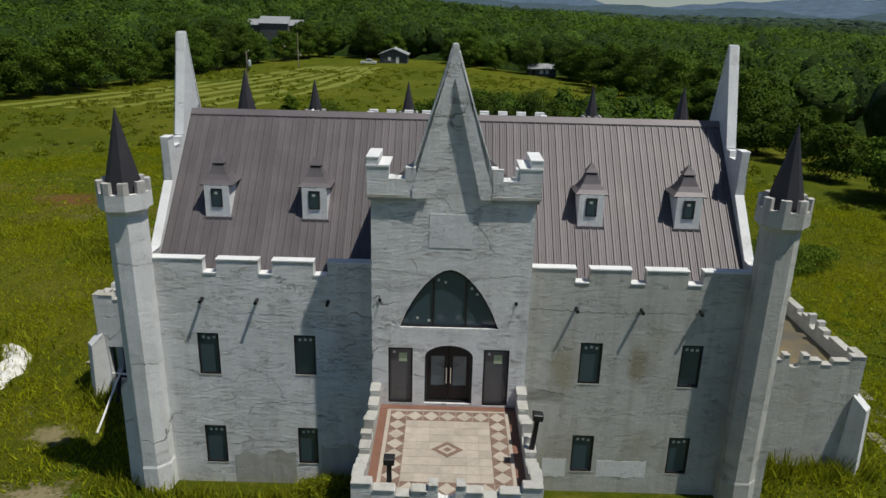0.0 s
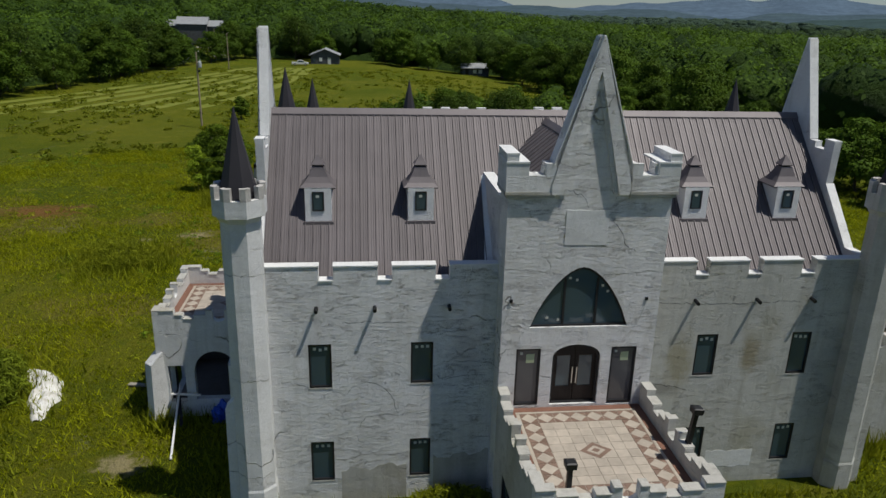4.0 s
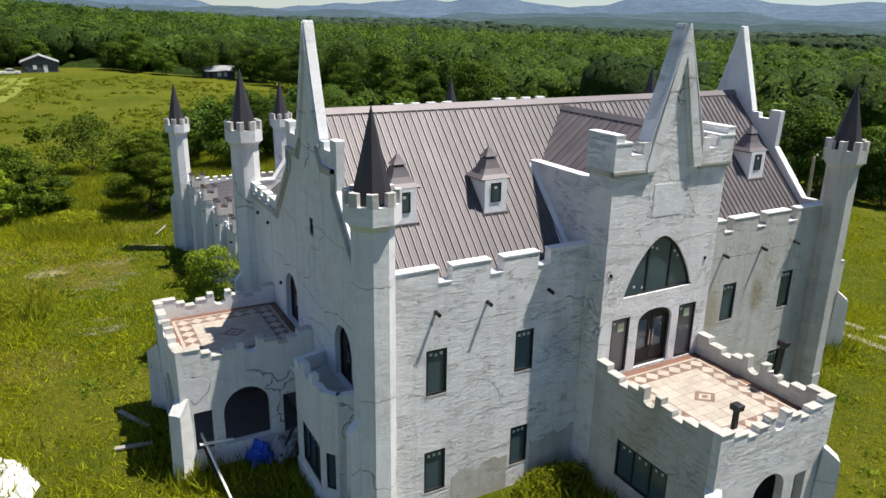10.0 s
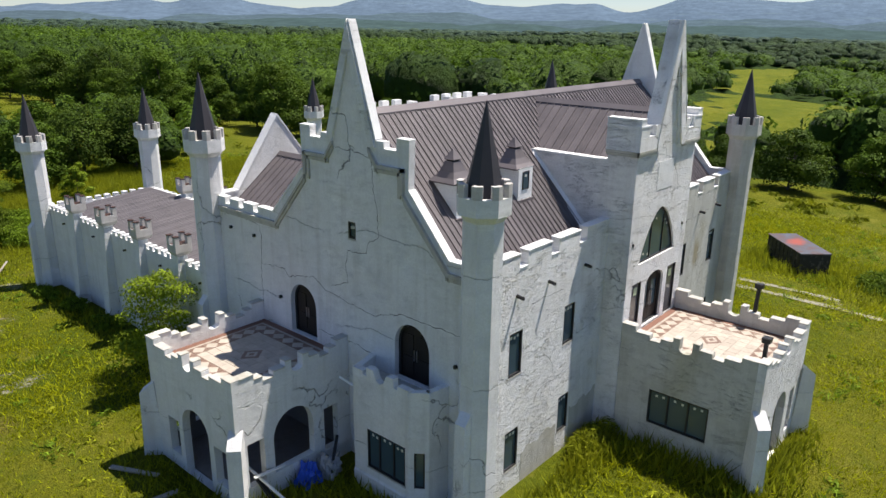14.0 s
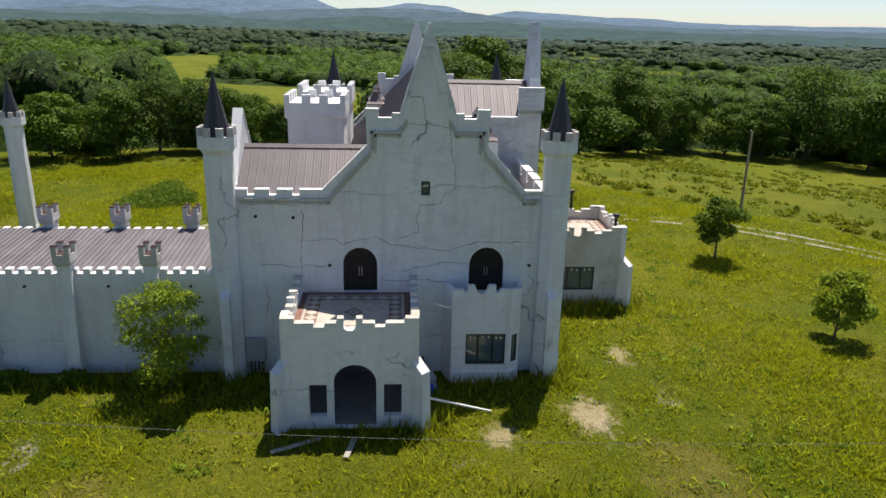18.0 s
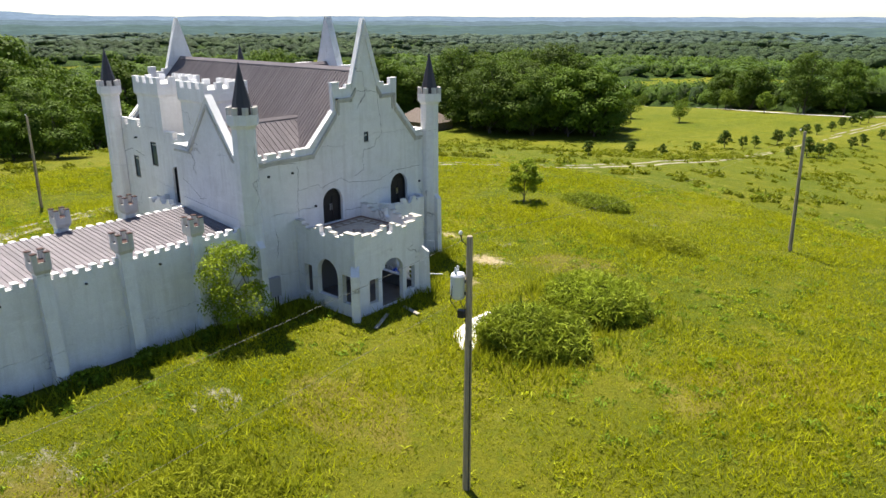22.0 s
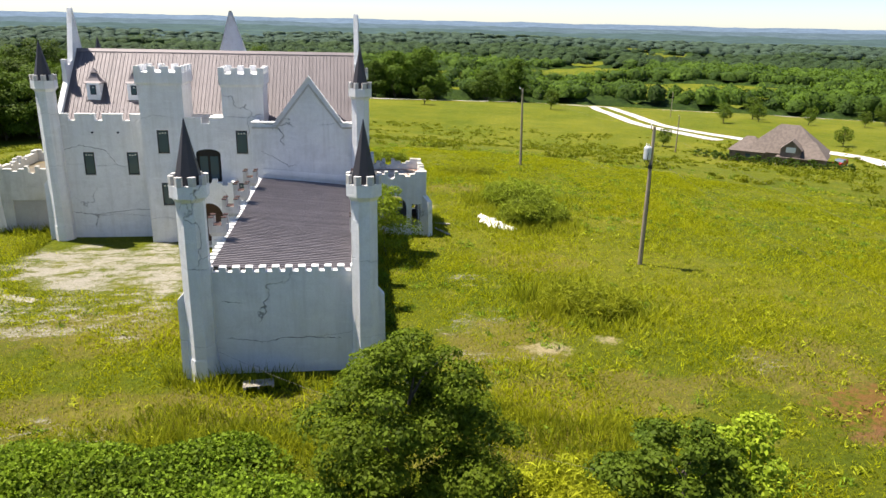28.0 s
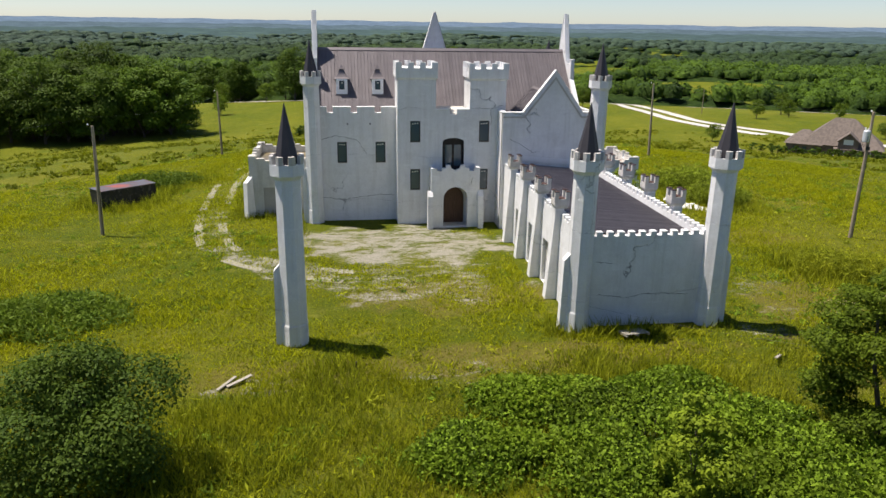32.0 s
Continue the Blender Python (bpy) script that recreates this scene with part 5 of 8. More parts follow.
part("flat_roof", bm, ANROOF, an, "stained brown flat roof")


# ---- lie of the land ----
def smooth(a, b, v):
    t = min(1.0, max(0.0, (v - a) / (b - a)))
    return t * t * (3 - 2 * t)


def land(x, y):
    """Height of the ground: a flat hilltop that falls away to the south and east, woods rising to the north-west."""
    dx, dy = x - 0.0, y - 12.0
    r = math.hypot(dx, dy)
    if r < 1e-3:
        return 0.0
    ux, uy = dx / r, dy / r
    south = max(0.0, -uy) ** 0.8
    east = max(0.0, ux) * (1 - max(0.0, uy)) 
    near = -(14.0 * south + 3.0 * east + 9.0 * max(0.0, -ux) * max(0.0, -uy)) * smooth(28, 175, r)
    near -= 10.0 * max(0.0, ux) ** 0.7 * smooth(48, 210, r)
    north = max(0.0, uy)
    far = -26.0 * smooth(190, 620, r) * (1 - north * 0.9)
    hill = 34.0 * smooth(340, 720, r) * max(0.0, uy) ** 1.5 * smooth(-0.5, 0.6, -ux) * (1 - smooth(1200, 2400, r) * 0.7)
    roll = (noise.noise(Vector((x * 0.006, y * 0.006, 3.1))) * 6.0) * smooth(150, 600, r) + noise.noise(Vector((x * 0.0016, y * 0.0016, 7.7))) * 14 * smooth(500, 1500, r)
    bump = noise.noise(Vector((x * 0.09, y * 0.09, 0.4))) * 0.16 * smooth(22, 34, r) + noise.noise(Vector((x * 0.35, y * 0.35, 1.4))) * 0.05 * smooth(20, 30, r)
    return near + far + hill + roll + bump - 0.85 * smooth(18, 31, x) * (1 - smooth(30, 70, abs(y)))


def blot(x, y, cx, cy, rx, ry, turn=0.0):
    c, s = math.cos(radians(turn)), math.sin(radians(turn))
    u, v = (x - cx) * c + (y - cy) * s, -(x - cx) * s + (y - cy) * c
    d = math.hypot(u / rx, v / ry)
    return 1 - smooth(0.55, 1.15, d + 0.35 * noise.noise(Vector((x * 0.45, y * 0.45, 5.0))))


def road_dist(x, y, pts):
    best = 1e9
    for (ax, ay), (bx, by) in zip(pts, pts[1:]):
        vx, vy = bx - ax, by - ay
        k = max(0.0, min(1.0, ((x - ax) * vx + (y - ay) * vy) / (vx * vx + vy * vy)))
        best = min(best, math.hypot(x - ax - k * vx, y - ay - k * vy))
    return best


TRACK = [(9, 27), (14, 24.5), (18.5, 20), (20.5, 13), (21.4, 4), (21.4, -8), (18.2, -20), (12.0, -30.0), (3.5, -38.5), (-1.5, -48.5), (-2, -70), (0, -95), (4, -120), (6, -142), (1, -175), (-4, -215), (-6, -262)]
RADII = [0.8 * i for i in range(70)] + [56 + 2.2 * i for i in range(30)] + [124 + 7 * i for i in range(16)] + [240 + 24 * i for i in range(22)] + [790 + 120 * i for i in range(12)] + [2300, 2700, 3200, 3800, 4400, 4800]
ANG = 300
verts, faces = [], []
gravel, dry = [], []
for r in RADII:
    for k in range(ANG):
        a = math.tau * k / ANG
        x, y = -4 + r * math.cos(a), 14 + r * math.sin(a)
        verts.append((x, y, land(x, y)))
        g = 0.0
        if r < 75:
            g = max(0.58 * blot(x, y, 4.8, 19.5, 11.5, 7.0), 0.47 * blot(x, y, 5, 28, 10, 6), 0.56 * blot(x, y, 13, 25, 5, 3, -30))
            g = max(g, 0.46 * (1 - smooth(1.0, 2.6, road_dist(x, y, TRACK))) * (1 - smooth(-10, 8, -y)), 0.34 * (1 - smooth(1.2, 2.4, road_dist(x, y, TRACK))))
            for (cx, cy, rx, ry, tn) in ((-17.5, -1.5, 2.8, 1.6, 20), (-20.3, 4.5, 1.2, 1.6, 0), (-22.5, 8.6, 1.0, 0.8, 0), (-18.5, 31, 3.4, 2.0, 40), (-20, 36, 2.4, 1.2, 10), (-14, -6, 1.8, 1.0, 0), (-17, 36, 2.2, 1.2, 60), (-15.5, 38.5, 3, 1.6, 0), (-19, 24, 2, 1.4, 0), (-33, 37, 2.6, 2.0, 30), (2.5, 41.5, 4.5, 1.6, 0), (13.5, 42, 3, 1.4, 0), (-21, -20, 2.2, 1.2, 0)):
                g = max(g, 0.40 * blot(x, y, cx, cy, rx * 1.2, ry * 1.2, tn))
        gravel.append(g)
        w = 0.0
        if r < 90:
            for (cx, cy, rx, ry, tn) in ((-35, 38, 6, 4, 20), (-24, 40, 7, 3, 0), (-20, 34, 6, 4, 40), (0, 40, 13, 2.4, 0), (12, 41, 6, 2.5, 0), (-22, -5, 5, 3, 0), (-18, 44, 6, 2, 10), (-38, 5, 7, 3, 60), (-24, 20, 5, 3, 0), (-45, 45, 8, 4, 0), (3, 31, 8, 4, 0)):
                w = max(w, blot(x, y, cx, cy, rx, ry, tn))
        dry.append(w)
for i in range(len(RADII) - 1):
    for k in range(ANG):
        j = (k + 1) % ANG
        a, b, c, d = i * ANG + k, i * ANG + j, (i + 1) * ANG + j, (i + 1) * ANG + k
        if i == 0:
            faces.append((a, d, c))
        else:
            faces.append((a, d, c, b))
me = bpy.data.meshes.new("ground")
me.from_pydata(verts, [], faces)
for key, vals in (("gravel", gravel), ("dry", dry)):
    at = me.attributes.new(key, "FLOAT", "POINT")
    at.data.foreach_set("value", vals)
me.shade_smooth()
GROUND = mat("meadow_ground", (0.12, 0.15, 0.02), 0.95, spec=0.1)
n = Net(GROUND)


def attr(net, key):
    a = net.t.nodes.new("ShaderNodeAttribute")
    a.attribute_name = key
    return a.outputs["Fac"]


big, mid, fine, tiny = n.noise(0.06, 5, 0.6), n.noise(0.45, 5, 0.65), n.noise(3.0, 5, 0.7), n.noise(11, 6, 0.8)
c = n.mix(n.ramp(big, (0.38, 0.0), (0.62, 1.0)), (0.150, 0.192, 0.006), (0.275, 0.272, 0.010))
c = n.mix(n.math("MULTIPLY", n.ramp(mid, (0.45, 0.0), (0.66, 1.0)), 0.65), c, (0.135, 0.185, 0.012))
c = n.mix(n.math("MULTIPLY", n.ramp(n.noise(0.16, 5, 0.7), (0.55, 0.0), (0.7, 1.0)), 0.5), c, (0.34, 0.31, 0.03))
c = n.mix(n.math("MULTIPLY", n.ramp(n.noise(0.11, 5, 0.72, n.pos((1.0, 1.6, 1.0))), (0.54, 0.0), (0.66, 1.0)), 0.6), c, (0.105, 0.155, 0.012))
c = n.mix(n.math("MULTIPLY", n.ramp(fine, (0.42, 1.0), (0.60, 0.0)), 0.55), c, (0.085, 0.118, 0.006))
c = n.mix(n.math("MULTIPLY", n.ramp(tiny, (0.42, 1.0), (0.56, 0.0)), 0.7), c, (0.06, 0.082, 0.006))
c = n.mix(n.math("MULTIPLY", n.ramp(n.math("ADD", attr(n, "dry"), n.math("MULTIPLY", n.math("SUBTRACT", n.noise(0.5, 5, 0.7), 0.5), 1.6)), (0.45, 0.0), (0.95, 1.0)), 0.55), c, (0.26, 0.20, 0.06))
c = n.mix(n.math("MULTIPLY", n.ramp(n.noise(0.028, 4, 0.6), (0.48, 0.0), (0.64, 1.0)), 0.35), c, (0.29, 0.27, 0.03))
tuft = n.noise(0.85, 6, 0.72)
c = n.mix(n.math("MULTIPLY", n.ramp(tuft, (0.50, 0.0), (0.62, 1.0)), 0.5), c, (0.11, 0.155, 0.012))
c = n.mix(n.math("MULTIPLY", n.ramp(n.noise(0.3, 6, 0.75, n.pos((1.0, 1.3, 1.0))), (0.56, 0.0), (0.68, 1.0)), 0.5), c, (0.36, 0.33, 0.06))
c = n.node("ShaderNodeHueSaturation", Color=c, Value=0.72).outputs[0]
edge = n.math("ADD", attr(n, "gravel"), n.math("MULTIPLY", n.math("SUBTRACT", n.noise(0.42, 10, 0.88, n.pos((0.8, 1.5, 1.0))), 0.5), 2.3))
soil = n.mix(n.ramp(n.noise(7, 5, 0.75), (0.35, 0.0), (0.65, 1.0)), (0.27, 0.245, 0.19), (0.47, 0.44, 0.38))
c = n.mix(n.math("MULTIPLY", n.ramp(edge, (0.44, 0.0), (0.66, 1.0)), 0.9), c, soil)
n.color(c)
n.bump(n.math("ADD", n.math("ADD", fine, n.math("MULTIPLY", tiny, 0.6)), tuft), 1.0, 0.2)
for x, y, u, v, tone, k in ((-37.0, 42.8, 4.4, 3.0, (0.24, 0.09, 0.042), 0.78), (-34.0, 44.8, 1.6, 1.0, (0.20, 0.10, 0.05), 0.6), (-16.3, -1.6, 1.9, 1.3, (0.50, 0.40, 0.25), 0.85), (-10.0, -4.8, 1.4, 0.8, (0.46, 0.38, 0.22), 0.7), (-17.8, 2.9, 1.2, 0.9, (0.48, 0.39, 0.24), 0.7),
                           (-21.8, 35.0, 1.6, 0.9, (0.46, 0.38, 0.23), 0.75), (-25.5, 34.0, 0.9, 0.6, (0.44, 0.36, 0.22), 0.7), (-15.6, 39.3, 1.6, 0.7, (0.10, 0.075, 0.035), 0.7)):
    stain(GROUND, (x, y, 0), (u, v, 4), tone, k * 0.85, 3.4)
me.materials.append(GROUND)
ground = tagged(new("ground", me), "mown and weedy meadow with bare gravel court and tracks", "ground", kind="structure")


# wheel ruts of the gravel track
RUTMAT = mat("gravel_rut", (0.46, 0.42, 0.34), 0.95, spec=0.1)
n = Net(RUTMAT)
n.color(n.mix(n.ramp(n.noise(6, 5, 0.75), (0.38, 0.0), (0.62, 1.0)), (0.19, 0.185, 0.11), (0.33, 0.31, 0.24)))
n.bump(n.noise(16, 4), 0.6, 0.03)


def smooth_line(pts, step=0.5):
    out = []
    for i in range(len(pts) - 1):
        p0, p1, p2, p3 = (Vector((*pts[max(0, min(len(pts) - 1, k))], 0)) for k in (i - 1, i, i + 1, i + 2))
        m = max(2, int((p2 - p1).length / step))
        for k in range(m):
            t = k / m
            out.append(0.5 * ((2 * p1) + (p2 - p0) * t + (2 * p0 - 5 * p1 + 4 * p2 - p3) * t * t + (3 * p1 - p0 - 3 * p2 + p3) * t ** 3))
    return out + [Vector((*pts[-1], 0))]


def ribbon(name, pts, offset, half, material, lift=0.025, rough=0.5, step=0.5, gaps=0.0):
    line = smooth_line(pts, step)
    v, f = [], []
    for i, p in enumerate(line):
        d = (line[min(i + 1, len(line) - 1)] - line[max(i - 1, 0)]).normalized()
        s = Vector((-d.y, d.x, 0))
        for k in (-1, 1):
            w = half * (1 + rough * noise.noise(Vector((p.x * 0.8, p.y * 0.8, 3.0 * k + offset))))
            q = p + s * (offset + k * w)
            v.append((q.x, q.y, land(q.x, q.y) + lift))
        if i and noise.noise(Vector((p.x * 0.35, p.y * 0.35, offset))) > gaps - 0.6:
            f.append((2 * i - 2, 2 * i - 1, 2 * i + 1, 2 * i))
    me = bpy.data.meshes.new(name)
    me.from_pydata(v, [], f)
    me.materials.append(material)
    return new(name, me)


for o in (-1.0, 1.0):
    tagged(ribbon("track_rut", TRACK, o, 0.34, RUTMAT, gaps=0.4, rough=0.3), "pale gravel wheel rut in the grass", "track", kind="structure")
PAVE = mat("pale_road", (0.48, 0.46, 0.42), 0.9)
n = Net(PAVE)
n.color(n.mix(n.noise(0.8, 4), (0.42, 0.40, 0.36), (0.56, 0.54, 0.50)))
ROADS = [[(-60, -420), (-110, -345), (-135, -290), (-128, -240), (-121, -178), (-130, -140), (-140, -100), (-138, -70), (-190, -40)], [(-85, -330), (-125, -290), (-119, -240), (-113, -180), (-122, -138)],
         [(-135, -290), (-190, -270), (-250, -255), (-330, -250)], [(330, -700), (260, -590), (203, -490), (92, -330), (25, -272), (-6, -265), (-50, -281), (-90, -318), (-112, -345)], [(-61, 262), (-66, 285), (-70, 310), (-85, 335)]]
for i, r in enumerate(ROADS):
    tagged(ribbon("road", r, 0.0, 2.2, PAVE, 0.12, 0.1, 5.0, -9), "pale country road across the fields", "road", kind="structure")
HAY = mat("cut_hay", (0.42, 0.40, 0.14), 0.95)
n = Net(HAY)
n.color(n.mix(n.ramp(n.noise(0.6, 5, 0.7), (0.4, 0.0), (0.6, 1.0)), (0.205, 0.215, 0.028), (0.15, 0.185, 0.014)))
for i in range(7):
    tagged(ribbon("hay_swath", [(-84 + i * 7.5, 100 + i * 2.0), (-66 + i * 6.0, 138 + i * 1.5), (-52 + i * 4.4, 178), (-42 + i * 3.0, 212)], 0.0, 1.3, HAY, 0.05, 0.7, 4.0, 0.15), "pale swath of cut hay in the field", "hay", "hay swaths", "structure")


# ---- plants ----
def mesh_of(name, v, f, material, smooth_shade=False):
    me = bpy.data.meshes.new(name)
    v = np.asarray(v, dtype=np.float32)
    f = np.asarray(f, dtype=np.int32)
    k = f.shape[1]
    me.vertices.add(len(v))
    me.vertices.foreach_set("co", v.ravel())
    me.loops.add(f.size)
    me.loops.foreach_set("vertex_index", f.ravel())
    me.polygons.add(len(f))
    me.polygons.foreach_set("loop_start", np.arange(0, f.size, k, dtype=np.int32))
    me.update(calc_edges=True)
    me.validate()
    me.materials.append(material)
    return me


def unit(a):
    return a / np.maximum(np.linalg.norm(a, axis=1, keepdims=True), 1e-6)


def leaves(rng, pts, nrm, length, width, droop=0.25):
    """A folded leaf at each point, lying roughly across its normal."""
    n = len(pts)
    side = unit(np.cross(nrm, rng.normal(size=(n, 3))))
    lead = np.cross(nrm, side)
    ln = (length * rng.uniform(0.6, 1.3, n))[:, None]
    wd = (width * rng.uniform(0.6, 1.3, n))[:, None]
    a = pts - lead * ln * 0.5
    b = pts + side * wd * 0.5 + nrm * wd * 0.12
    c = pts + lead * ln * 0.5 - nrm * ln * droop
    d = pts - side * wd * 0.5 + nrm * wd * 0.12
    v = np.stack((a, b, c, d), axis=1).reshape(-1, 3)
    return v, np.arange(4 * n).reshape(-1, 4)


def crown_points(rng, lobes, count, shell=(0.72, 1.05), up=0.35, stray=0.45):
    """Points and normals over a cloud of round lobes (x, y, z, r, squash)."""
    L = np.array(lobes)
    wgt = L[:, 3] ** 2
    pick = rng.choice(len(L), count, p=wgt / wgt.sum())
    d = unit(rng.normal(size=(count, 3)))
    d[:, 2] = np.where((d[:, 2] < -0.35) & (rng.random(count) < 0.7), -d[:, 2], d[:, 2])
    r = L[pick, 3] * rng.uniform(*shell, count)
    p = L[pick, :3] + d * r[:, None] * np.stack((np.ones(count), np.ones(count), L[pick, 4]), axis=1)
    nr = unit(d + np.array((0, 0, up)) + rng.normal(size=(count, 3)) * stray)
    return p, nr


def tree_lobes(rng, h, r, first, count, spread=0.72):
    out = []
    spread = 0.8 if count > 20 else spread
    small = 1.0 if count < 20 else 0.62
    for i in range(count):
        t = (i + 0.5) / count
        a = i * 2.4 + rng.uniform(-0.5, 0.5)
        z = first + (h - first) * (0.10 + 0.80 * t)
        prof = math.sin(math.pi * min(1.0, 0.22 + 0.74 * t)) ** 0.7
        out.append((math.cos(a) * r * spread * prof * rng.uniform(0.4, 1.25), math.sin(a) * r * spread * prof * rng.uniform(0.4, 1.25), z, small * r * rng.uniform(0.26, 0.50) * (0.65 + 0.5 * prof), rng.uniform(0.5, 0.85) if count < 20 else rng.uniform(0.25, 0.5)))
    return out


def trunk_mesh(rng, h, first, r, base, lobes, limbs=7):
    bm = bmesh.new()

    def limb(p, q, r0, r1, seg=6):
        p, q = Vector(p), Vector(q)
        mid = (p + q) / 2 + Vector((rng.normal() * 0.08, rng.normal() * 0.08, 0.04)) * (q - p).length
        ax = (q - p).normalized()
        s = ax.orthogonal().normalized()
        t = ax.cross(s)
        rr = lambda c, rad: [tuple(c + s * rad * math.cos(k * math.tau / seg) + t * rad * math.sin(k * math.tau / seg)) for k in range(seg)]
        loft(bm, rr(p, r0), rr(mid, (r0 + r1) / 2), rr(q, r1))

    limb((0, 0, -0.4), (0, 0, first * 1.05), base * 1.15, base * 0.8, 8)
    limb((0, 0, first), (rng.normal() * 0.1 * r, rng.normal() * 0.1 * r, h * 0.82), base * 0.8, base * 0.2)
    for i in rng.choice(len(lobes), min(limbs, len(lobes)), replace=False):
        x, y, z, lr, _ = lobes[i]
        z0 = max(first * 0.8, z - abs(x) - abs(y) - 0.3 * lr)
        limb((0, 0, min(z0, h * 0.7)), (x, y, z), base * 0.4, base * 0.1)
    return bm


def make_tree(name, seed, h, r, first, base, material, count, leaf, lobes=12, **tags):
    rng = np.random.default_rng(seed)
    e = empty(name, **tags)
    lb = tree_lobes(rng, h, r, first, lobes)
    part("trunk", trunk_mesh(rng, h, first, r, base, lb), BARK, e)
    p, nr = crown_points(rng, lb, count, (0.55, 1.08), 0.35, 0.28 if name == "tree" else 0.45)
    v, f = leaves(rng, p, nr, leaf, leaf * 0.62)
    ob = new("crown", mesh_of("crown", v, f, material))
    ob.parent = e
    return e


def put(ob, x, y, turn=0.0, scale=1.0, tall=None):
    m = Matrix.Translation((x, y, land(x, y) - 0.05)) @ Matrix.Rotation(turn, 4, "Z") @ Matrix.Diagonal((scale, scale, tall or scale, 1))
    return copy_thing(ob, m)


def mound(name, seed, x, y, rx, ry, h, material, count, ln, wd, label, category="bush", lumps=13, upright=0.5):
    """A heap of long leaves over an uneven dome, with stems inside."""
    rng = np.random.default_rng(seed)
    z0 = land(x, y)
    lb = [(0, 0, 0, 1.0, 1.0)]
    for i in range(lumps):
        a, d = rng.uniform(0, math.tau), rng.uniform(0.3, 0.75)
        lb.append((math.cos(a) * d, math.sin(a) * d, rng.uniform(0.1, 0.55), rng.uniform(0.26, 0.52), 0.9))
    p, nr = crown_points(rng, lb, count, (0.7, 1.06), upright)
    p = p * np.array((rx, ry, h)) * 0.8
    p = p[p[:, 2] > -0.02 * h]
    nr = nr[:len(p)]
    v, f = leaves(rng, p, unit(nr + rng.normal(size=nr.shape) * 0.4), ln, wd, 0.35)
    e = empty(name, (x, y, z0), label=label, category=category)
    ob = new("foliage", mesh_of("foliage", v, f, material))
    ob.parent = e
    for i in range(7):
        bm = bmesh.new()
        a, d = rng.uniform(0, math.tau), rng.uniform(0.1, 0.6)
        q = Vector((math.cos(a) * d * rx * 0.7, math.sin(a) * d * ry * 0.7, -0.1))
        t = q * 1.15 + Vector((0, 0, h * rng.uniform(0.5, 0.8)))
        loft(bm, [(q.x + 0.03 * math.cos(k * 1.257), q.y + 0.03 * math.sin(k * 1.257), q.z) for k in range(5)], [(t.x + 0.01 * math.cos(k * 1.257), t.y + 0.01 * math.sin(k * 1.257), t.z) for k in range(5)])
        part("stem", bm, BARK, e)
    return e


RNG = np.random.default_rng(5)
CLEARING = [(-52, 255), (-20, 245), (20, 224), (40, 218), (43, 180), (46, 140), (46, 110), (44, 70), (47, 50), (52, 41), (55, 33), (57, 22), (60, 10), (66, -5), (95, -14), (121, -26), (146, -55), (158, -72), (164, -88), (159, -98), (152, -118), (142, -132),
            (143, -160), (124, -172), (122, -205), (140, -260), (200, -420), (190, -450), (100, -346), (28, -280), (-6, -275), (-50, -290), (-90, -322), (-110, -345), (-151, -350), (-230, -335), (-300, -300), (-330, -150), (-260, 0), (-140, 60), (-85, 110), (-77, 127), (-71, 159), (-63, 209)]
COPSE = [(62, -167), (74, -161), (86, -158), (100, -156), (110, -158), (114, -172), (96, -192), (72, -192), (64, -180)]


def inside(x, y, poly):
    odd = False
    for (ax, ay), (bx, by) in zip(poly, poly[1:] + poly[:1]):
        if (ay > y) != (by > y) and x < (bx - ax) * (y - ay) / (by - ay) + ax:
            odd = not odd
    return odd


def edge_dist(x, y, poly):
    return road_dist(x, y, poly + poly[:1])


# farmland open between the woods: centre, half sizes, turn
NEAR_FIELDS = [(92, 112, 62, 22, 41), (250, 222, 74, 30, -20), (430, 140, 115, 58, -10), (300, 22, 180, 40, 3), (300, -182, 130, 45, -35), (137, 178, 36, 15, -30), (289, 246, 40, 20, 0), (190, 45, 40, 24, 20), (215, -60, 40, 40, 0), (238, -104, 76, 52, -38), (330, 82, 252, 56, 12), (128, 26, 66, 30, -6), (600, 205, 150, 60, 10)]
FAR_FIELDS = [(610, 375, 190, 75, 0), (600, -740, 60, 70, 0), (200, -690, 150, 120, 0), (20, -830, 60, 60, 0), (500, 800, 95, 36, -15), (927, 514, 75, 42, 0), (350, 622, 50, 24, -10), (247, 737, 40, 20, 0), (-160, -590, 80, 50, 0), (1110, 40, 190, 90, 0), (1420, -290, 160, 110, 0), (420, -420, 70, 60, 20)]
FIELDS = NEAR_FIELDS + FAR_FIELDS


def opening(x, y):
    return max(blot(x, y, *f) if abs(x - f[0]) + abs(y - f[1]) < 2.4 * (f[2] + f[3]) else 0.0 for f in FIELDS)


def thin(x, y, r):
    """1 where the farmland lies open: a patchwork of crooked fields with trees along their edges."""
    u, v = x * 0.88 + y * 0.47, -x * 0.47 + y * 0.88
    u, v = u + 40 * noise.noise(Vector((x * 0.008, y * 0.008, 1.0))), v + 30 * noise.noise(Vector((x * 0.008, y * 0.008, 9.0)))
    k = 1.0 if r < 520 else 1.5
    d, p = noise.voronoi(Vector((u / (150 * k), v / (105 * k), 0.5)))
    lot = math.sin(p[0][0] * 127.1 + p[0][1] * 311.7) * 43758.5
    lot -= math.floor(lot)
    share = 0.10 if (y > 60 and x < 140) else 0.34 if r < 420 else 0.50 if r < 1000 else 0.42
    if y > 60 and x < 140 and r > 620:
        share = 0.22
    return smooth(0.05, 0.09, d[1] - d[0]) if lot < share else 0.0


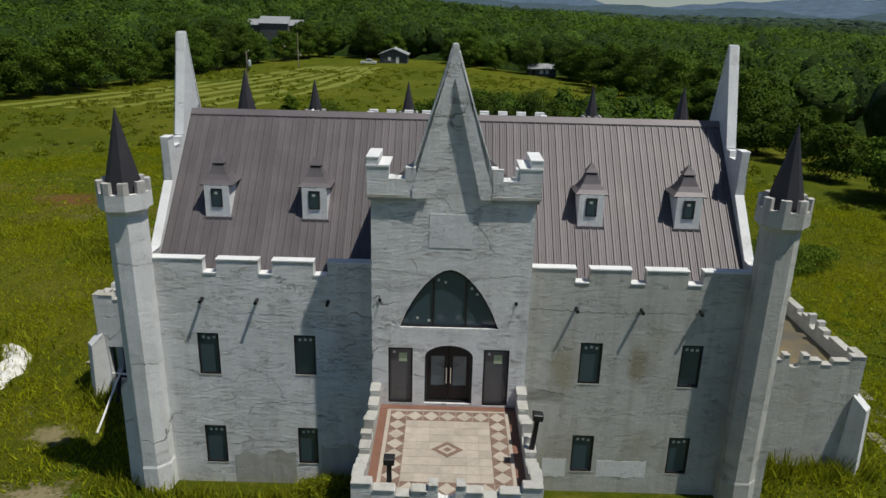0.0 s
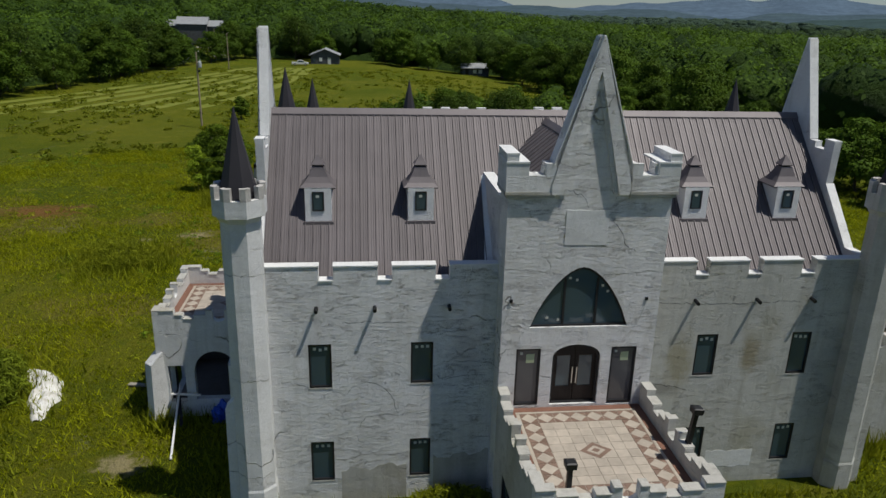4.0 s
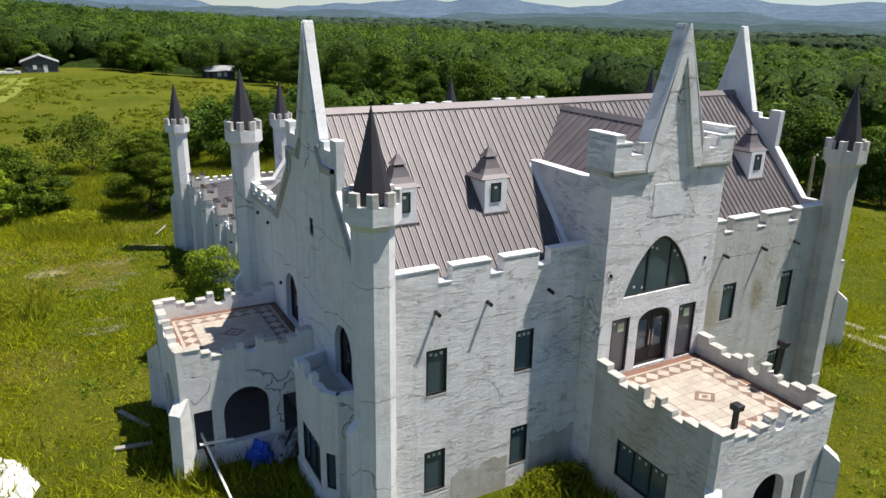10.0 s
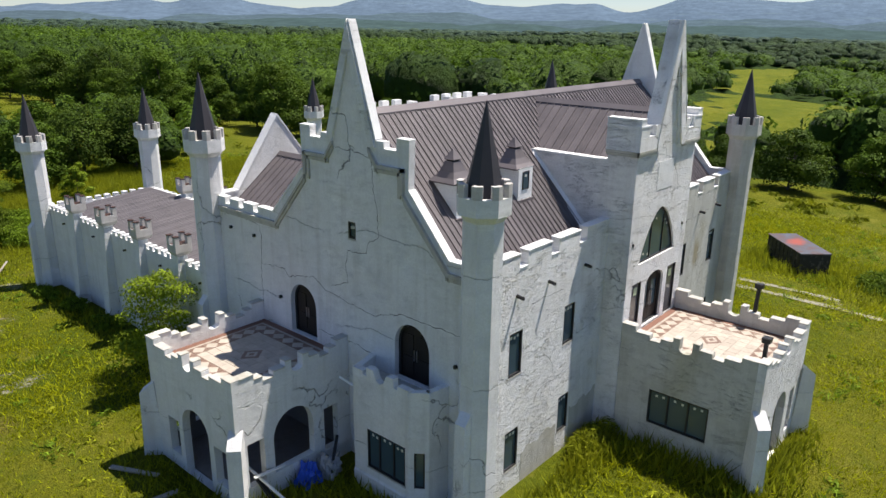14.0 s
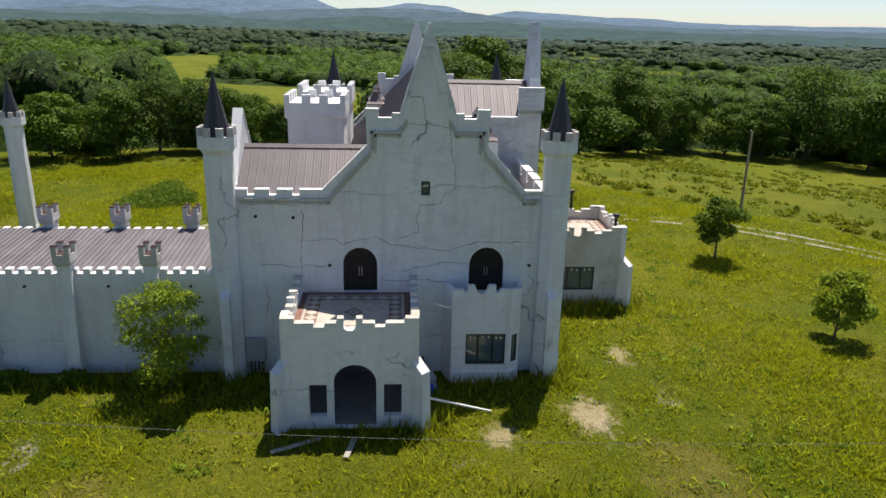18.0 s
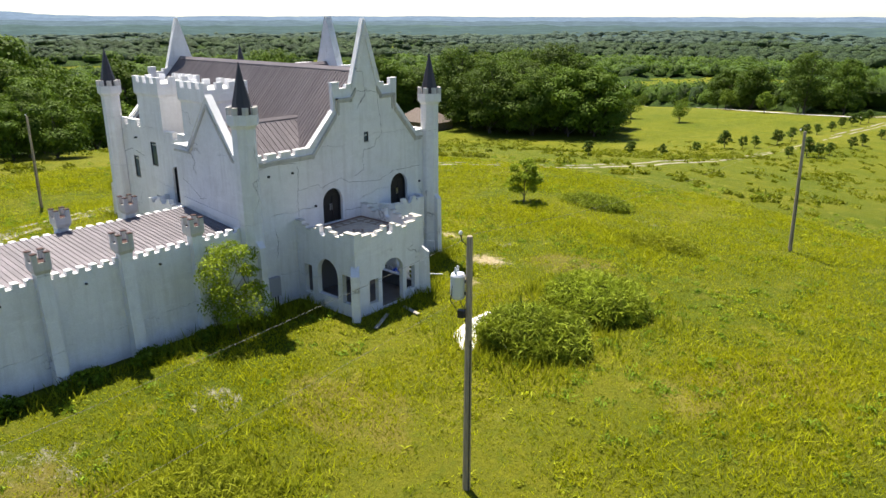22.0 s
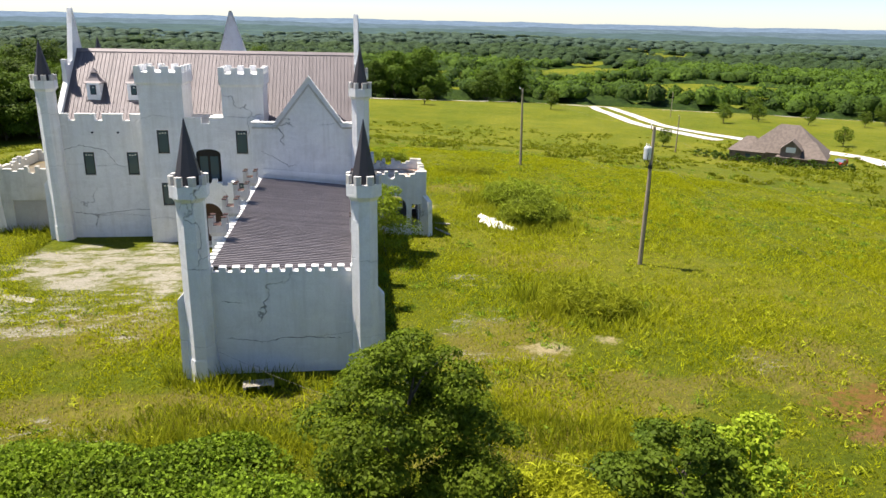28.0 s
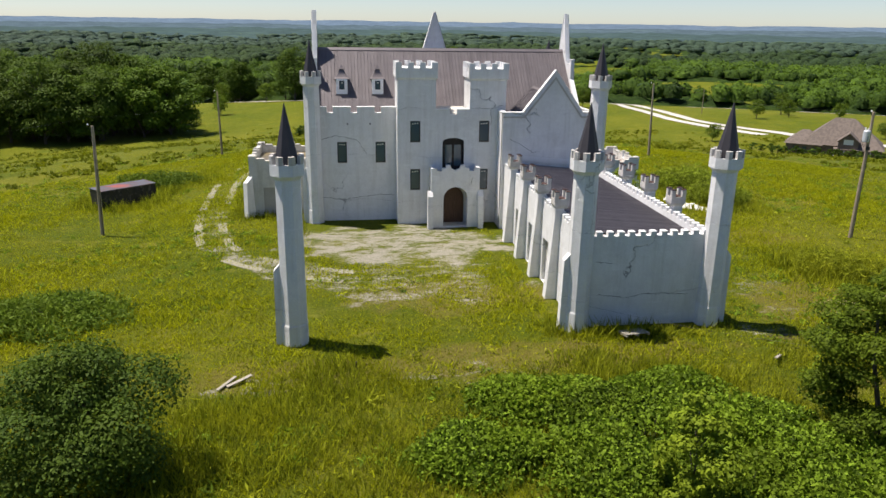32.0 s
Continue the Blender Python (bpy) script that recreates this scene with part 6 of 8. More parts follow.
GROVE = [(-15, 60), (-8, 55), (4, 66), (20, 72), (34, 88), (44, 108), (40, 122), (22, 126), (6, 116), (2, 96), (-6, 78)]
shapes = [(14, 5.6, 0.9, 0.26), (12, 5.2, 0.6, 0.22), (15.5, 6.6, 0.9, 0.3), (11, 5.6, 0.5, 0.22), (13, 5.2, 0.6, 0.2)]
KINDS = []
for i, (h, r, first, base) in enumerate(shapes):
    KINDS.append(make_tree("tree", 20 + i, h, r, first, base, LEAF_WOOD if i != 2 else LEAF_DARK, 6500, 0.50, 19,
                           label="tall broadleaf tree with full green crown at the field's edge", category="tree", group="woodland edge trees"))
woods = []
rnd = random.Random(11)
cells = {}
tries = 0
while tries < 26000 and len(woods) < 2600:
    tries += 1
    r = 55 + 330 * rnd.random() ** 1.1
    a = rnd.uniform(0, math.tau)
    x, y = r * math.cos(a), 12 + r * math.sin(a)
    if math.dist((x, y), (-86, 334)) < 26 or math.dist((x, y), (-74, 300)) < 22 or math.dist((x, y), (-67, 274)) < 17 or math.dist((x, y), (127, -154)) < 15:
        continue
    grove, copse = inside(x, y, GROVE), inside(x, y, COPSE)
    if inside(x, y, CLEARING) and not grove and not copse:
        continue
    d = edge_dist(x, y, CLEARING)
    if not grove and not copse and (opening(x, y) > 0.4 or (d > 22 and thin(x, y, r) > 0.5)):
        continue
    gap = 10.5 if x > 100 and -150 < y < -10 else 5.6 if r < 260 else 6.5 + r * 0.008
    key = (int(x // gap), int(y // gap))
    if any((key[0] + i, key[1] + j) in cells and math.dist(cells[(key[0] + i, key[1] + j)], (x, y)) < gap for i in (-1, 0, 1) for j in (-1, 0, 1)):
        continue
    cells[key] = (x, y)
    woods.append((x, y, r, 0.0 if copse else d, grove))
near_woods = sorted((w for w in woods if w[2] < 370 and (w[4] and w[1] < 82 or w[3] < (5 if w[1] > 60 else 9))), key=lambda w: w[2] - (90 if w[1] < 40 else 0) - (200 if w[3] == 0 else 0))[:298]
used = set((w[0], w[1]) for w in near_woods)
first_use = [True] * len(KINDS)
for x, y, r, d, grove in near_woods:
    k = rnd.randrange(len(KINDS))
    s = rnd.uniform(0.38, 0.62) if grove else rnd.uniform(0.72, 1.08) * (1.8 if x > 95 or y < -120 else 1.2 if x > 75 or y < -60 else 0.78 if x > 36 and y < 75 else 1.0)
    m = Matrix.Translation((x, y, land(x, y) - 0.1)) @ Matrix.Rotation(rnd.uniform(0, 6.28), 4, "Z") @ Matrix.Diagonal((s * rnd.uniform(0.95, 1.2), s * rnd.uniform(0.95, 1.2), s, 1))
    if first_use[k]:
        KINDS[k].matrix_basis = m
        first_use[k] = False
    else:
        made = copy_thing(KINDS[k], Matrix())
        made.matrix_basis = m


def wooded(x, y):
    """How wooded the land is at a place, 0 to 1."""
    if inside(x, y, CLEARING) or math.dist((x, y), (-86, 334)) < 26 or math.dist((x, y), (-74, 300)) < 22 or math.dist((x, y), (-67, 274)) < 17 or math.dist((x, y), (127, -154)) < 15:
        return 0.0
    d = edge_dist(x, y, CLEARING)
    m = smooth(8, 16, d) * (1 - opening(x, y))
    if d > 22:
        m *= 1 - thin(x, y, math.hypot(x, y - 12))
    return m


rings, A = [], 360
r = 58.0
while r < 2750:
    rings.append(r)
    r *= 1.022
cv, cm = [], []
rngc = np.random.default_rng(77)
for i, r in enumerate(rings):
    for k in range(A):
        a = math.tau * (k + 0.5 * (i % 2)) / A
        x, y = r * math.cos(a), 12 + r * math.sin(a)
        m = wooded(x, y)
        h = 0.0
        if m > 0.02:
            dist = noise.voronoi(Vector((x / 6.2, y / 6.2, 0.3)))[0][0]
            h = m * (6.0 - 3.0 * min(1.0, dist) ** 1.5 + 3.0 * noise.noise(Vector((x * 0.03, y * 0.03, 4.0))) + rngc.uniform(-0.9, 0.9))
        cv.append((x, y, land(x, y) + h - 0.6))
        cm.append(m)
cf = []
for i in range(len(rings) - 1):
    for k in range(A):
        j = (k + 1) % A
        q = (i * A + k, (i + 1) * A + k, (i + 1) * A + j, i * A + j)
        if max(cm[t] for t in q) > 0.02:
            cf.append(q)
# dark sheet below the crowns, their shade put into its colour
CANOPY = mat("forest_canopy", (0.06, 0.105, 0.022), 0.9, spec=0.1)
n = Net(CANOPY)
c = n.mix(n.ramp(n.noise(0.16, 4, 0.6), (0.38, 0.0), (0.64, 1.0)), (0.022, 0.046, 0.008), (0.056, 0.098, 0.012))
# near-black noise spots painted as shaded gaps in the foliage
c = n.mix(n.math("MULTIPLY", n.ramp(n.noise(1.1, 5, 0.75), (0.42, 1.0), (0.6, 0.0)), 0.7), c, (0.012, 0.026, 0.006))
n.color(c)
n.bump(n.noise(1.1, 5, 0.75), 1.0, 1.2)
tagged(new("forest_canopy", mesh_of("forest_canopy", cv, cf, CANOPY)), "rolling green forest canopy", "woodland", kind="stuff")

# crowns of the far woods, each a lumpy body of its own shape, joined
def lumpy(sub):
    ico = bmesh.new()
    bmesh.ops.create_icosphere(ico, subdivisions=sub, radius=1.0)
    v = np.array([q.co[:] for q in ico.verts])
    f = np.array([[q.index for q in p.verts] for p in ico.faces])
    ico.free()
    return v, f[(v[f][:, :, 2] > -0.45).all(axis=1)] if sub == 1 else f


BODY = [lumpy(2), lumpy(1)]
bv, bf, bt, off = [], [], [], 0
bands = {1000: ([], [], []), 1650: ([], [], [])}
lv, lt = [], []
r = 62.0
while r < 2700:
    gap = 6.6 + 0.0115 * r if r < 1000 else 0.0150 * r
    cnt = int(math.tau * r / gap)
    for k in range(cnt):
        a = math.tau * (k + RNG.uniform(-0.35, 0.35)) / cnt
        q = r + RNG.uniform(-0.35, 0.35) * gap
        x, y = q * math.cos(a), 12 + q * math.sin(a)
        if r > 700 and x < -1.7 * abs(y - 12):
            continue
        grove = inside(x, y, GROVE)
        if not grove and wooded(x, y) < 0.5:
            continue
        iv, fi = BODY[0 if r < 330 else 1]
        h = (RNG.uniform(8.0, 15) if y > 60 and x < 90 else RNG.uniform(7, 11) if r < 130 else RNG.uniform(9, 17) if r < 420 else RNG.uniform(10, 18)) if not grove else RNG.uniform(3.2, 6.0)
        w = gap * 0.58 * RNG.uniform(0.65, 1.35) if not grove else RNG.uniform(1.8, 3.0)
        g = unit(iv * 1.0)
        lump = 1.0 + 0.18 * np.sin(g @ RNG.normal(size=3) * 5 + RNG.uniform(0, 6)) + 0.15 * np.sin(g @ RNG.normal(size=3) * 8 + RNG.uniform(0, 6)) + RNG.uniform(-0.09, 0.09, len(iv))
        foot = np.array((x, y, land(x, y) + h * 0.52))
        axes = np.array((w, w, h * 0.46))
        p = g * lump[:, None] * axes * 0.93 + foot
        tone = min(1.0, max(0.0, (0.36 if y > 60 and x < 90 else 0.56) + 0.3 * RNG.normal() + (0.25 if grove else 0.0)))
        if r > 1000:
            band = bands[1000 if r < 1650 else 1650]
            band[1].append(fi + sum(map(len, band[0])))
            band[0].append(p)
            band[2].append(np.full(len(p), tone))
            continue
        bv.append(p)
        bf.append(fi + off)
        bt.append(np.full(len(p), tone))
        off += len(p)
        m = int(min(260, max(30, 42000 / r)))
        size = 0.85 * max(1.0, r / 170) ** 0.72 * (0.7 if grove else 1.0)
        d = unit(RNG.normal(size=(m, 3)))
        d[:, 2] = np.where(d[:, 2] < -0.3, -d[:, 2], d[:, 2])
        lum = 1.0 + 0.2 * np.sin(d @ RNG.normal(size=3) * 5 + RNG.uniform(0, 6)) + 0.2 * np.sin(d @ RNG.normal(size=3) * 8 + RNG.uniform(0, 6))
        lp = d * (lum * RNG.uniform(0.90, 1.07, m))[:, None] * axes + foot
        v, f = leaves(RNG, lp, unit(d + np.array((0, 0, 0.3)) + RNG.normal(size=(m, 3)) * 0.22), size, size * 0.8)
        lv.append(v)
        lt.append(np.full(len(v), tone))
    r += gap * 0.9


def woodland_mat(name, low, high, trans):
    """Foliage whose tone goes from tree to tree."""
    m = leaf_mat(name, low, 0.14, trans)
    n = Net(m)
    link = n.b.inputs["Base Color"].links[0]
    hsv = link.from_node
    inner = hsv.inputs["Color"].links[0].from_socket
    # shade between leaf clumps, painted in as dark noise spots
    leaf_gaps = n.math("MULTIPLY", n.ramp(n.noise(0.85, 5, 0.8), (0.40, 1.0), (0.62, 0.0)), 0.35)
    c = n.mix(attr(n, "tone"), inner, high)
    c = n.mix(leaf_gaps, c, (0.014, 0.030, 0.007))
    n.t.links.new(c, hsv.inputs["Color"])
    return m


def toned(me, vals):
    at = me.attributes.new("tone", "FLOAT", "POINT")
    at.data.foreach_set("value", np.concatenate(vals).astype(np.float32))
    return me


# bodies darker than their leaves: the crowns' inner shade put into the colour
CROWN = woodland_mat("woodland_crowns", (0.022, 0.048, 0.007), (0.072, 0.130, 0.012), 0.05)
Net(CROWN).bump(Net(CROWN).noise(0.9, 5, 0.75), 1.0, 1.6)
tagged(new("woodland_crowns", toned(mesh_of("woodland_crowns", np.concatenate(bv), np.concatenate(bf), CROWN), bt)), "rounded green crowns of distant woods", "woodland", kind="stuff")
# tree lines bluer with distance: aerial haze put into the colours
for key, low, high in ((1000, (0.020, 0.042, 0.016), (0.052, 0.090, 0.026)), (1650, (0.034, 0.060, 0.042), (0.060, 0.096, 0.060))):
    far_wood = woodland_mat("backdrop_woods_haze_tint", low, high, 0.0)
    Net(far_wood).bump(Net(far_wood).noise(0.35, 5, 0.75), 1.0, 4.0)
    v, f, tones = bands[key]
    tagged(new("backdrop_woods", toned(mesh_of("backdrop_woods", np.concatenate(v), np.concatenate(f), far_wood), tones)), "tree lines far across the plain, tinted with haze", "backdrop", kind="structure")
WOODLEAF = woodland_mat("woodland_leaves_far", (0.034, 0.070, 0.009), (0.112, 0.190, 0.016), 0.3)
lv = np.concatenate(lv)
tagged(new("woodland", toned(mesh_of("woodland", lv, np.arange(len(lv)).reshape(-1, 4), WOODLEAF), lt)), "dense green broadleaf woodland over rolling land", "woodland", kind="stuff")

# single trees and bushes near the castle
make_tree("young_tree", 41, 5.4, 2.0, 1.1, 0.1, LEAF, 2600, 0.3, 12, label="small round green tree alone in the meadow", category="tree").location = (6.8, -17.6, land(6.8, -17.6))
make_tree("young_tree", 42, 4.6, 1.75, 0.7, 0.08, LEAF_LIGHT, 2400, 0.27, 12, label="small light green tree alone in the meadow", category="tree").location = (-8.2, -18.4, land(-8.2, -18.4))
make_tree("sapling", 43, 6.0, 2.1, 0.5, 0.05, LEAF_LIGHT, 5600, 0.17, 19, label="thin light green sapling against the garage wall", category="tree").location = (-13.4, 18.6, 0)
make_tree("locust_tree", 44, 8.2, 3.5, 0.6, 0.16, LEAF_LOCUST, 36000, 0.165, 64, label="dense feathery green tree in the weeds", category="tree").location = (-13.0, 49.6, land(-13.0, 49.6))
make_tree("locust_tree", 45, 5.4, 3.4, 0.2, 0.12, LEAF_DARK, 26000, 0.16, 19, label="dense dark green low tree in the weeds", category="tree").location = (18.9, 48.6, land(18.9, 48.6))
make_tree("locust_tree", 48, 5.2, 2.8, 0.4, 0.12, LEAF, 11000, 0.2, 34, label="dark green spreading shrub tree in the weeds", category="tree").location = (-21.8, 51.2, land(-21.8, 51.2))
make_tree("young_tree", 46, 5.4, 1.5, 0.3, 0.06, LEAF_LIGHT, 3600, 0.2, 14, label="bright yellow-green young tree in the shrubs", category="tree").location = (-2.6, 53.4, land(-2.6, 53.4))
make_tree("young_tree", 47, 5.0, 1.5, 0.3, 0.06, LEAF_LIGHT, 3200, 0.2, 14, label="bright yellow-green young tree in the shrubs", category="tree").location = (-24.6, 50.4, land(-24.6, 50.4))
for i, (x, y, h, r) in enumerate(((-24.3, 62, 5.2, 3.3), (-16.5, 71, 6.5, 4.0), (-12.5, 60, 5.0, 3.2), (-28.2, 101, 4.0, 1.4), (-22.4, 96, 2.2, 1.2), (-27.5, 70, 2.6, 2.2), (-22, 52, 2.2, 3.0))):
    make_tree("bush_tree", 60 + i, h, r, 0.3, 0.1, (LEAF_MID, LEAF)[i % 2], 4200, 0.30, 16, label="bushy green tree standing in rough grass", category="tree").location = (x, y, land(x, y))
row = make_tree("row_tree", 80, 4.2, 1.7, 0.9, 0.09, LEAF_DARK, 700, 0.42, 10, label="small round green tree planted in a row along the lane", category="tree", group="lane trees")
ROW = [(10, -64, 0.6), (16, -92, 0.85), (21.5, -120, 0.8), (22, -142, 0.85), (19.3, -155, 1.45), (15.5, -158, 0.95), (13, -160, 0.95), (9.4, -167, 1.2), (8.4, -177, 1.1), (7, -185, 1.1), (5.4, -191, 0.9), (3.6, -200, 0.9), (2.6, -208, 1.0), (1.4, -216, 1.1), (0.6, -224, 1.1), (-0.2, -232, 1.2),
       (-2.5, -134, 0.8), (-4.1, -143, 1.35), (-6, -146, 1.0), (-6.8, -153, 0.9), (-8.6, -168, 0.9), (-9.6, -175, 0.9), (-11, -192, 0.8), (-11.4, -200, 0.8), (-11.6, -212, 0.9), (-11.8, -222, 0.9), (-12, -232, 1.1), (-12, -240, 1.2)]
row.matrix_basis = Matrix.Translation((ROW[0][0], ROW[0][1], land(*ROW[0][:2]))) @ Matrix.Diagonal((0.6, 0.6, 0.6, 1))
for i, (x, y, k) in enumerate(ROW[1:]):
    made = put(row, x, y, i * 1.7)
    made.matrix_basis = Matrix.Translation((x, y, land(x, y) - 0.05)) @ Matrix.Rotation(i * 1.7, 4, "Z") @ Matrix.Diagonal((k * 0.85, k * 0.85, k * 0.85, 1))
lone = make_tree("field_tree", 81, 9.5, 4.2, 1.4, 0.2, LEAF, 1300, 0.6, 14, label="round green tree in a mown field by the road", category="tree", group="roadside trees")
LONE = [(170, -425), (105, -338), (70, -299), (46, -276), (79, -221), (57, -215), (-150, -190), (-170, -200), (-185, -190), (-205, -185), (-150, -120), (-100, -129), (-176, -215), (-225, -200), (-96, -240), (-40, -238)]
lone.location = (*LONE[0], land(*LONE[0]))
for i, (x, y) in enumerate(LONE[1:]):
    put(lone, x, y, i * 2.1, 0.6 + 0.5 * ((i * 29) % 10) / 10)

mound("weed_mound", 1, -27.0, 8.6, 3.8, 3.3, 2.8, LEAF_GREY, 11000, 0.72, 0.07, "rounded heap of tall green reedy weeds")
mound("weed_mound", 2, -27.2, 1.4, 4.5, 3.7, 2.7, LEAF_GREY, 12000, 0.72, 0.07, "rounded heap of green and brown reedy weeds")
mound("weed_mound", 3, -25.8, 29.0, 3.8, 3.4, 1.7, GRASS_TALL, 8000, 0.6, 0.05, "low mound of yellow-green tall grass")
mound("weed_mound", 4, -14, -22.5, 5.0, 3.0, 1.3, LEAF_GREY, 4200, 0.45, 0.08, "broad patch of green weeds in the meadow")
mound("weed_mound", 5, -24.5, -14.5, 4.0, 2.6, 0.9, GRASS_TALL, 2600, 0.45, 0.07, "broad low patch of tall weeds in the meadow")
mound("weed_mound", 6, 26.3, 31.5, 6.4, 4.4, 1.7, LEAF, 9000, 0.42, 0.1, "dense patch of green reedy weeds")
mound("weed_mound", 7, 29.2, -7.5, 5.5, 3.6, 1.8, LEAF, 4600, 0.45, 0.1, "dense dark green weed patch behind the container")
mound("weed_mound", 8, -20, 48, 4.5, 3.0, 1.3, GRASS_TALL, 4000, 0.5, 0.07, "tall flowering weeds by the trees")
for i, (x, y, rx, ry, h) in enumerate(((0.5, 45.2, 4.0, 2.2, 1.3), (-5.5, 45.6, 4.0, 2.3, 1.4), (-3, 48.8, 5.0, 2.6, 1.5), (-9.5, 51.5, 4.0, 2.6, 1.5), (4.2, 49.0, 3.0, 2.4, 1.2), (-8.5, 54.5, 4.0, 2.5, 1.4), (3, 54.5, 4.0, 2.5, 1.0), (-7.6, 48.2, 3.6, 2.4, 1.5), (-2.0, 46.4, 3.4, 2.0, 1.4), (-4.5, 52.2, 4.2, 2.6, 1.5), (-1.0, 51.2, 3.6, 2.4, 1.3))):
    mound("leafy_shrub", 30 + i, x, y, rx * 1.12, ry * 1.15, h * 1.2, LEAF_MID, 10500, 0.19, 0.14, "waist-high thicket of broad green leaves", "shrub")

mound("weed_mound", 70, -4.3, -1.0, 2.4, 1.0, 1.3, GRASS_TALL, 3000, 0.4, 0.05, "tall weeds in the corner of wall and porch")
for i, (x, y) in enumerate(((-12.6, 19.9), (-12.7, 23.4), (-12.6, 27.2), (-12.8, 31.0), (-13.0, 34.6))):
    mound("wall_shrub", 72 + i, x, y, 0.9, 1.5 + 0.2 * (i % 3), 0.8 + 0.15 * (i % 2), LEAF_MID, 1100, 0.24, 0.12, "low leafy weeds against the garage wall")

# ---- grasses ----
FOOT = [(-12.6, 12.6, -0.9, 16.2), (-3.0, 3.0, -7.2, 0), (-17.3, -11, 6.4, 12.8), (-12.3, -3.0, 15, 37.5), (11, 17.7, 2.0, 10.4), (-13.1, -11, 1, 5.4), (-2.3, 2.3, 13, 15.4)]


GX, GY, GS = -84.0, -54.0, 0.6
GRID = [(GX + GS * i, GY + GS * j) for i in range(260) for j in range(250)]
HEIGHT = np.array([land(u, v) for u, v in GRID]).reshape(260, 250)
DENS = np.array([noise.noise(Vector((u * 0.11, v * 0.11, 2.0))) + 0.6 * noise.noise(Vector((u * 0.5, v * 0.5, 6.0))) for u, v in GRID]).reshape(260, 250)
SPOTS = ((4.5, 20, 9.5, 6.2), (-16.3, -1.6, 2.2, 1.5), (-37.0, 42.8, 4.6, 3.0), (-10.0, -4.8, 1.5, 0.9), (-17.8, 2.9, 1.3, 1.0), (-21.8, 35.0, 1.7, 1.0), (-25.5, 34.0, 1.0, 0.7))
BARE = np.array([max(blot(u, v, *q) if abs(u - q[0]) < 2 * q[2] and abs(v - q[1]) < 2 * q[3] else 0.0 for q in SPOTS) for u, v in GRID]).reshape(260, 250)


def sample(grid, x, y):
    """A value between the grid's points."""
    u, v = np.clip((x - GX) / GS, 0, 258.99), np.clip((y - GY) / GS, 0, 248.99)
    i, j = u.astype(int), v.astype(int)
    p, q = u - i, v - j
    return grid[i, j] * (1 - p) * (1 - q) + grid[i + 1, j] * p * (1 - q) + grid[i, j + 1] * (1 - p) * q + grid[i + 1, j + 1] * p * q


def grass_field(name, seed, count, cx, cy, rmax, hgt, wid, material, label, keep=None):
    rng = np.random.default_rng(seed)
    r = rmax * np.sqrt(rng.random(count))
    a = rng.uniform(0, math.tau, count)
    x, y = cx + r * np.cos(a), cy + r * np.sin(a)
    ok = np.ones(count, bool)
    for x0, x1, y0, y1 in FOOT:
        ok &= ~((x > x0) & (x < x1) & (y > y0) & (y < y1))
    x, y = x[ok], y[ok]
    dens, bare = sample(DENS, x, y), sample(BARE, x, y)
    sel = (dens > rng.uniform(-1.0, 0.5, len(x))) & (bare < rng.random(len(x)) * 0.8)
    if keep is not None:
        sel &= keep(x, y, rng)
    x, y, dens = x[sel], y[sel], dens[sel]
    n = len(x)
    z = sample(HEIGHT, x, y)
    h = hgt * rng.uniform(0.5, 1.3, n) * (0.8 + 0.8 * np.clip(dens, -0.4, 0.8))
    t = rng.uniform(0, math.tau, n)
    w = wid * rng.uniform(0.6, 1.4, n)
    dx, dy = np.cos(t) * w, np.sin(t) * w
    lean = 0.85 if hgt < 0.4 else 0.4
    lx, ly = rng.normal(size=n) * h * lean, rng.normal(size=n) * h * lean
    v = np.stack((np.stack((x - dx, y - dy, z - 0.03), 1), np.stack((x + dx, y + dy, z - 0.03), 1), np.stack((x + lx, y + ly, z + h), 1)), axis=1).reshape(-1, 3)
    ob = new(name, mesh_of(name, v, np.arange(3 * n).reshape(-1, 3), material))
    return tagged(ob, label, "grass", kind="stuff")


grass_field("meadow_grass", 3, 900000, -8, 20, 60, 0.24, 0.034, GRASS, "yellow-green meadow grass")
grass_field("tall_weeds", 4, 210000, 2, 51, 26, 0.78, 0.026, GRASS_TALL, "tall flowering grass and weeds", lambda x, y, rng: (y > 41.5 + 1.5 * np.sin(x * 0.5)) & (rng.random(len(x)) < 0.8))


def wall_side(x, y, rng):
    """Close to a wall, more seldom farther out, and not in the court."""
    near = np.full(len(x), 99.0)
    for x0, x1, y0, y1 in FOOT[:6]:
        near = np.minimum(near, np.maximum(x0 - x, 0) + np.maximum(x - x1, 0) + np.maximum(y0 - y, 0) + np.maximum(y - y1, 0))
    return (near < 1.5 * rng.random(len(x)) ** 1.5 + 0.15) & ~((x > -3) & (x < 12) & (y > 12) & (y < 36))


grass_field("wall_weeds", 5, 420000, -1, 14, 32, 0.75, 0.05, GRASS_TALL, "rank weeds along the foot of the walls", wall_side)


HEAPS = ((-27.0, 8.6, 4.0), (-27.2, 1.4, 4.6), (-25.8, 29.0, 3.6), (30.9, 0.6, 3.6), (29.2, -7.5, 5.0))


def round_heaps(x, y, rng):
    """In a ragged ring about the weed heaps."""
    ok = np.zeros(len(x), bool)
    for cx, cy, r in HEAPS:
        d = np.hypot(x - cx, y - cy)
        ok |= (d > r * 0.6) & (d < r * (1.0 + 0.5 * rng.random(len(x)) ** 2))
    return ok


grass_field("heap_grass", 6, 300000, -6, 10, 48, 0.8, 0.05, GRASS_TALL, "tall bright grass round the weed heaps", round_heaps)


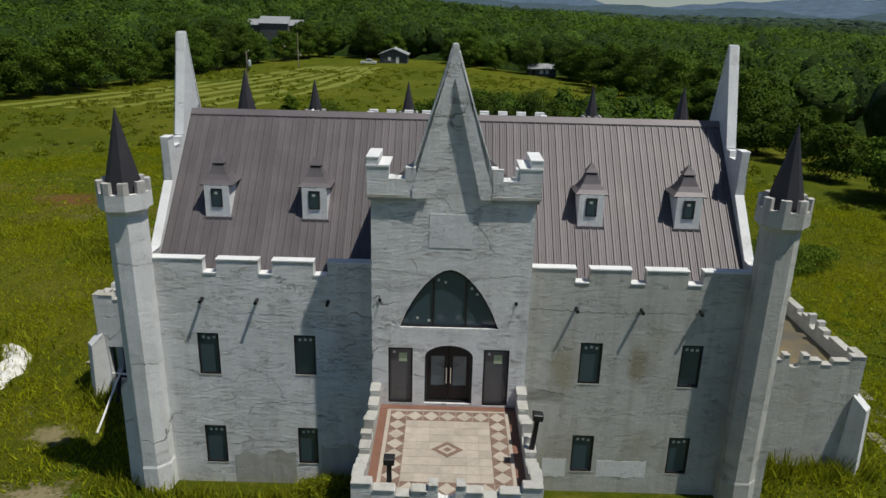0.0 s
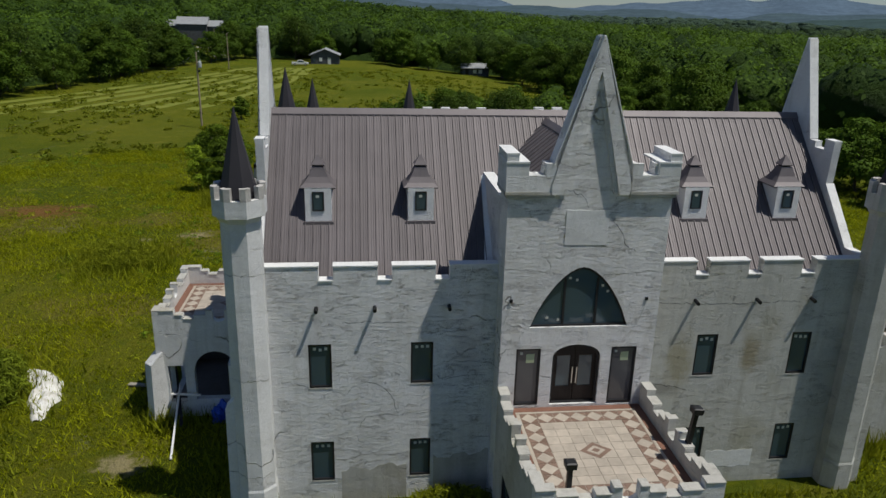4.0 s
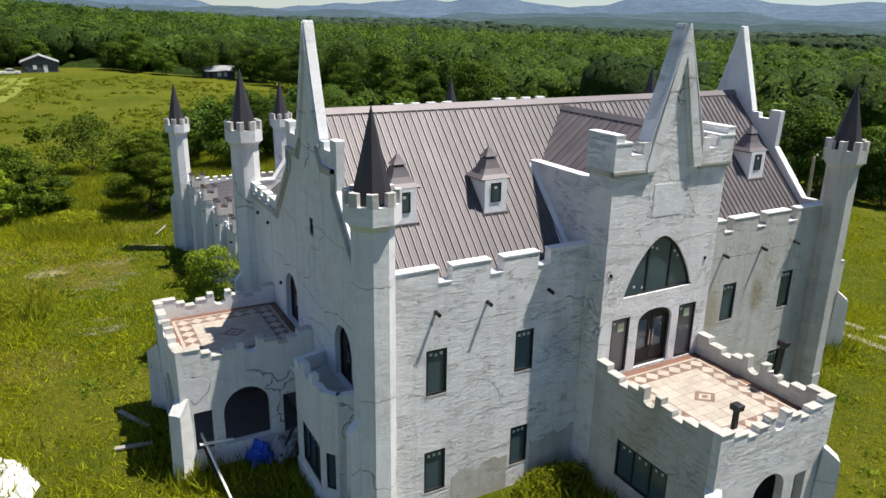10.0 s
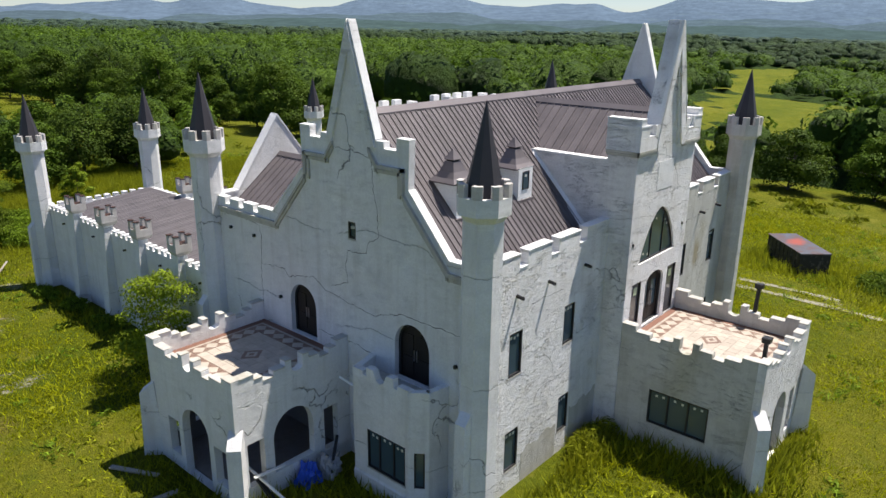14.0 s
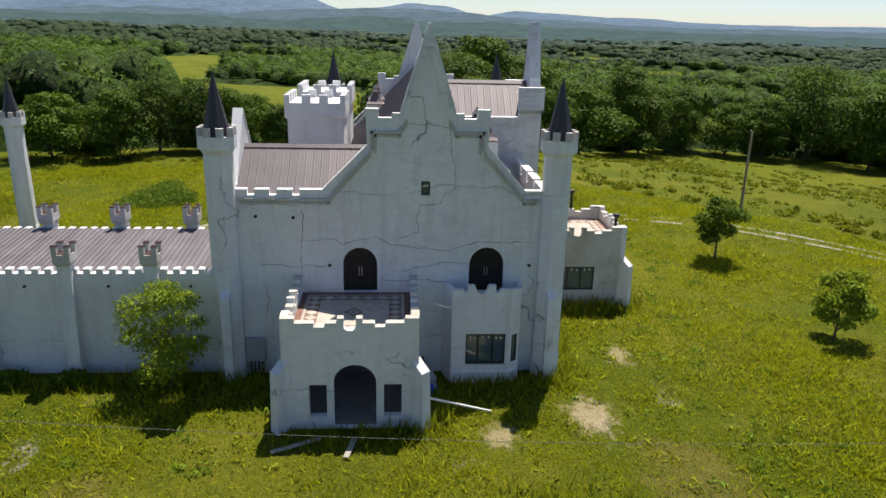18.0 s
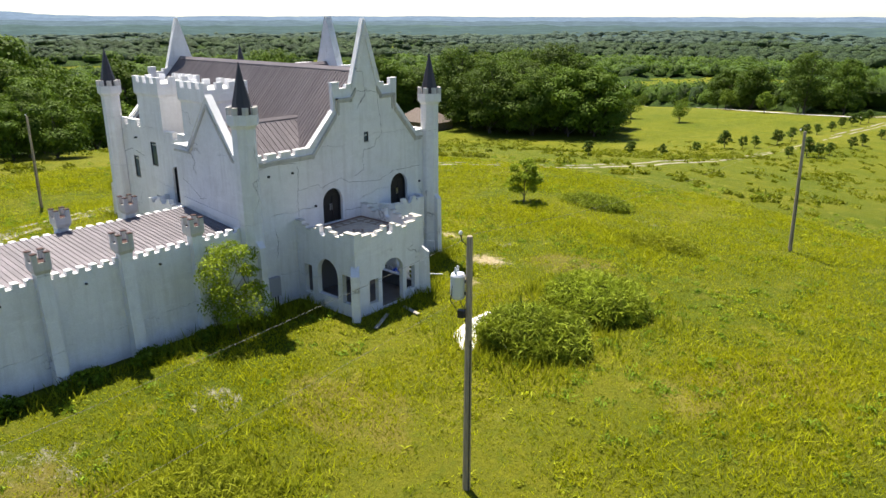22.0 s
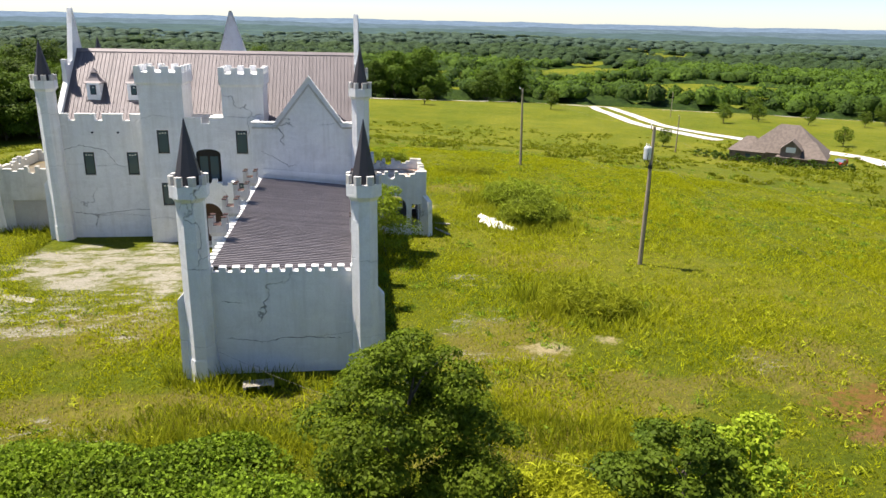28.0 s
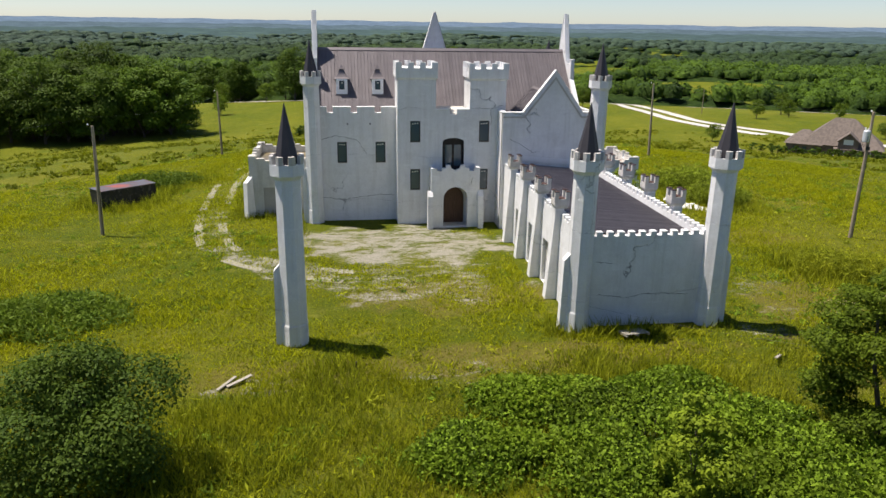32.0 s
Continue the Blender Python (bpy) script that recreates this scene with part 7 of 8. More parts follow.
def weed_clumps(seed, count, label, material, salt, reach=(0, 66), size=(0.25, 0.8)):
    """Low leafy clumps scattered over the meadow."""
    rng = np.random.default_rng(seed)
    P, N = [], []
    for i in range(count):
        r, a = math.sqrt(rng.uniform(reach[0] ** 2, reach[1] ** 2)), rng.uniform(0, math.tau)
        x, y = -10 + r * math.cos(a), 18 + r * math.sin(a)
        if any(x0 - 0.3 < x < x1 + 0.3 and y0 - 0.3 < y < y1 + 0.3 for x0, x1, y0, y1 in FOOT) or noise.noise(Vector((x * 0.07, y * 0.07, salt))) < rng.uniform(-0.2, 0.4):
            continue
        if blot(x, y, 4.5, 21, 10.5, 7) > 0.2:
            continue
        if r > 66 and not inside(x, y, CLEARING):
            continue
        s = rng.uniform(*size)
        k = int(26 * s + 8) if r < 66 else 16
        d = unit(rng.normal(size=(k, 3)))
        d[:, 2] = np.abs(d[:, 2])
        P.append(np.array((x, y, land(x, y))) + d * np.array((s, s, s * 0.55)) * rng.uniform(0.4, 1.0, (k, 1)))
        N.append(unit(d + rng.normal(size=(k, 3)) * 0.5))
    v, f = leaves(rng, np.concatenate(P), np.concatenate(N), 0.36 if size[1] < 1 else 0.8, 0.08 if size[1] < 1 else 0.26, 0.3)
    return tagged(new("weed_clump_field", mesh_of("weed_clump_field", v, f, material)), label, "weeds", kind="stuff")


weed_clumps(8, 4200, "small clumps of leafy weeds in the meadow", GRASS_TALL, 12.0)
weed_clumps(9, 3600, "dark green clumps of rank weeds in the meadow", LEAF_MID, 31.0)
weed_clumps(10, 15000, "tussocks of rank grass over the open field", GRASS_FAR, 47.0, (60, 190), (0.4, 1.5))
weed_clumps(11, 6000, "dark green tussocks over the open field", GRASS_FAR, 63.0, (60, 190), (0.4, 1.2))


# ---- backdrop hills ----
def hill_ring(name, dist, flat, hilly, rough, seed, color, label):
    """A far ridge all round: high from the north to the east, level to the south and west; color holds its painted
    haze.
    """
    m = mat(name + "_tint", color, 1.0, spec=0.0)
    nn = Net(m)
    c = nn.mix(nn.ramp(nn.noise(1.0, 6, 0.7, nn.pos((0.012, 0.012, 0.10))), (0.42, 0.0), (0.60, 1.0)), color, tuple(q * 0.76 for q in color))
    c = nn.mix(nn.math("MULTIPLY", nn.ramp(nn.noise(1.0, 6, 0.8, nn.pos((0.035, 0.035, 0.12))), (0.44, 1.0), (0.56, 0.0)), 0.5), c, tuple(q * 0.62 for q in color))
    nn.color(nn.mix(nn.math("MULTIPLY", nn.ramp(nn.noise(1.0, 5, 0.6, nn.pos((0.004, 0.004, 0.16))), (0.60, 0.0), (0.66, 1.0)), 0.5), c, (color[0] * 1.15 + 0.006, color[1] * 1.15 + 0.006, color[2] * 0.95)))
    v, f = [], []
    N = 720
    for k in range(N):
        a = math.tau * k / N
        c, s = math.cos(a), math.sin(a)
        head = math.degrees(math.atan2(c, s))
        up = smooth(-75, -30, head) * (1 - smooth(84, 116, head))
        e = Vector((c * 3.1, s * 3.1, seed))
        swell = 0.66 + 0.5 * noise.noise(e * 1.4) + 0.42 * noise.noise(e * 3.3) + 0.2 * noise.noise(e * 7.1)
        h = flat + (hilly - flat) * up * max(0.15, swell) + rough * (1.6 * noise.noise(e * 5) + noise.noise(e * 14)) + 2.2 * noise.noise(e * 70)
        v += [(c * dist * 0.80, s * dist * 0.80, min(-48, h - 12)), (c * dist * 0.91, s * dist * 0.91, h * 0.5 - 24), (c * dist, s * dist, h), (c * dist * 1.05, s * dist * 1.05, -48)]
    for k in range(N):
        j = (k + 1) % N
        for q in (0, 1, 2):
            f.append((4 * k + q, 4 * j + q, 4 * j + q + 1, 4 * k + q + 1))
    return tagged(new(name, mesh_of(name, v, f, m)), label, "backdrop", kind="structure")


# each ridge bluer than the nearer one, haze painted into its colour
hill_ring("backdrop_mid_hills", 2900, -12, 26, 4.0, 4.0, (0.060, 0.096, 0.096), "wooded ridge in the far distance, tinted with haze")
hill_ring("backdrop_low_plain", 3700, 2, 66, 3.0, 6.0, (0.082, 0.122, 0.146), "wooded plain in the far distance, tinted with haze")
hill_ring("backdrop_far_hills", 4600, 24, 190, 3.0, 9.0, (0.118, 0.170, 0.230), "hills on the horizon, tinted blue as haze")


# ---- poles and lines ----
def tube(bm, pts, r, seg=6):
    rings = []
    for i, p in enumerate(pts):
        d = (Vector(pts[min(i + 1, len(pts) - 1)]) - Vector(pts[max(i - 1, 0)])).normalized()
        s = d.orthogonal().normalized()
        t = d.cross(s)
        rings.append([tuple(Vector(p) + s * r * math.cos(k * math.tau / seg) + t * r * math.sin(k * math.tau / seg)) for k in range(seg)])
    loft(bm, *rings)


CAN = mat("pale_grey_can", (0.62, 0.64, 0.66), 0.35, 0.2)
CERAMIC = mat("white_insulator", (0.75, 0.75, 0.72), 0.3)


def utility_pole(x, y, h, transformer=False, lean=0.0):
    z = land(x, y)
    e = empty("utility_pole", (x, y, z), label="weathered grey wooden utility pole" + (" with a pale transformer can" if transformer else " standing in the meadow"), category="pole", group="utility poles")
    bm = bmesh.new()
    loft(bm, ring(0, 0, -0.5, 0.16, 10), ring(0, 0, h * 0.5, 0.135, 10), ring(0, 0, h - 0.06, 0.11, 10), ring(0, 0, h, 0.095, 10))
    part("shaft", bm, POLEWOOD, e)
    bm = bmesh.new()
    tube(bm, [(0.09, 0, h - 0.35), (0.28, 0, h - 0.2), (0.34, 0, h + 0.05)], 0.025)
    part("bracket", bm, DARKMETAL, e)
    bm = bmesh.new()
    loft(bm, ring(0.34, 0, h + 0.02, 0.05), ring(0.34, 0, h + 0.08, 0.075), ring(0.34, 0, h + 0.16, 0.04))
    part("insulator", bm, CERAMIC, e)
    bm = bmesh.new()
    tube(bm, [(-0.12, 0.12, -0.3), (-0.1, 0.1, h * 0.62)], 0.022)
    part("conduit", bm, DARKMETAL, e)
    if transformer:
        cx = 0.42
        bm = bmesh.new()
        loft(bm, ring(cx, 0, h - 2.35, 0.24, 16, 0), ring(cx, 0, h - 2.28, 0.27, 16, 0), ring(cx, 0, h - 1.5, 0.27, 16, 0), ring(cx, 0, h - 1.42, 0.22, 16, 0), ring(cx, 0, h - 1.38, 0.08, 16, 0))
        t = part("transformer", bm, CAN, e, "pale grey transformer can")
        for k in (-1, 1):
            bm = bmesh.new()
            loft(bm, ring(cx + 0.05, k * 0.12, h - 1.42, 0.035), ring(cx + 0.05, k * 0.12, h - 1.32, 0.05), ring(cx + 0.05, k * 0.12, h - 1.18, 0.025))
            part("bushing", bm, CERAMIC, t)
        bm = bmesh.new()
        box(bm, 0.08, 0.22, -0.05, 0.05, h - 2.2, h - 2.1)
        box(bm, 0.08, 0.22, -0.05, 0.05, h - 1.75, h - 1.65)
        part("hanger", bm, DARKMETAL, t)
        bm = bmesh.new()
        tube(bm, [(cx + 0.1, 0.2, h - 1.6), (cx + 0.2, 0.25, h - 2.4), (0.3, 0.2, h - 2.9), (0.12, 0.12, h - 2.6), (0.1, 0.12, h - 3.2)], 0.02)
        tube(bm, [(cx + 0.1, -0.2, h - 1.6), (cx + 0.12, -0.26, h - 2.3), (0.25, -0.15, h - 2.8), (0.1, -0.12, h - 2.5)], 0.02)
        part("cable_loop", bm, BLACK, e)
        bm = bmesh.new()
        box(bm, 0.1, 0.34, 0.1, 0.3, h - 3.0, h - 2.72)
        part("junction_box", bm, BLACK, e)
    e.rotation_euler = (0, radians(lean), 0)
    return e


P1, P2, P5 = (-32.45, 21.15), (-32.7, -21.0), (-32.8, 92)
p1 = utility_pole(*P1, 10.35, True, 0.4)
p1.rotation_euler = (0, 0, radians(22))
utility_pole(*P2, 9.8, lean=1.5)
utility_pole(29.3, 12.8, 9.2, lean=-2)
utility_pole(26.2, -29.0, 8.7)
utility_pole(*P5, 11.5, True)
utility_pole(-47.7, 203, 10.5)
utility_pole(-58, 238, 11.0)
utility_pole(-97, -114, 10)
utility_pole(-140, -215, 10)


WIREMAT = mat("dull_wire", (0.14, 0.14, 0.13), 0.6, 0.2)


def wire(a, b, sag, name="power_line", r=0.0045):
    n = 16
    pts = [tuple(Vector(a).lerp(Vector(b), i / n) - Vector((0, 0, sag * 4 * (i / n) * (1 - i / n)))) for i in range(n + 1)]
    bm = bmesh.new()
    tube(bm, pts, r, 4)
    return tagged(part(name, bm, WIREMAT), "thin pale overhead power line between poles", "wire", "power lines")


wire((-32.4, 21.1, 10.4), (-32.7, -21.0, 9.8), 1.0)
wire((-32.4, 21.1, 10.3), (-32.8, 92, 11.4), 1.6)
wire((-32.45, 21.3, 8.2), (-32.8, 92, 9.0), 1.8)
wire((-32.8, 92, 11.4), (-47.7, 203, 10.6), 1.6)
wire((29.3, 12.8, 9.1), (26.2, -29.0, land(26.2, -29.0) + 8.6), 0.8)
wire((29.3, 12.8, 9.0), (60, 60, 11), 1.0)
wire((-4.5, 37.0, 1.4), (-18.5, 52.0, 4.2), 0.5)

# ---- loose things round the castle ----
RUSTROOF = mat("rusty_sheet_top", (0.30, 0.29, 0.28), 0.5, 0.5)
n = Net(RUSTROOF)
n.color(n.mix(n.ramp(n.noise(1.2, 5), (0.42, 0.0), (0.6, 1.0)), (0.13, 0.135, 0.15), (0.15, 0.10, 0.09)))
stain(RUSTROOF, (31.2, 0.9, 0.9), (1.3, 0.8, 2.0), (0.42, 0.10, 0.06), 0.9)
BLACKPAINT = mat("black_scuffed_paint", (0.02, 0.02, 0.021), 0.55)
n = Net(BLACKPAINT)
n.color(n.mix(n.ramp(n.noise(3.0, 5), (0.55, 0.0), (0.72, 1.0)), (0.018, 0.018, 0.02), (0.12, 0.11, 0.10)))
ct = empty("storage_container", (30.9, 0.6, land(30.9, 0.6)), label="black steel storage container with rusty grey top in the grass", category="container")
ct.rotation_euler = (0, 0, radians(42))
bm = bmesh.new()
box(bm, -2.75, 2.75, -1.15, 1.15, 0.12, 1.75)
part("body", bm, BLACKPAINT, ct)
bm = bmesh.new()
box(bm, -2.8, 2.8, -1.2, 1.2, 1.75, 1.83)
part("lid", bm, RUSTROOF, ct)
for i in range(9):
    for s in (-1, 1):
        bm = bmesh.new()
        x = -2.6 + i * 0.65
        box(bm, x - 0.05, x + 0.05, s * 1.15 - 0.04, s * 1.15 + 0.04, 0.12, 1.74)
        part("rib", bm, BLACKPAINT, ct)
bm = bmesh.new()
box(bm, -2.7, 2.7, -0.9, -0.6, -0.1, 0.12)
part("skid", bm, DARKMETAL, ct)
bm = bmesh.new()
box(bm, -2.7, 2.7, 0.6, 0.9, -0.1, 0.12)
part("skid", bm, DARKMETAL, ct)

LIME = mat("white_lime", (0.80, 0.79, 0.76), 0.95)
n = Net(LIME)
n.color(n.mix(n.ramp(n.noise(2.2, 5), (0.4, 0.0), (0.62, 1.0)), (0.84, 0.83, 0.80), (0.62, 0.59, 0.52)))
n.bump(n.noise(5, 5), 0.6, 0.08)


def crumple(name, x, y, z, rx, ry, h, seed, material, label, category, rough=0.5, turn=0.0):
    """A soft uneven heap."""
    bm = bmesh.new()
    bmesh.ops.create_icosphere(bm, subdivisions=4, radius=1.0)
    for v in bm.verts:
        k = 1 + rough * (0.6 * noise.noise(v.co * 1.7 + Vector((seed, 0, 0))) + 0.3 * noise.noise(v.co * 4.5 + Vector((0, seed, 0))) + 0.15 * noise.noise(v.co * 11 + Vector((0, 0, seed))))
        v.co = Vector((v.co.x * rx * k, v.co.y * ry * k, max(-0.06, v.co.z * h * k)))
    ob = part(name, bm, material)
    ob.location = (x, y, z)
    ob.rotation_euler = (0, 0, turn)
    return tagged(ob, label, category)


lime = bmesh.new()
arc = smooth_line([(-22.7, 6.6), (-23.0, 8.0), (-23.3, 9.6), (-24.2, 10.8), (-25.1, 11.5)], 0.22)
rows_of = []
for i, p in enumerate(arc):
    d = (arc[min(i + 1, len(arc) - 1)] - arc[max(i - 1, 0)]).normalized()
    side = Vector((-d.y, d.x, 0))
    swell = math.sin(math.pi * (i + 0.6) / (len(arc) + 0.2)) ** 0.5
    line = []
    for k in range(11):
        u = k / 5 - 1
        q = p + side * u * swell * (0.70 + 0.4 * noise.noise(Vector((p.x * 0.9, p.y * 0.9, k * 0.2))))
        up = 0.42 * swell * max(0.0, 1 - u * u) ** 0.6 * (1 + 0.8 * noise.noise(Vector((q.x * 1.7, q.y * 1.7, 2.0)))) + 0.06 * noise.noise(Vector((q.x * 6, q.y * 6, 1.0)))
        line.append(lime.verts.new((q.x, q.y, land(q.x, q.y) + up - 0.03)))
    rows_of.append(line)
for a, b in zip(rows_of, rows_of[1:]):
    for k in range(10):
        lime.faces.new((a[k], a[k + 1], b[k + 1], b[k]))
tagged(part("lime_heap", lime, LIME), "low crescent heap of white lime beside the weed heap", "pile")
BLUE = mat("blue_tarp_plastic", (0.03, 0.10, 0.55), 0.4)
GREYP = mat("grey_plastic_sheet", (0.33, 0.33, 0.34), 0.45)
crumple("blue_tarp", -14.2, 6.2, 0.0, 0.45, 0.4, 0.8, 7.0, BLUE, "crumpled bright blue plastic tarp by the porch arch", "tarp", 1.0)
crumple("grey_tarp", -13.25, 6.05, 0.0, 0.55, 0.42, 0.9, 9.0, GREYP, "crumpled grey plastic sheeting by the porch arch", "tarp", 1.1)


def board(name, a, b, w, t, material, label, category="lumber"):
    a, b = Vector(a), Vector(b)
    bm = bmesh.new()
    ln = (b - a).length
    box(bm, 0, ln, -w / 2, w / 2, -t / 2, t / 2)
    bmesh.ops.bevel(bm, geom=bm.edges[:], offset=min(w, t) * 0.15, segments=1, affect="EDGES")
    ob = part(name, bm, material)
    ob.matrix_world = Matrix.Translation(a) @ (b - a).to_track_quat("X", "Z").to_matrix().to_4x4()
    return tagged(ob, label, category)


WHITEPIPE = mat("white_pvc", (0.78, 0.78, 0.76), 0.4)
board("white_pipe", (-16.3, 7.2, 1.35), (-15.85, 3.1, 0.06), 0.09, 0.09, WHITEPIPE, "long white pipe leaning from the porch window to the ground", "pipe")
board("plank", (-16.5, 6.45, 1.3), (-15.2, 6.3, 1.28), 0.16, 0.05, WHITEPIPE, "pale board lying across the porch window opening")
board("beam", (-16.3, 6.7, 1.2), (-16.0, 5.6, 0.05), 0.2, 0.1, DARKMETAL, "dark beam leaning out of the porch window")
board("beam", (-12.6, 6.3, 1.35), (-13.5, 5.7, 0.25), 0.12, 0.08, DARKMETAL, "dark beam leaning against the porch wall")
board("plank", (-19.0, 12.9, 0.1), (-18.0, 10.9, 0.1), 0.22, 0.08, PLANKWOOD, "grey weathered plank lying in the grass")
board("plank", (-19.5, 9.7, 0.1), (-18.0, 9.4, 0.12), 0.25, 0.09, PLANKWOOD, "grey weathered plank lying in the grass")
board("plank", (-13.6, 41.5, 0.1), (-12.6, 42.6, 0.5), 0.15, 0.05, PLANKWOOD, "grey broken board lying in the weeds")
board("plank", (14.8, 42.0, 0.1), (13.7, 41.4, 0.35), 0.2, 0.06, PLANKWOOD, "grey broken board lying in the weeds")
board("plank", (15.2, 42.3, 0.1), (14.5, 41.2, 0.2), 0.16, 0.06, PLANKWOOD, "grey broken board lying in the weeds")
board("marker_post", (8.7, 40.9, -0.2), (8.7, 40.9, 0.55), 0.1, 0.1, BLACK, "short black post stuck in the grass", "post")
gr = empty("wooden_pallet", (-6.6, 38.6, 0.3), label="grey wooden pallet lying by the garage wall", category="pallet")
gr.rotation_euler = (radians(9), 0, radians(8))
for i in range(6):
    bm = bmesh.new()
    box(bm, -0.72, 0.72, -0.45 + i * 0.17, -0.34 + i * 0.17, 0.13, 0.16)
    part("slat", bm, PLANKWOOD, gr)
for x in (-0.65, 0, 0.65):
    bm = bmesh.new()
    box(bm, x - 0.05, x + 0.05, -0.45, 0.51, 0.02, 0.13)
    part("runner", bm, PLANKWOOD, gr)
mb = empty("meter_box", (-11.62, 14.75, 0.55), label="grey electric cabinet on the west wall", category="cabinet")
bm = bmesh.new()
box(bm, -0.32, 0.0, -0.48, 0.48, 0.25, 1.5)
bevel(bm, 0.02)
part("body", bm, GREYP, mb)
bm = bmesh.new()
for k in (-0.3, -0.1, 0.1, 0.3):
    tube(bm, [(-0.16, k, 0.26), (-0.16, k, -0.7)], 0.04)
part("conduit", bm, DARKMETAL, mb)
bm = bmesh.new()
loft(bm, ring(0, 0, 0, 0.05, 8), ring(0, 0, 0.85, 0.05, 8))
bm.transform(pose(-12.7, 4.9, 4.05, -72, 0, 12))
vp = tagged(part("vent_pipe", bm, WHITEPIPE), "white plastic pipe stub sticking out of the bay wall", "pipe")


# ---- houses in the fields ----
def brickish(name, base):
    m = mat(name, base, 0.85)
    nn = Net(m)
    nn.color(nn.mix(nn.ramp(nn.noise(1.5, 4), (0.4, 0.0), (0.6, 1.0)), base, tuple(c * 0.75 for c in base)))
    return m


SHINGLE = brickish("brown_shingles", (0.155, 0.125, 0.105))
GREYROOF = brickish("grey_metal_roof", (0.36, 0.37, 0.38))
BRICK = brickish("brown_brick", (0.19, 0.145, 0.12))
SIDING = brickish("dark_grey_siding", (0.10, 0.105, 0.115))
TRIM = mat("white_trim", (0.75, 0.75, 0.73), 0.6)


def gable_house(parent, cx, cy, lx, ly, wall, roof, walls, roofs, z0=0.0, ridge_along="x", over=0.5):
    """Walls under a gabled roof, as two parts."""
    bm = bmesh.new()
    a, b = lx / 2, ly / 2
    if ridge_along == "x":
        loft(bm, [(cx - a, cy - b, z0 - 0.6), (cx - a, cy + b, z0 - 0.6), (cx - a, cy + b, z0 + wall), (cx - a, cy, z0 + wall + roof), (cx - a, cy - b, z0 + wall)],
             [(cx + a, cy - b, z0 - 0.6), (cx + a, cy + b, z0 - 0.6), (cx + a, cy + b, z0 + wall), (cx + a, cy, z0 + wall + roof), (cx + a, cy - b, z0 + wall)])
    else:
        loft(bm, [(cx - a, cy - b, z0 - 0.6), (cx + a, cy - b, z0 - 0.6), (cx + a, cy - b, z0 + wall), (cx, cy - b, z0 + wall + roof), (cx - a, cy - b, z0 + wall)],
             [(cx - a, cy + b, z0 - 0.6), (cx + a, cy + b, z0 - 0.6), (cx + a, cy + b, z0 + wall), (cx, cy + b, z0 + wall + roof), (cx - a, cy + b, z0 + wall)])
    part("wall", bm, walls, parent)
    k = roof / ((b if ridge_along == "x" else a))
    for s in (-1, 1):
        bm = bmesh.new()
        zt = z0 + wall + roof + 0.12
        if ridge_along == "x":
            q = [(cx - a - over, cy, zt), (cx + a + over, cy, zt), (cx + a + over, cy + s * (b + over), zt - k * (b + over)), (cx - a - over, cy + s * (b + over), zt - k * (b + over))]
        else:
            q = [(cx, cy - b - over, zt), (cx, cy + b + over, zt), (cx + s * (a + over), cy + b + over, zt - k * (a + over)), (cx + s * (a + over), cy - b - over, zt - k * (a + over))]
        loft(bm, q, [(x, y, z + 0.14) for x, y, z in q])
        part("roof", bm, roofs, parent)


def flat_panel(parent, name, x0, x1, y0, y1, z0, z1, m):
    bm = bmesh.new()
    box(bm, x0, x1, y0, y1, z0, z1)
    return part(name, bm, m, parent)


# grey cabin and white pickup to the north
cb = empty("cabin", (-20.5, 236, land(-20.5, 236)), label="dark grey gabled cabin with pale roof edge at the woods", category="house")
gable_house(cb, 0, 0, 9.5, 10, 2.9, 1.9, SIDING, GREYROOF, ridge_along="y")
flat_panel(cb, "door", 0.9, 2.0, -5.1, -4.98, 0, 2.2, TRIM)
flat_panel(cb, "window", -1.9, -0.9, -5.1, -4.98, 0.9, 2.1, TRIM)
flat_panel(cb, "window", -4.0, -3.2, -5.1, -4.98, 0.9, 2.1, GLASS)
flat_panel(cb, "porch_post", 4.9, 5.05, -4.6, -4.45, 0, 2.6, SIDING)
sh = empty("shed", (30.5, 226, land(30.5, 226)), label="weathered grey shed with a lean-to at the woods", category="shed")
gable_house(sh, 0, 0, 9, 6, 2.4, 1.3, SIDING, GREYROOF, ridge_along="x")
flat_panel(sh, "window", -1.0, 0.2, -3.1, -2.98, 0.7, 1.9, TRIM)
flat_panel(sh, "window", 0.9, 2.1, -3.1, -2.98, 0.7, 1.9, TRIM)
flat_panel(sh, "door", -3.6, -2.5, -3.1, -2.98, 0, 2.0, VOID)
bh = empty("farmhouse", (-89, 350, land(-89, 350) + 1.5), label="large grey-roofed house half hidden in trees", category="house")
gable_house(bh, 0, 0, 14, 10, 8.5, 3.0, SIDING, GREYROOF, ridge_along="x")
gable_house(bh, -10, 1, 7, 8, 7.6, 2.4, SIDING, GREYROOF, ridge_along="x")
gable_house(bh, 10, 1, 7, 8, 7.6, 2.4, SIDING, GREYROOF, ridge_along="x")

WHITECAR = mat("white_car_paint", (0.8, 0.8, 0.8), 0.25)
REDCAR = mat("red_car_paint", (0.35, 0.02, 0.02), 0.25)
TYRE = mat("black_tyre", (0.02, 0.02, 0.02), 0.8)


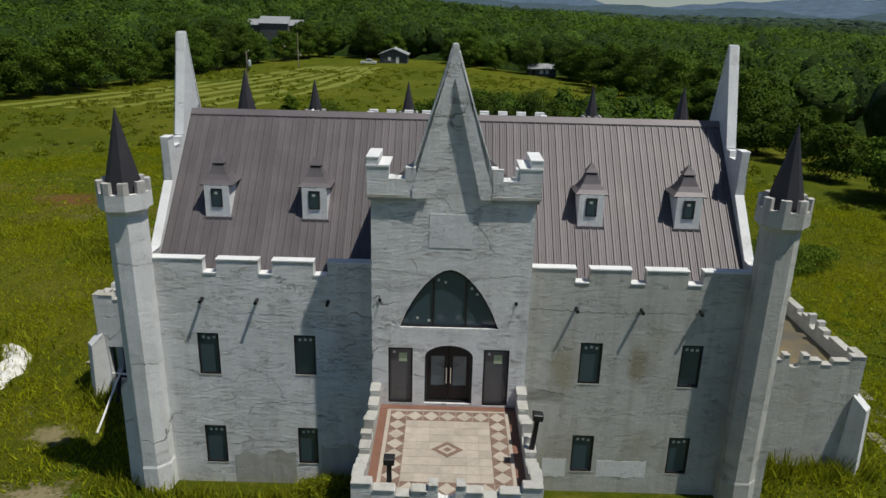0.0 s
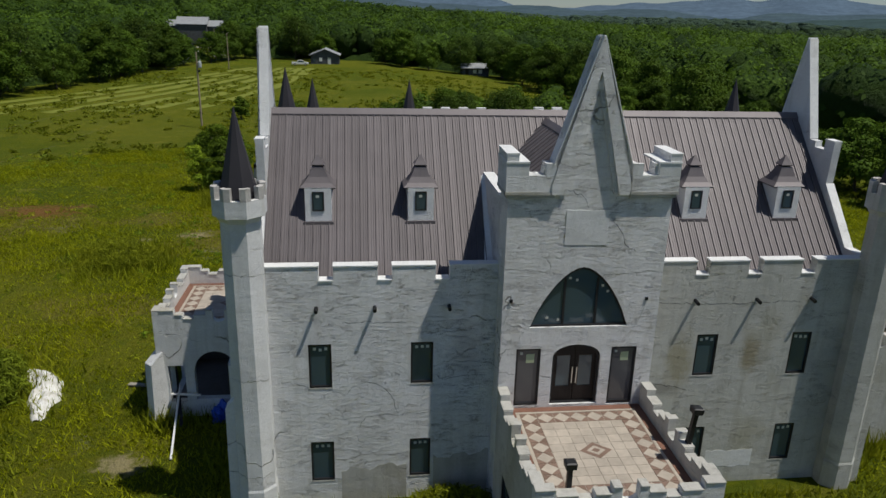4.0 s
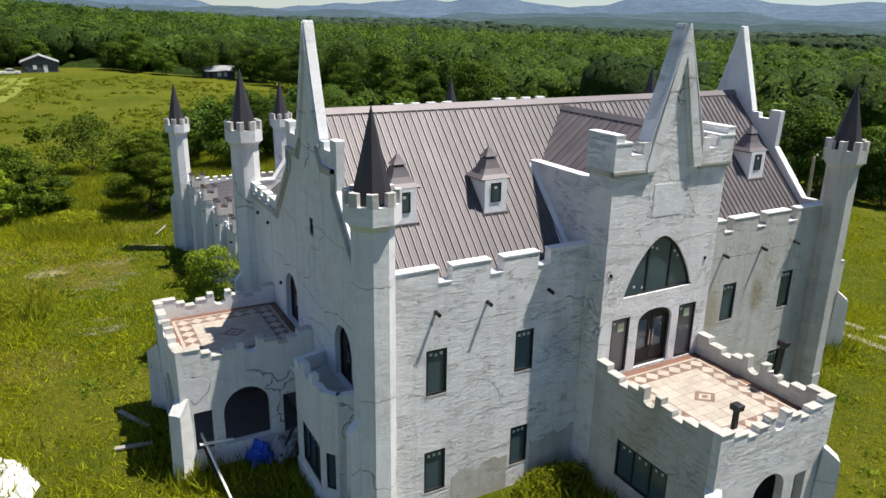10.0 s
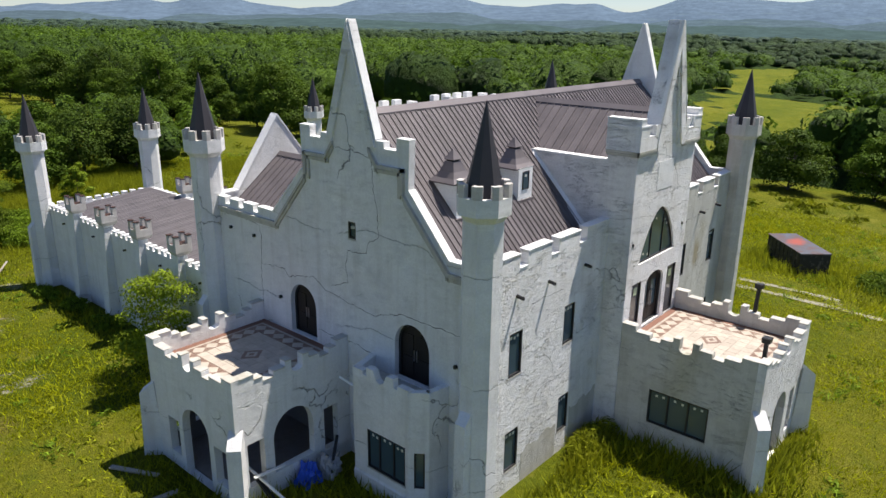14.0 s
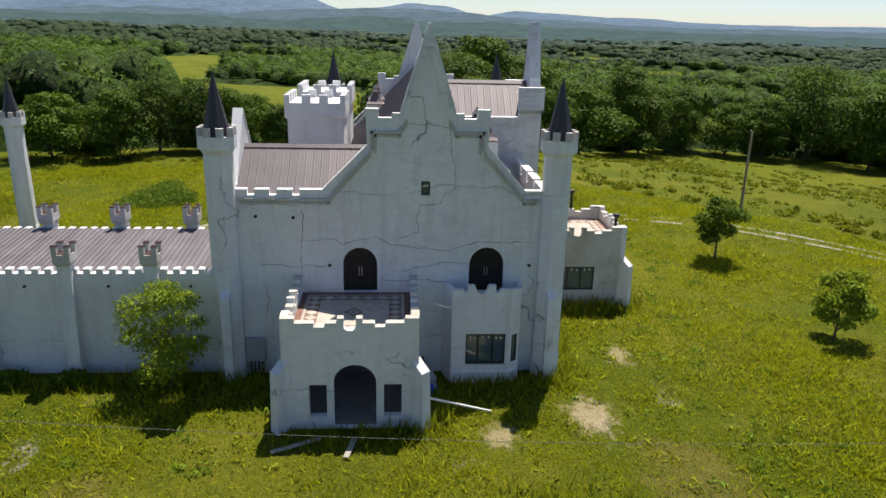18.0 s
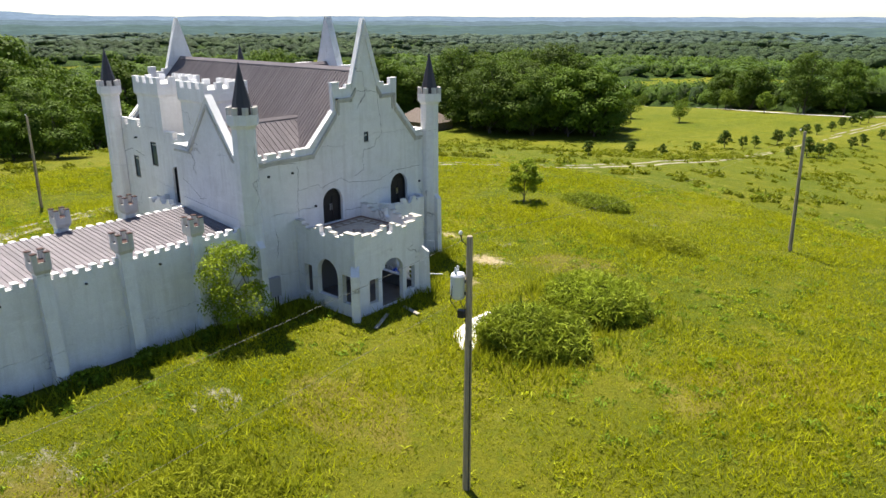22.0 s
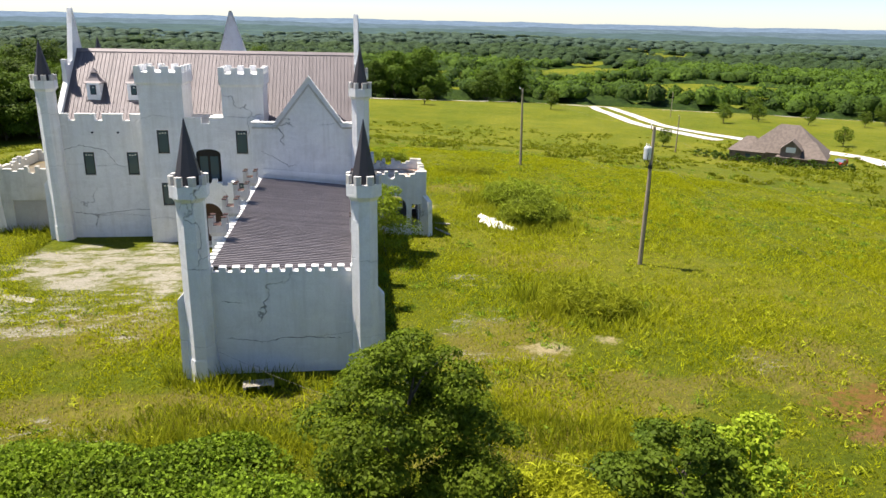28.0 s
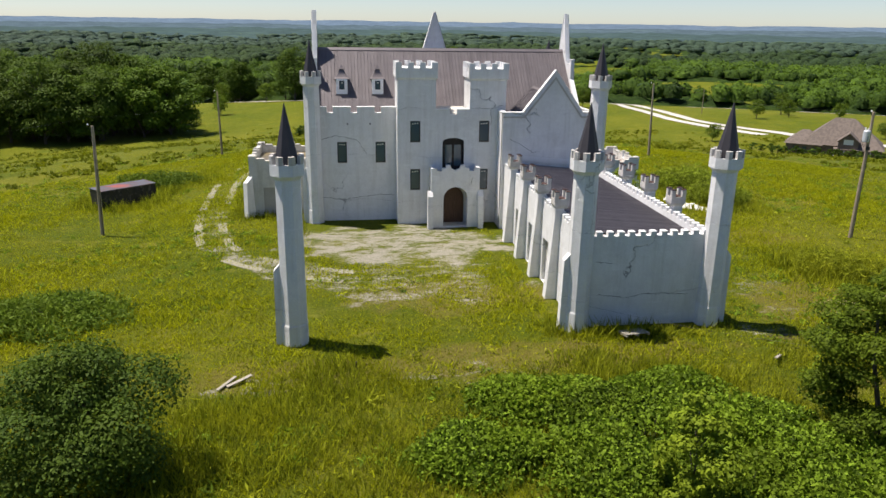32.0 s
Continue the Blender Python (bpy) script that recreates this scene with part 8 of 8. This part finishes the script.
def pickup(name, x, y, turn, paint, label, bed=True):
    e = empty(name, (x, y, land(x, y)), label=label, category="car")
    e.rotation_euler = (0, 0, turn)
    prof = [(-2.75, 0.45), (2.75, 0.45), (2.75, 1.05), (1.5, 1.12), (0.85, 1.75), (-0.75, 1.78), (-0.95, 1.1), (-2.75, 1.1)] if bed else [(-2.3, 0.4), (2.3, 0.4), (2.3, 0.95), (1.3, 1.05), (0.6, 1.6), (-1.8, 1.62), (-2.3, 1.05)]
    bm = bmesh.new()
    plate(bm, prof, [], -0.92, 0.92, SOUTH)
    bevel(bm, 0.06, 2)
    part("body", bm, paint, e)
    bm = bmesh.new()
    plate(bm, [(1.3, 1.15), (0.78, 1.66), (-0.68, 1.68), (-0.8, 1.15)], [], -0.935, 0.935, SOUTH)
    part("side_glass", bm, GLASS, e)
    for wx in (-1.75, 1.75) if bed else (-1.45, 1.45):
        for s in (-1, 1):
            bm = bmesh.new()
            loft(bm, [(wx + 0.38 * math.cos(k * 0.5236), s * 0.72, 0.38 + 0.38 * math.sin(k * 0.5236)) for k in range(12)], [(wx + 0.38 * math.cos(k * 0.5236), s * 0.95, 0.38 + 0.38 * math.sin(k * 0.5236)) for k in range(12)])
            w = part("wheel", bm, TYRE, e)
            bm = bmesh.new()
            loft(bm, [(wx + 0.2 * math.cos(k * 0.5236), s * 0.94, 0.38 + 0.2 * math.sin(k * 0.5236)) for k in range(12)], [(wx + 0.2 * math.cos(k * 0.5236), s * 0.965, 0.38 + 0.2 * math.sin(k * 0.5236)) for k in range(12)])
            part("rim", bm, CAN, w)
    return e


pickup("pickup_truck", -28.3, 224, 0.1, WHITECAR, "white pickup truck parked beside the cabin")

# brick house to the south-west with a clipped hedge
hx, hy = -117, -95
bh2 = empty("brick_house", (hx, hy, land(hx, hy)), label="brown brick house with a large hipped shingle roof", category="house")
bh2.rotation_euler = (0, 0, radians(-38))
bh2.scale = (0.88, 0.88, 0.88)


def hip(parent, cx, cy, lx, ly, z0, wall, rise, inset):
    bm = bmesh.new()
    box(bm, cx - lx / 2, cx + lx / 2, cy - ly / 2, cy + ly / 2, z0 - 0.8, z0 + wall)
    part("wall", bm, BRICK, parent)
    o = 0.6
    bm = bmesh.new()
    q = [(cx - lx / 2 - o, cy - ly / 2 - o, z0 + wall), (cx + lx / 2 + o, cy - ly / 2 - o, z0 + wall), (cx + lx / 2 + o, cy + ly / 2 + o, z0 + wall), (cx - lx / 2 - o, cy + ly / 2 + o, z0 + wall)]
    t = [(cx - lx / 2 + inset, cy - 0.15, z0 + wall + rise), (cx + lx / 2 - inset, cy - 0.15, z0 + wall + rise), (cx + lx / 2 - inset, cy + 0.15, z0 + wall + rise), (cx - lx / 2 + inset, cy + 0.15, z0 + wall + rise)]
    loft(bm, q, t)
    part("roof", bm, SHINGLE, parent)


hip(bh2, 0, 0, 20, 13, 0, 3.2, 7.2, 7.5)
hip(bh2, 9.5, 2, 9, 10, 0, 3.0, 3.6, 3.5)
hip(bh2, -6.5, 5, 8, 9, 0, 3.0, 3.8, 3.2)
gable_house(bh2, -2, 8, 5, 5, 5.0, 2.2, BRICK, SHINGLE, ridge_along="y", over=0.4)
flat_panel(bh2, "porch_roof", -8, 1.5, 7.5, 11.2, 2.7, 2.95, SHINGLE)
for x in (-7.7, -4.5, -1.3, 1.2):
    flat_panel(bh2, "porch_post", x - 0.1, x + 0.1, 10.8, 11.0, -0.5, 2.7, TRIM)
flat_panel(bh2, "window", -3.2, -0.8, 10.5, 10.56, 4.2, 5.6, TRIM)
for x in (6.5, 9, 11.5):
    flat_panel(bh2, "window", x - 0.6, x + 0.6, 7.0, 7.06, 0.9, 2.3, GLASS)
pickup("red_car", -124, -84, 0.6, REDCAR, "red car parked by the brick house", False)
hedge = make_tree("hedge_shrub", 90, 2.2, 1.1, 0.1, 0.06, LEAF_DARK, 260, 0.4, 6, label="clipped dark evergreen shrub in a hedge row", category="shrub", group="hedge shrubs")
HX = [(-99 - 1.35 * i, -105 + 1.95 * i) for i in range(3)] + [(-100 + (-12) * t / 20, -98 + 34 * t / 20) for t in range(21)]
hedge.location = (*HX[0], land(*HX[0]))
for i, (x, y) in enumerate(HX[1:]):
    put(hedge, x, y, i * 1.3, 0.9 + 0.25 * math.sin(i * 2.3))
eh = empty("tile_roof_house", (127, -154, land(127, -154)), label="low house with a brown hipped roof among trees", category="house")
hip(eh, 0, 0, 18, 11, 0, 3.0, 4.2, 5.5)

for x in (-9.5, -1.5):
    e = empty("gate_post", (x, -263, land(x, -263)), label="pale brick gate post at the end of the lane", category="gate post", group="gate posts")
    bm = bmesh.new()
    box(bm, -0.6, 0.6, -0.6, 0.6, -0.3, 2.0)
    part("pier", bm, PLANKWOOD, e)
    bm = bmesh.new()
    loft(bm, ring(0, 0, 2.0, 1.0, 4, 0.785), ring(0, 0, 2.15, 1.0, 4, 0.785), ring(0, 0, 2.5, 0.3, 4, 0.785))
    part("cap_stone", bm, WHITE, e)
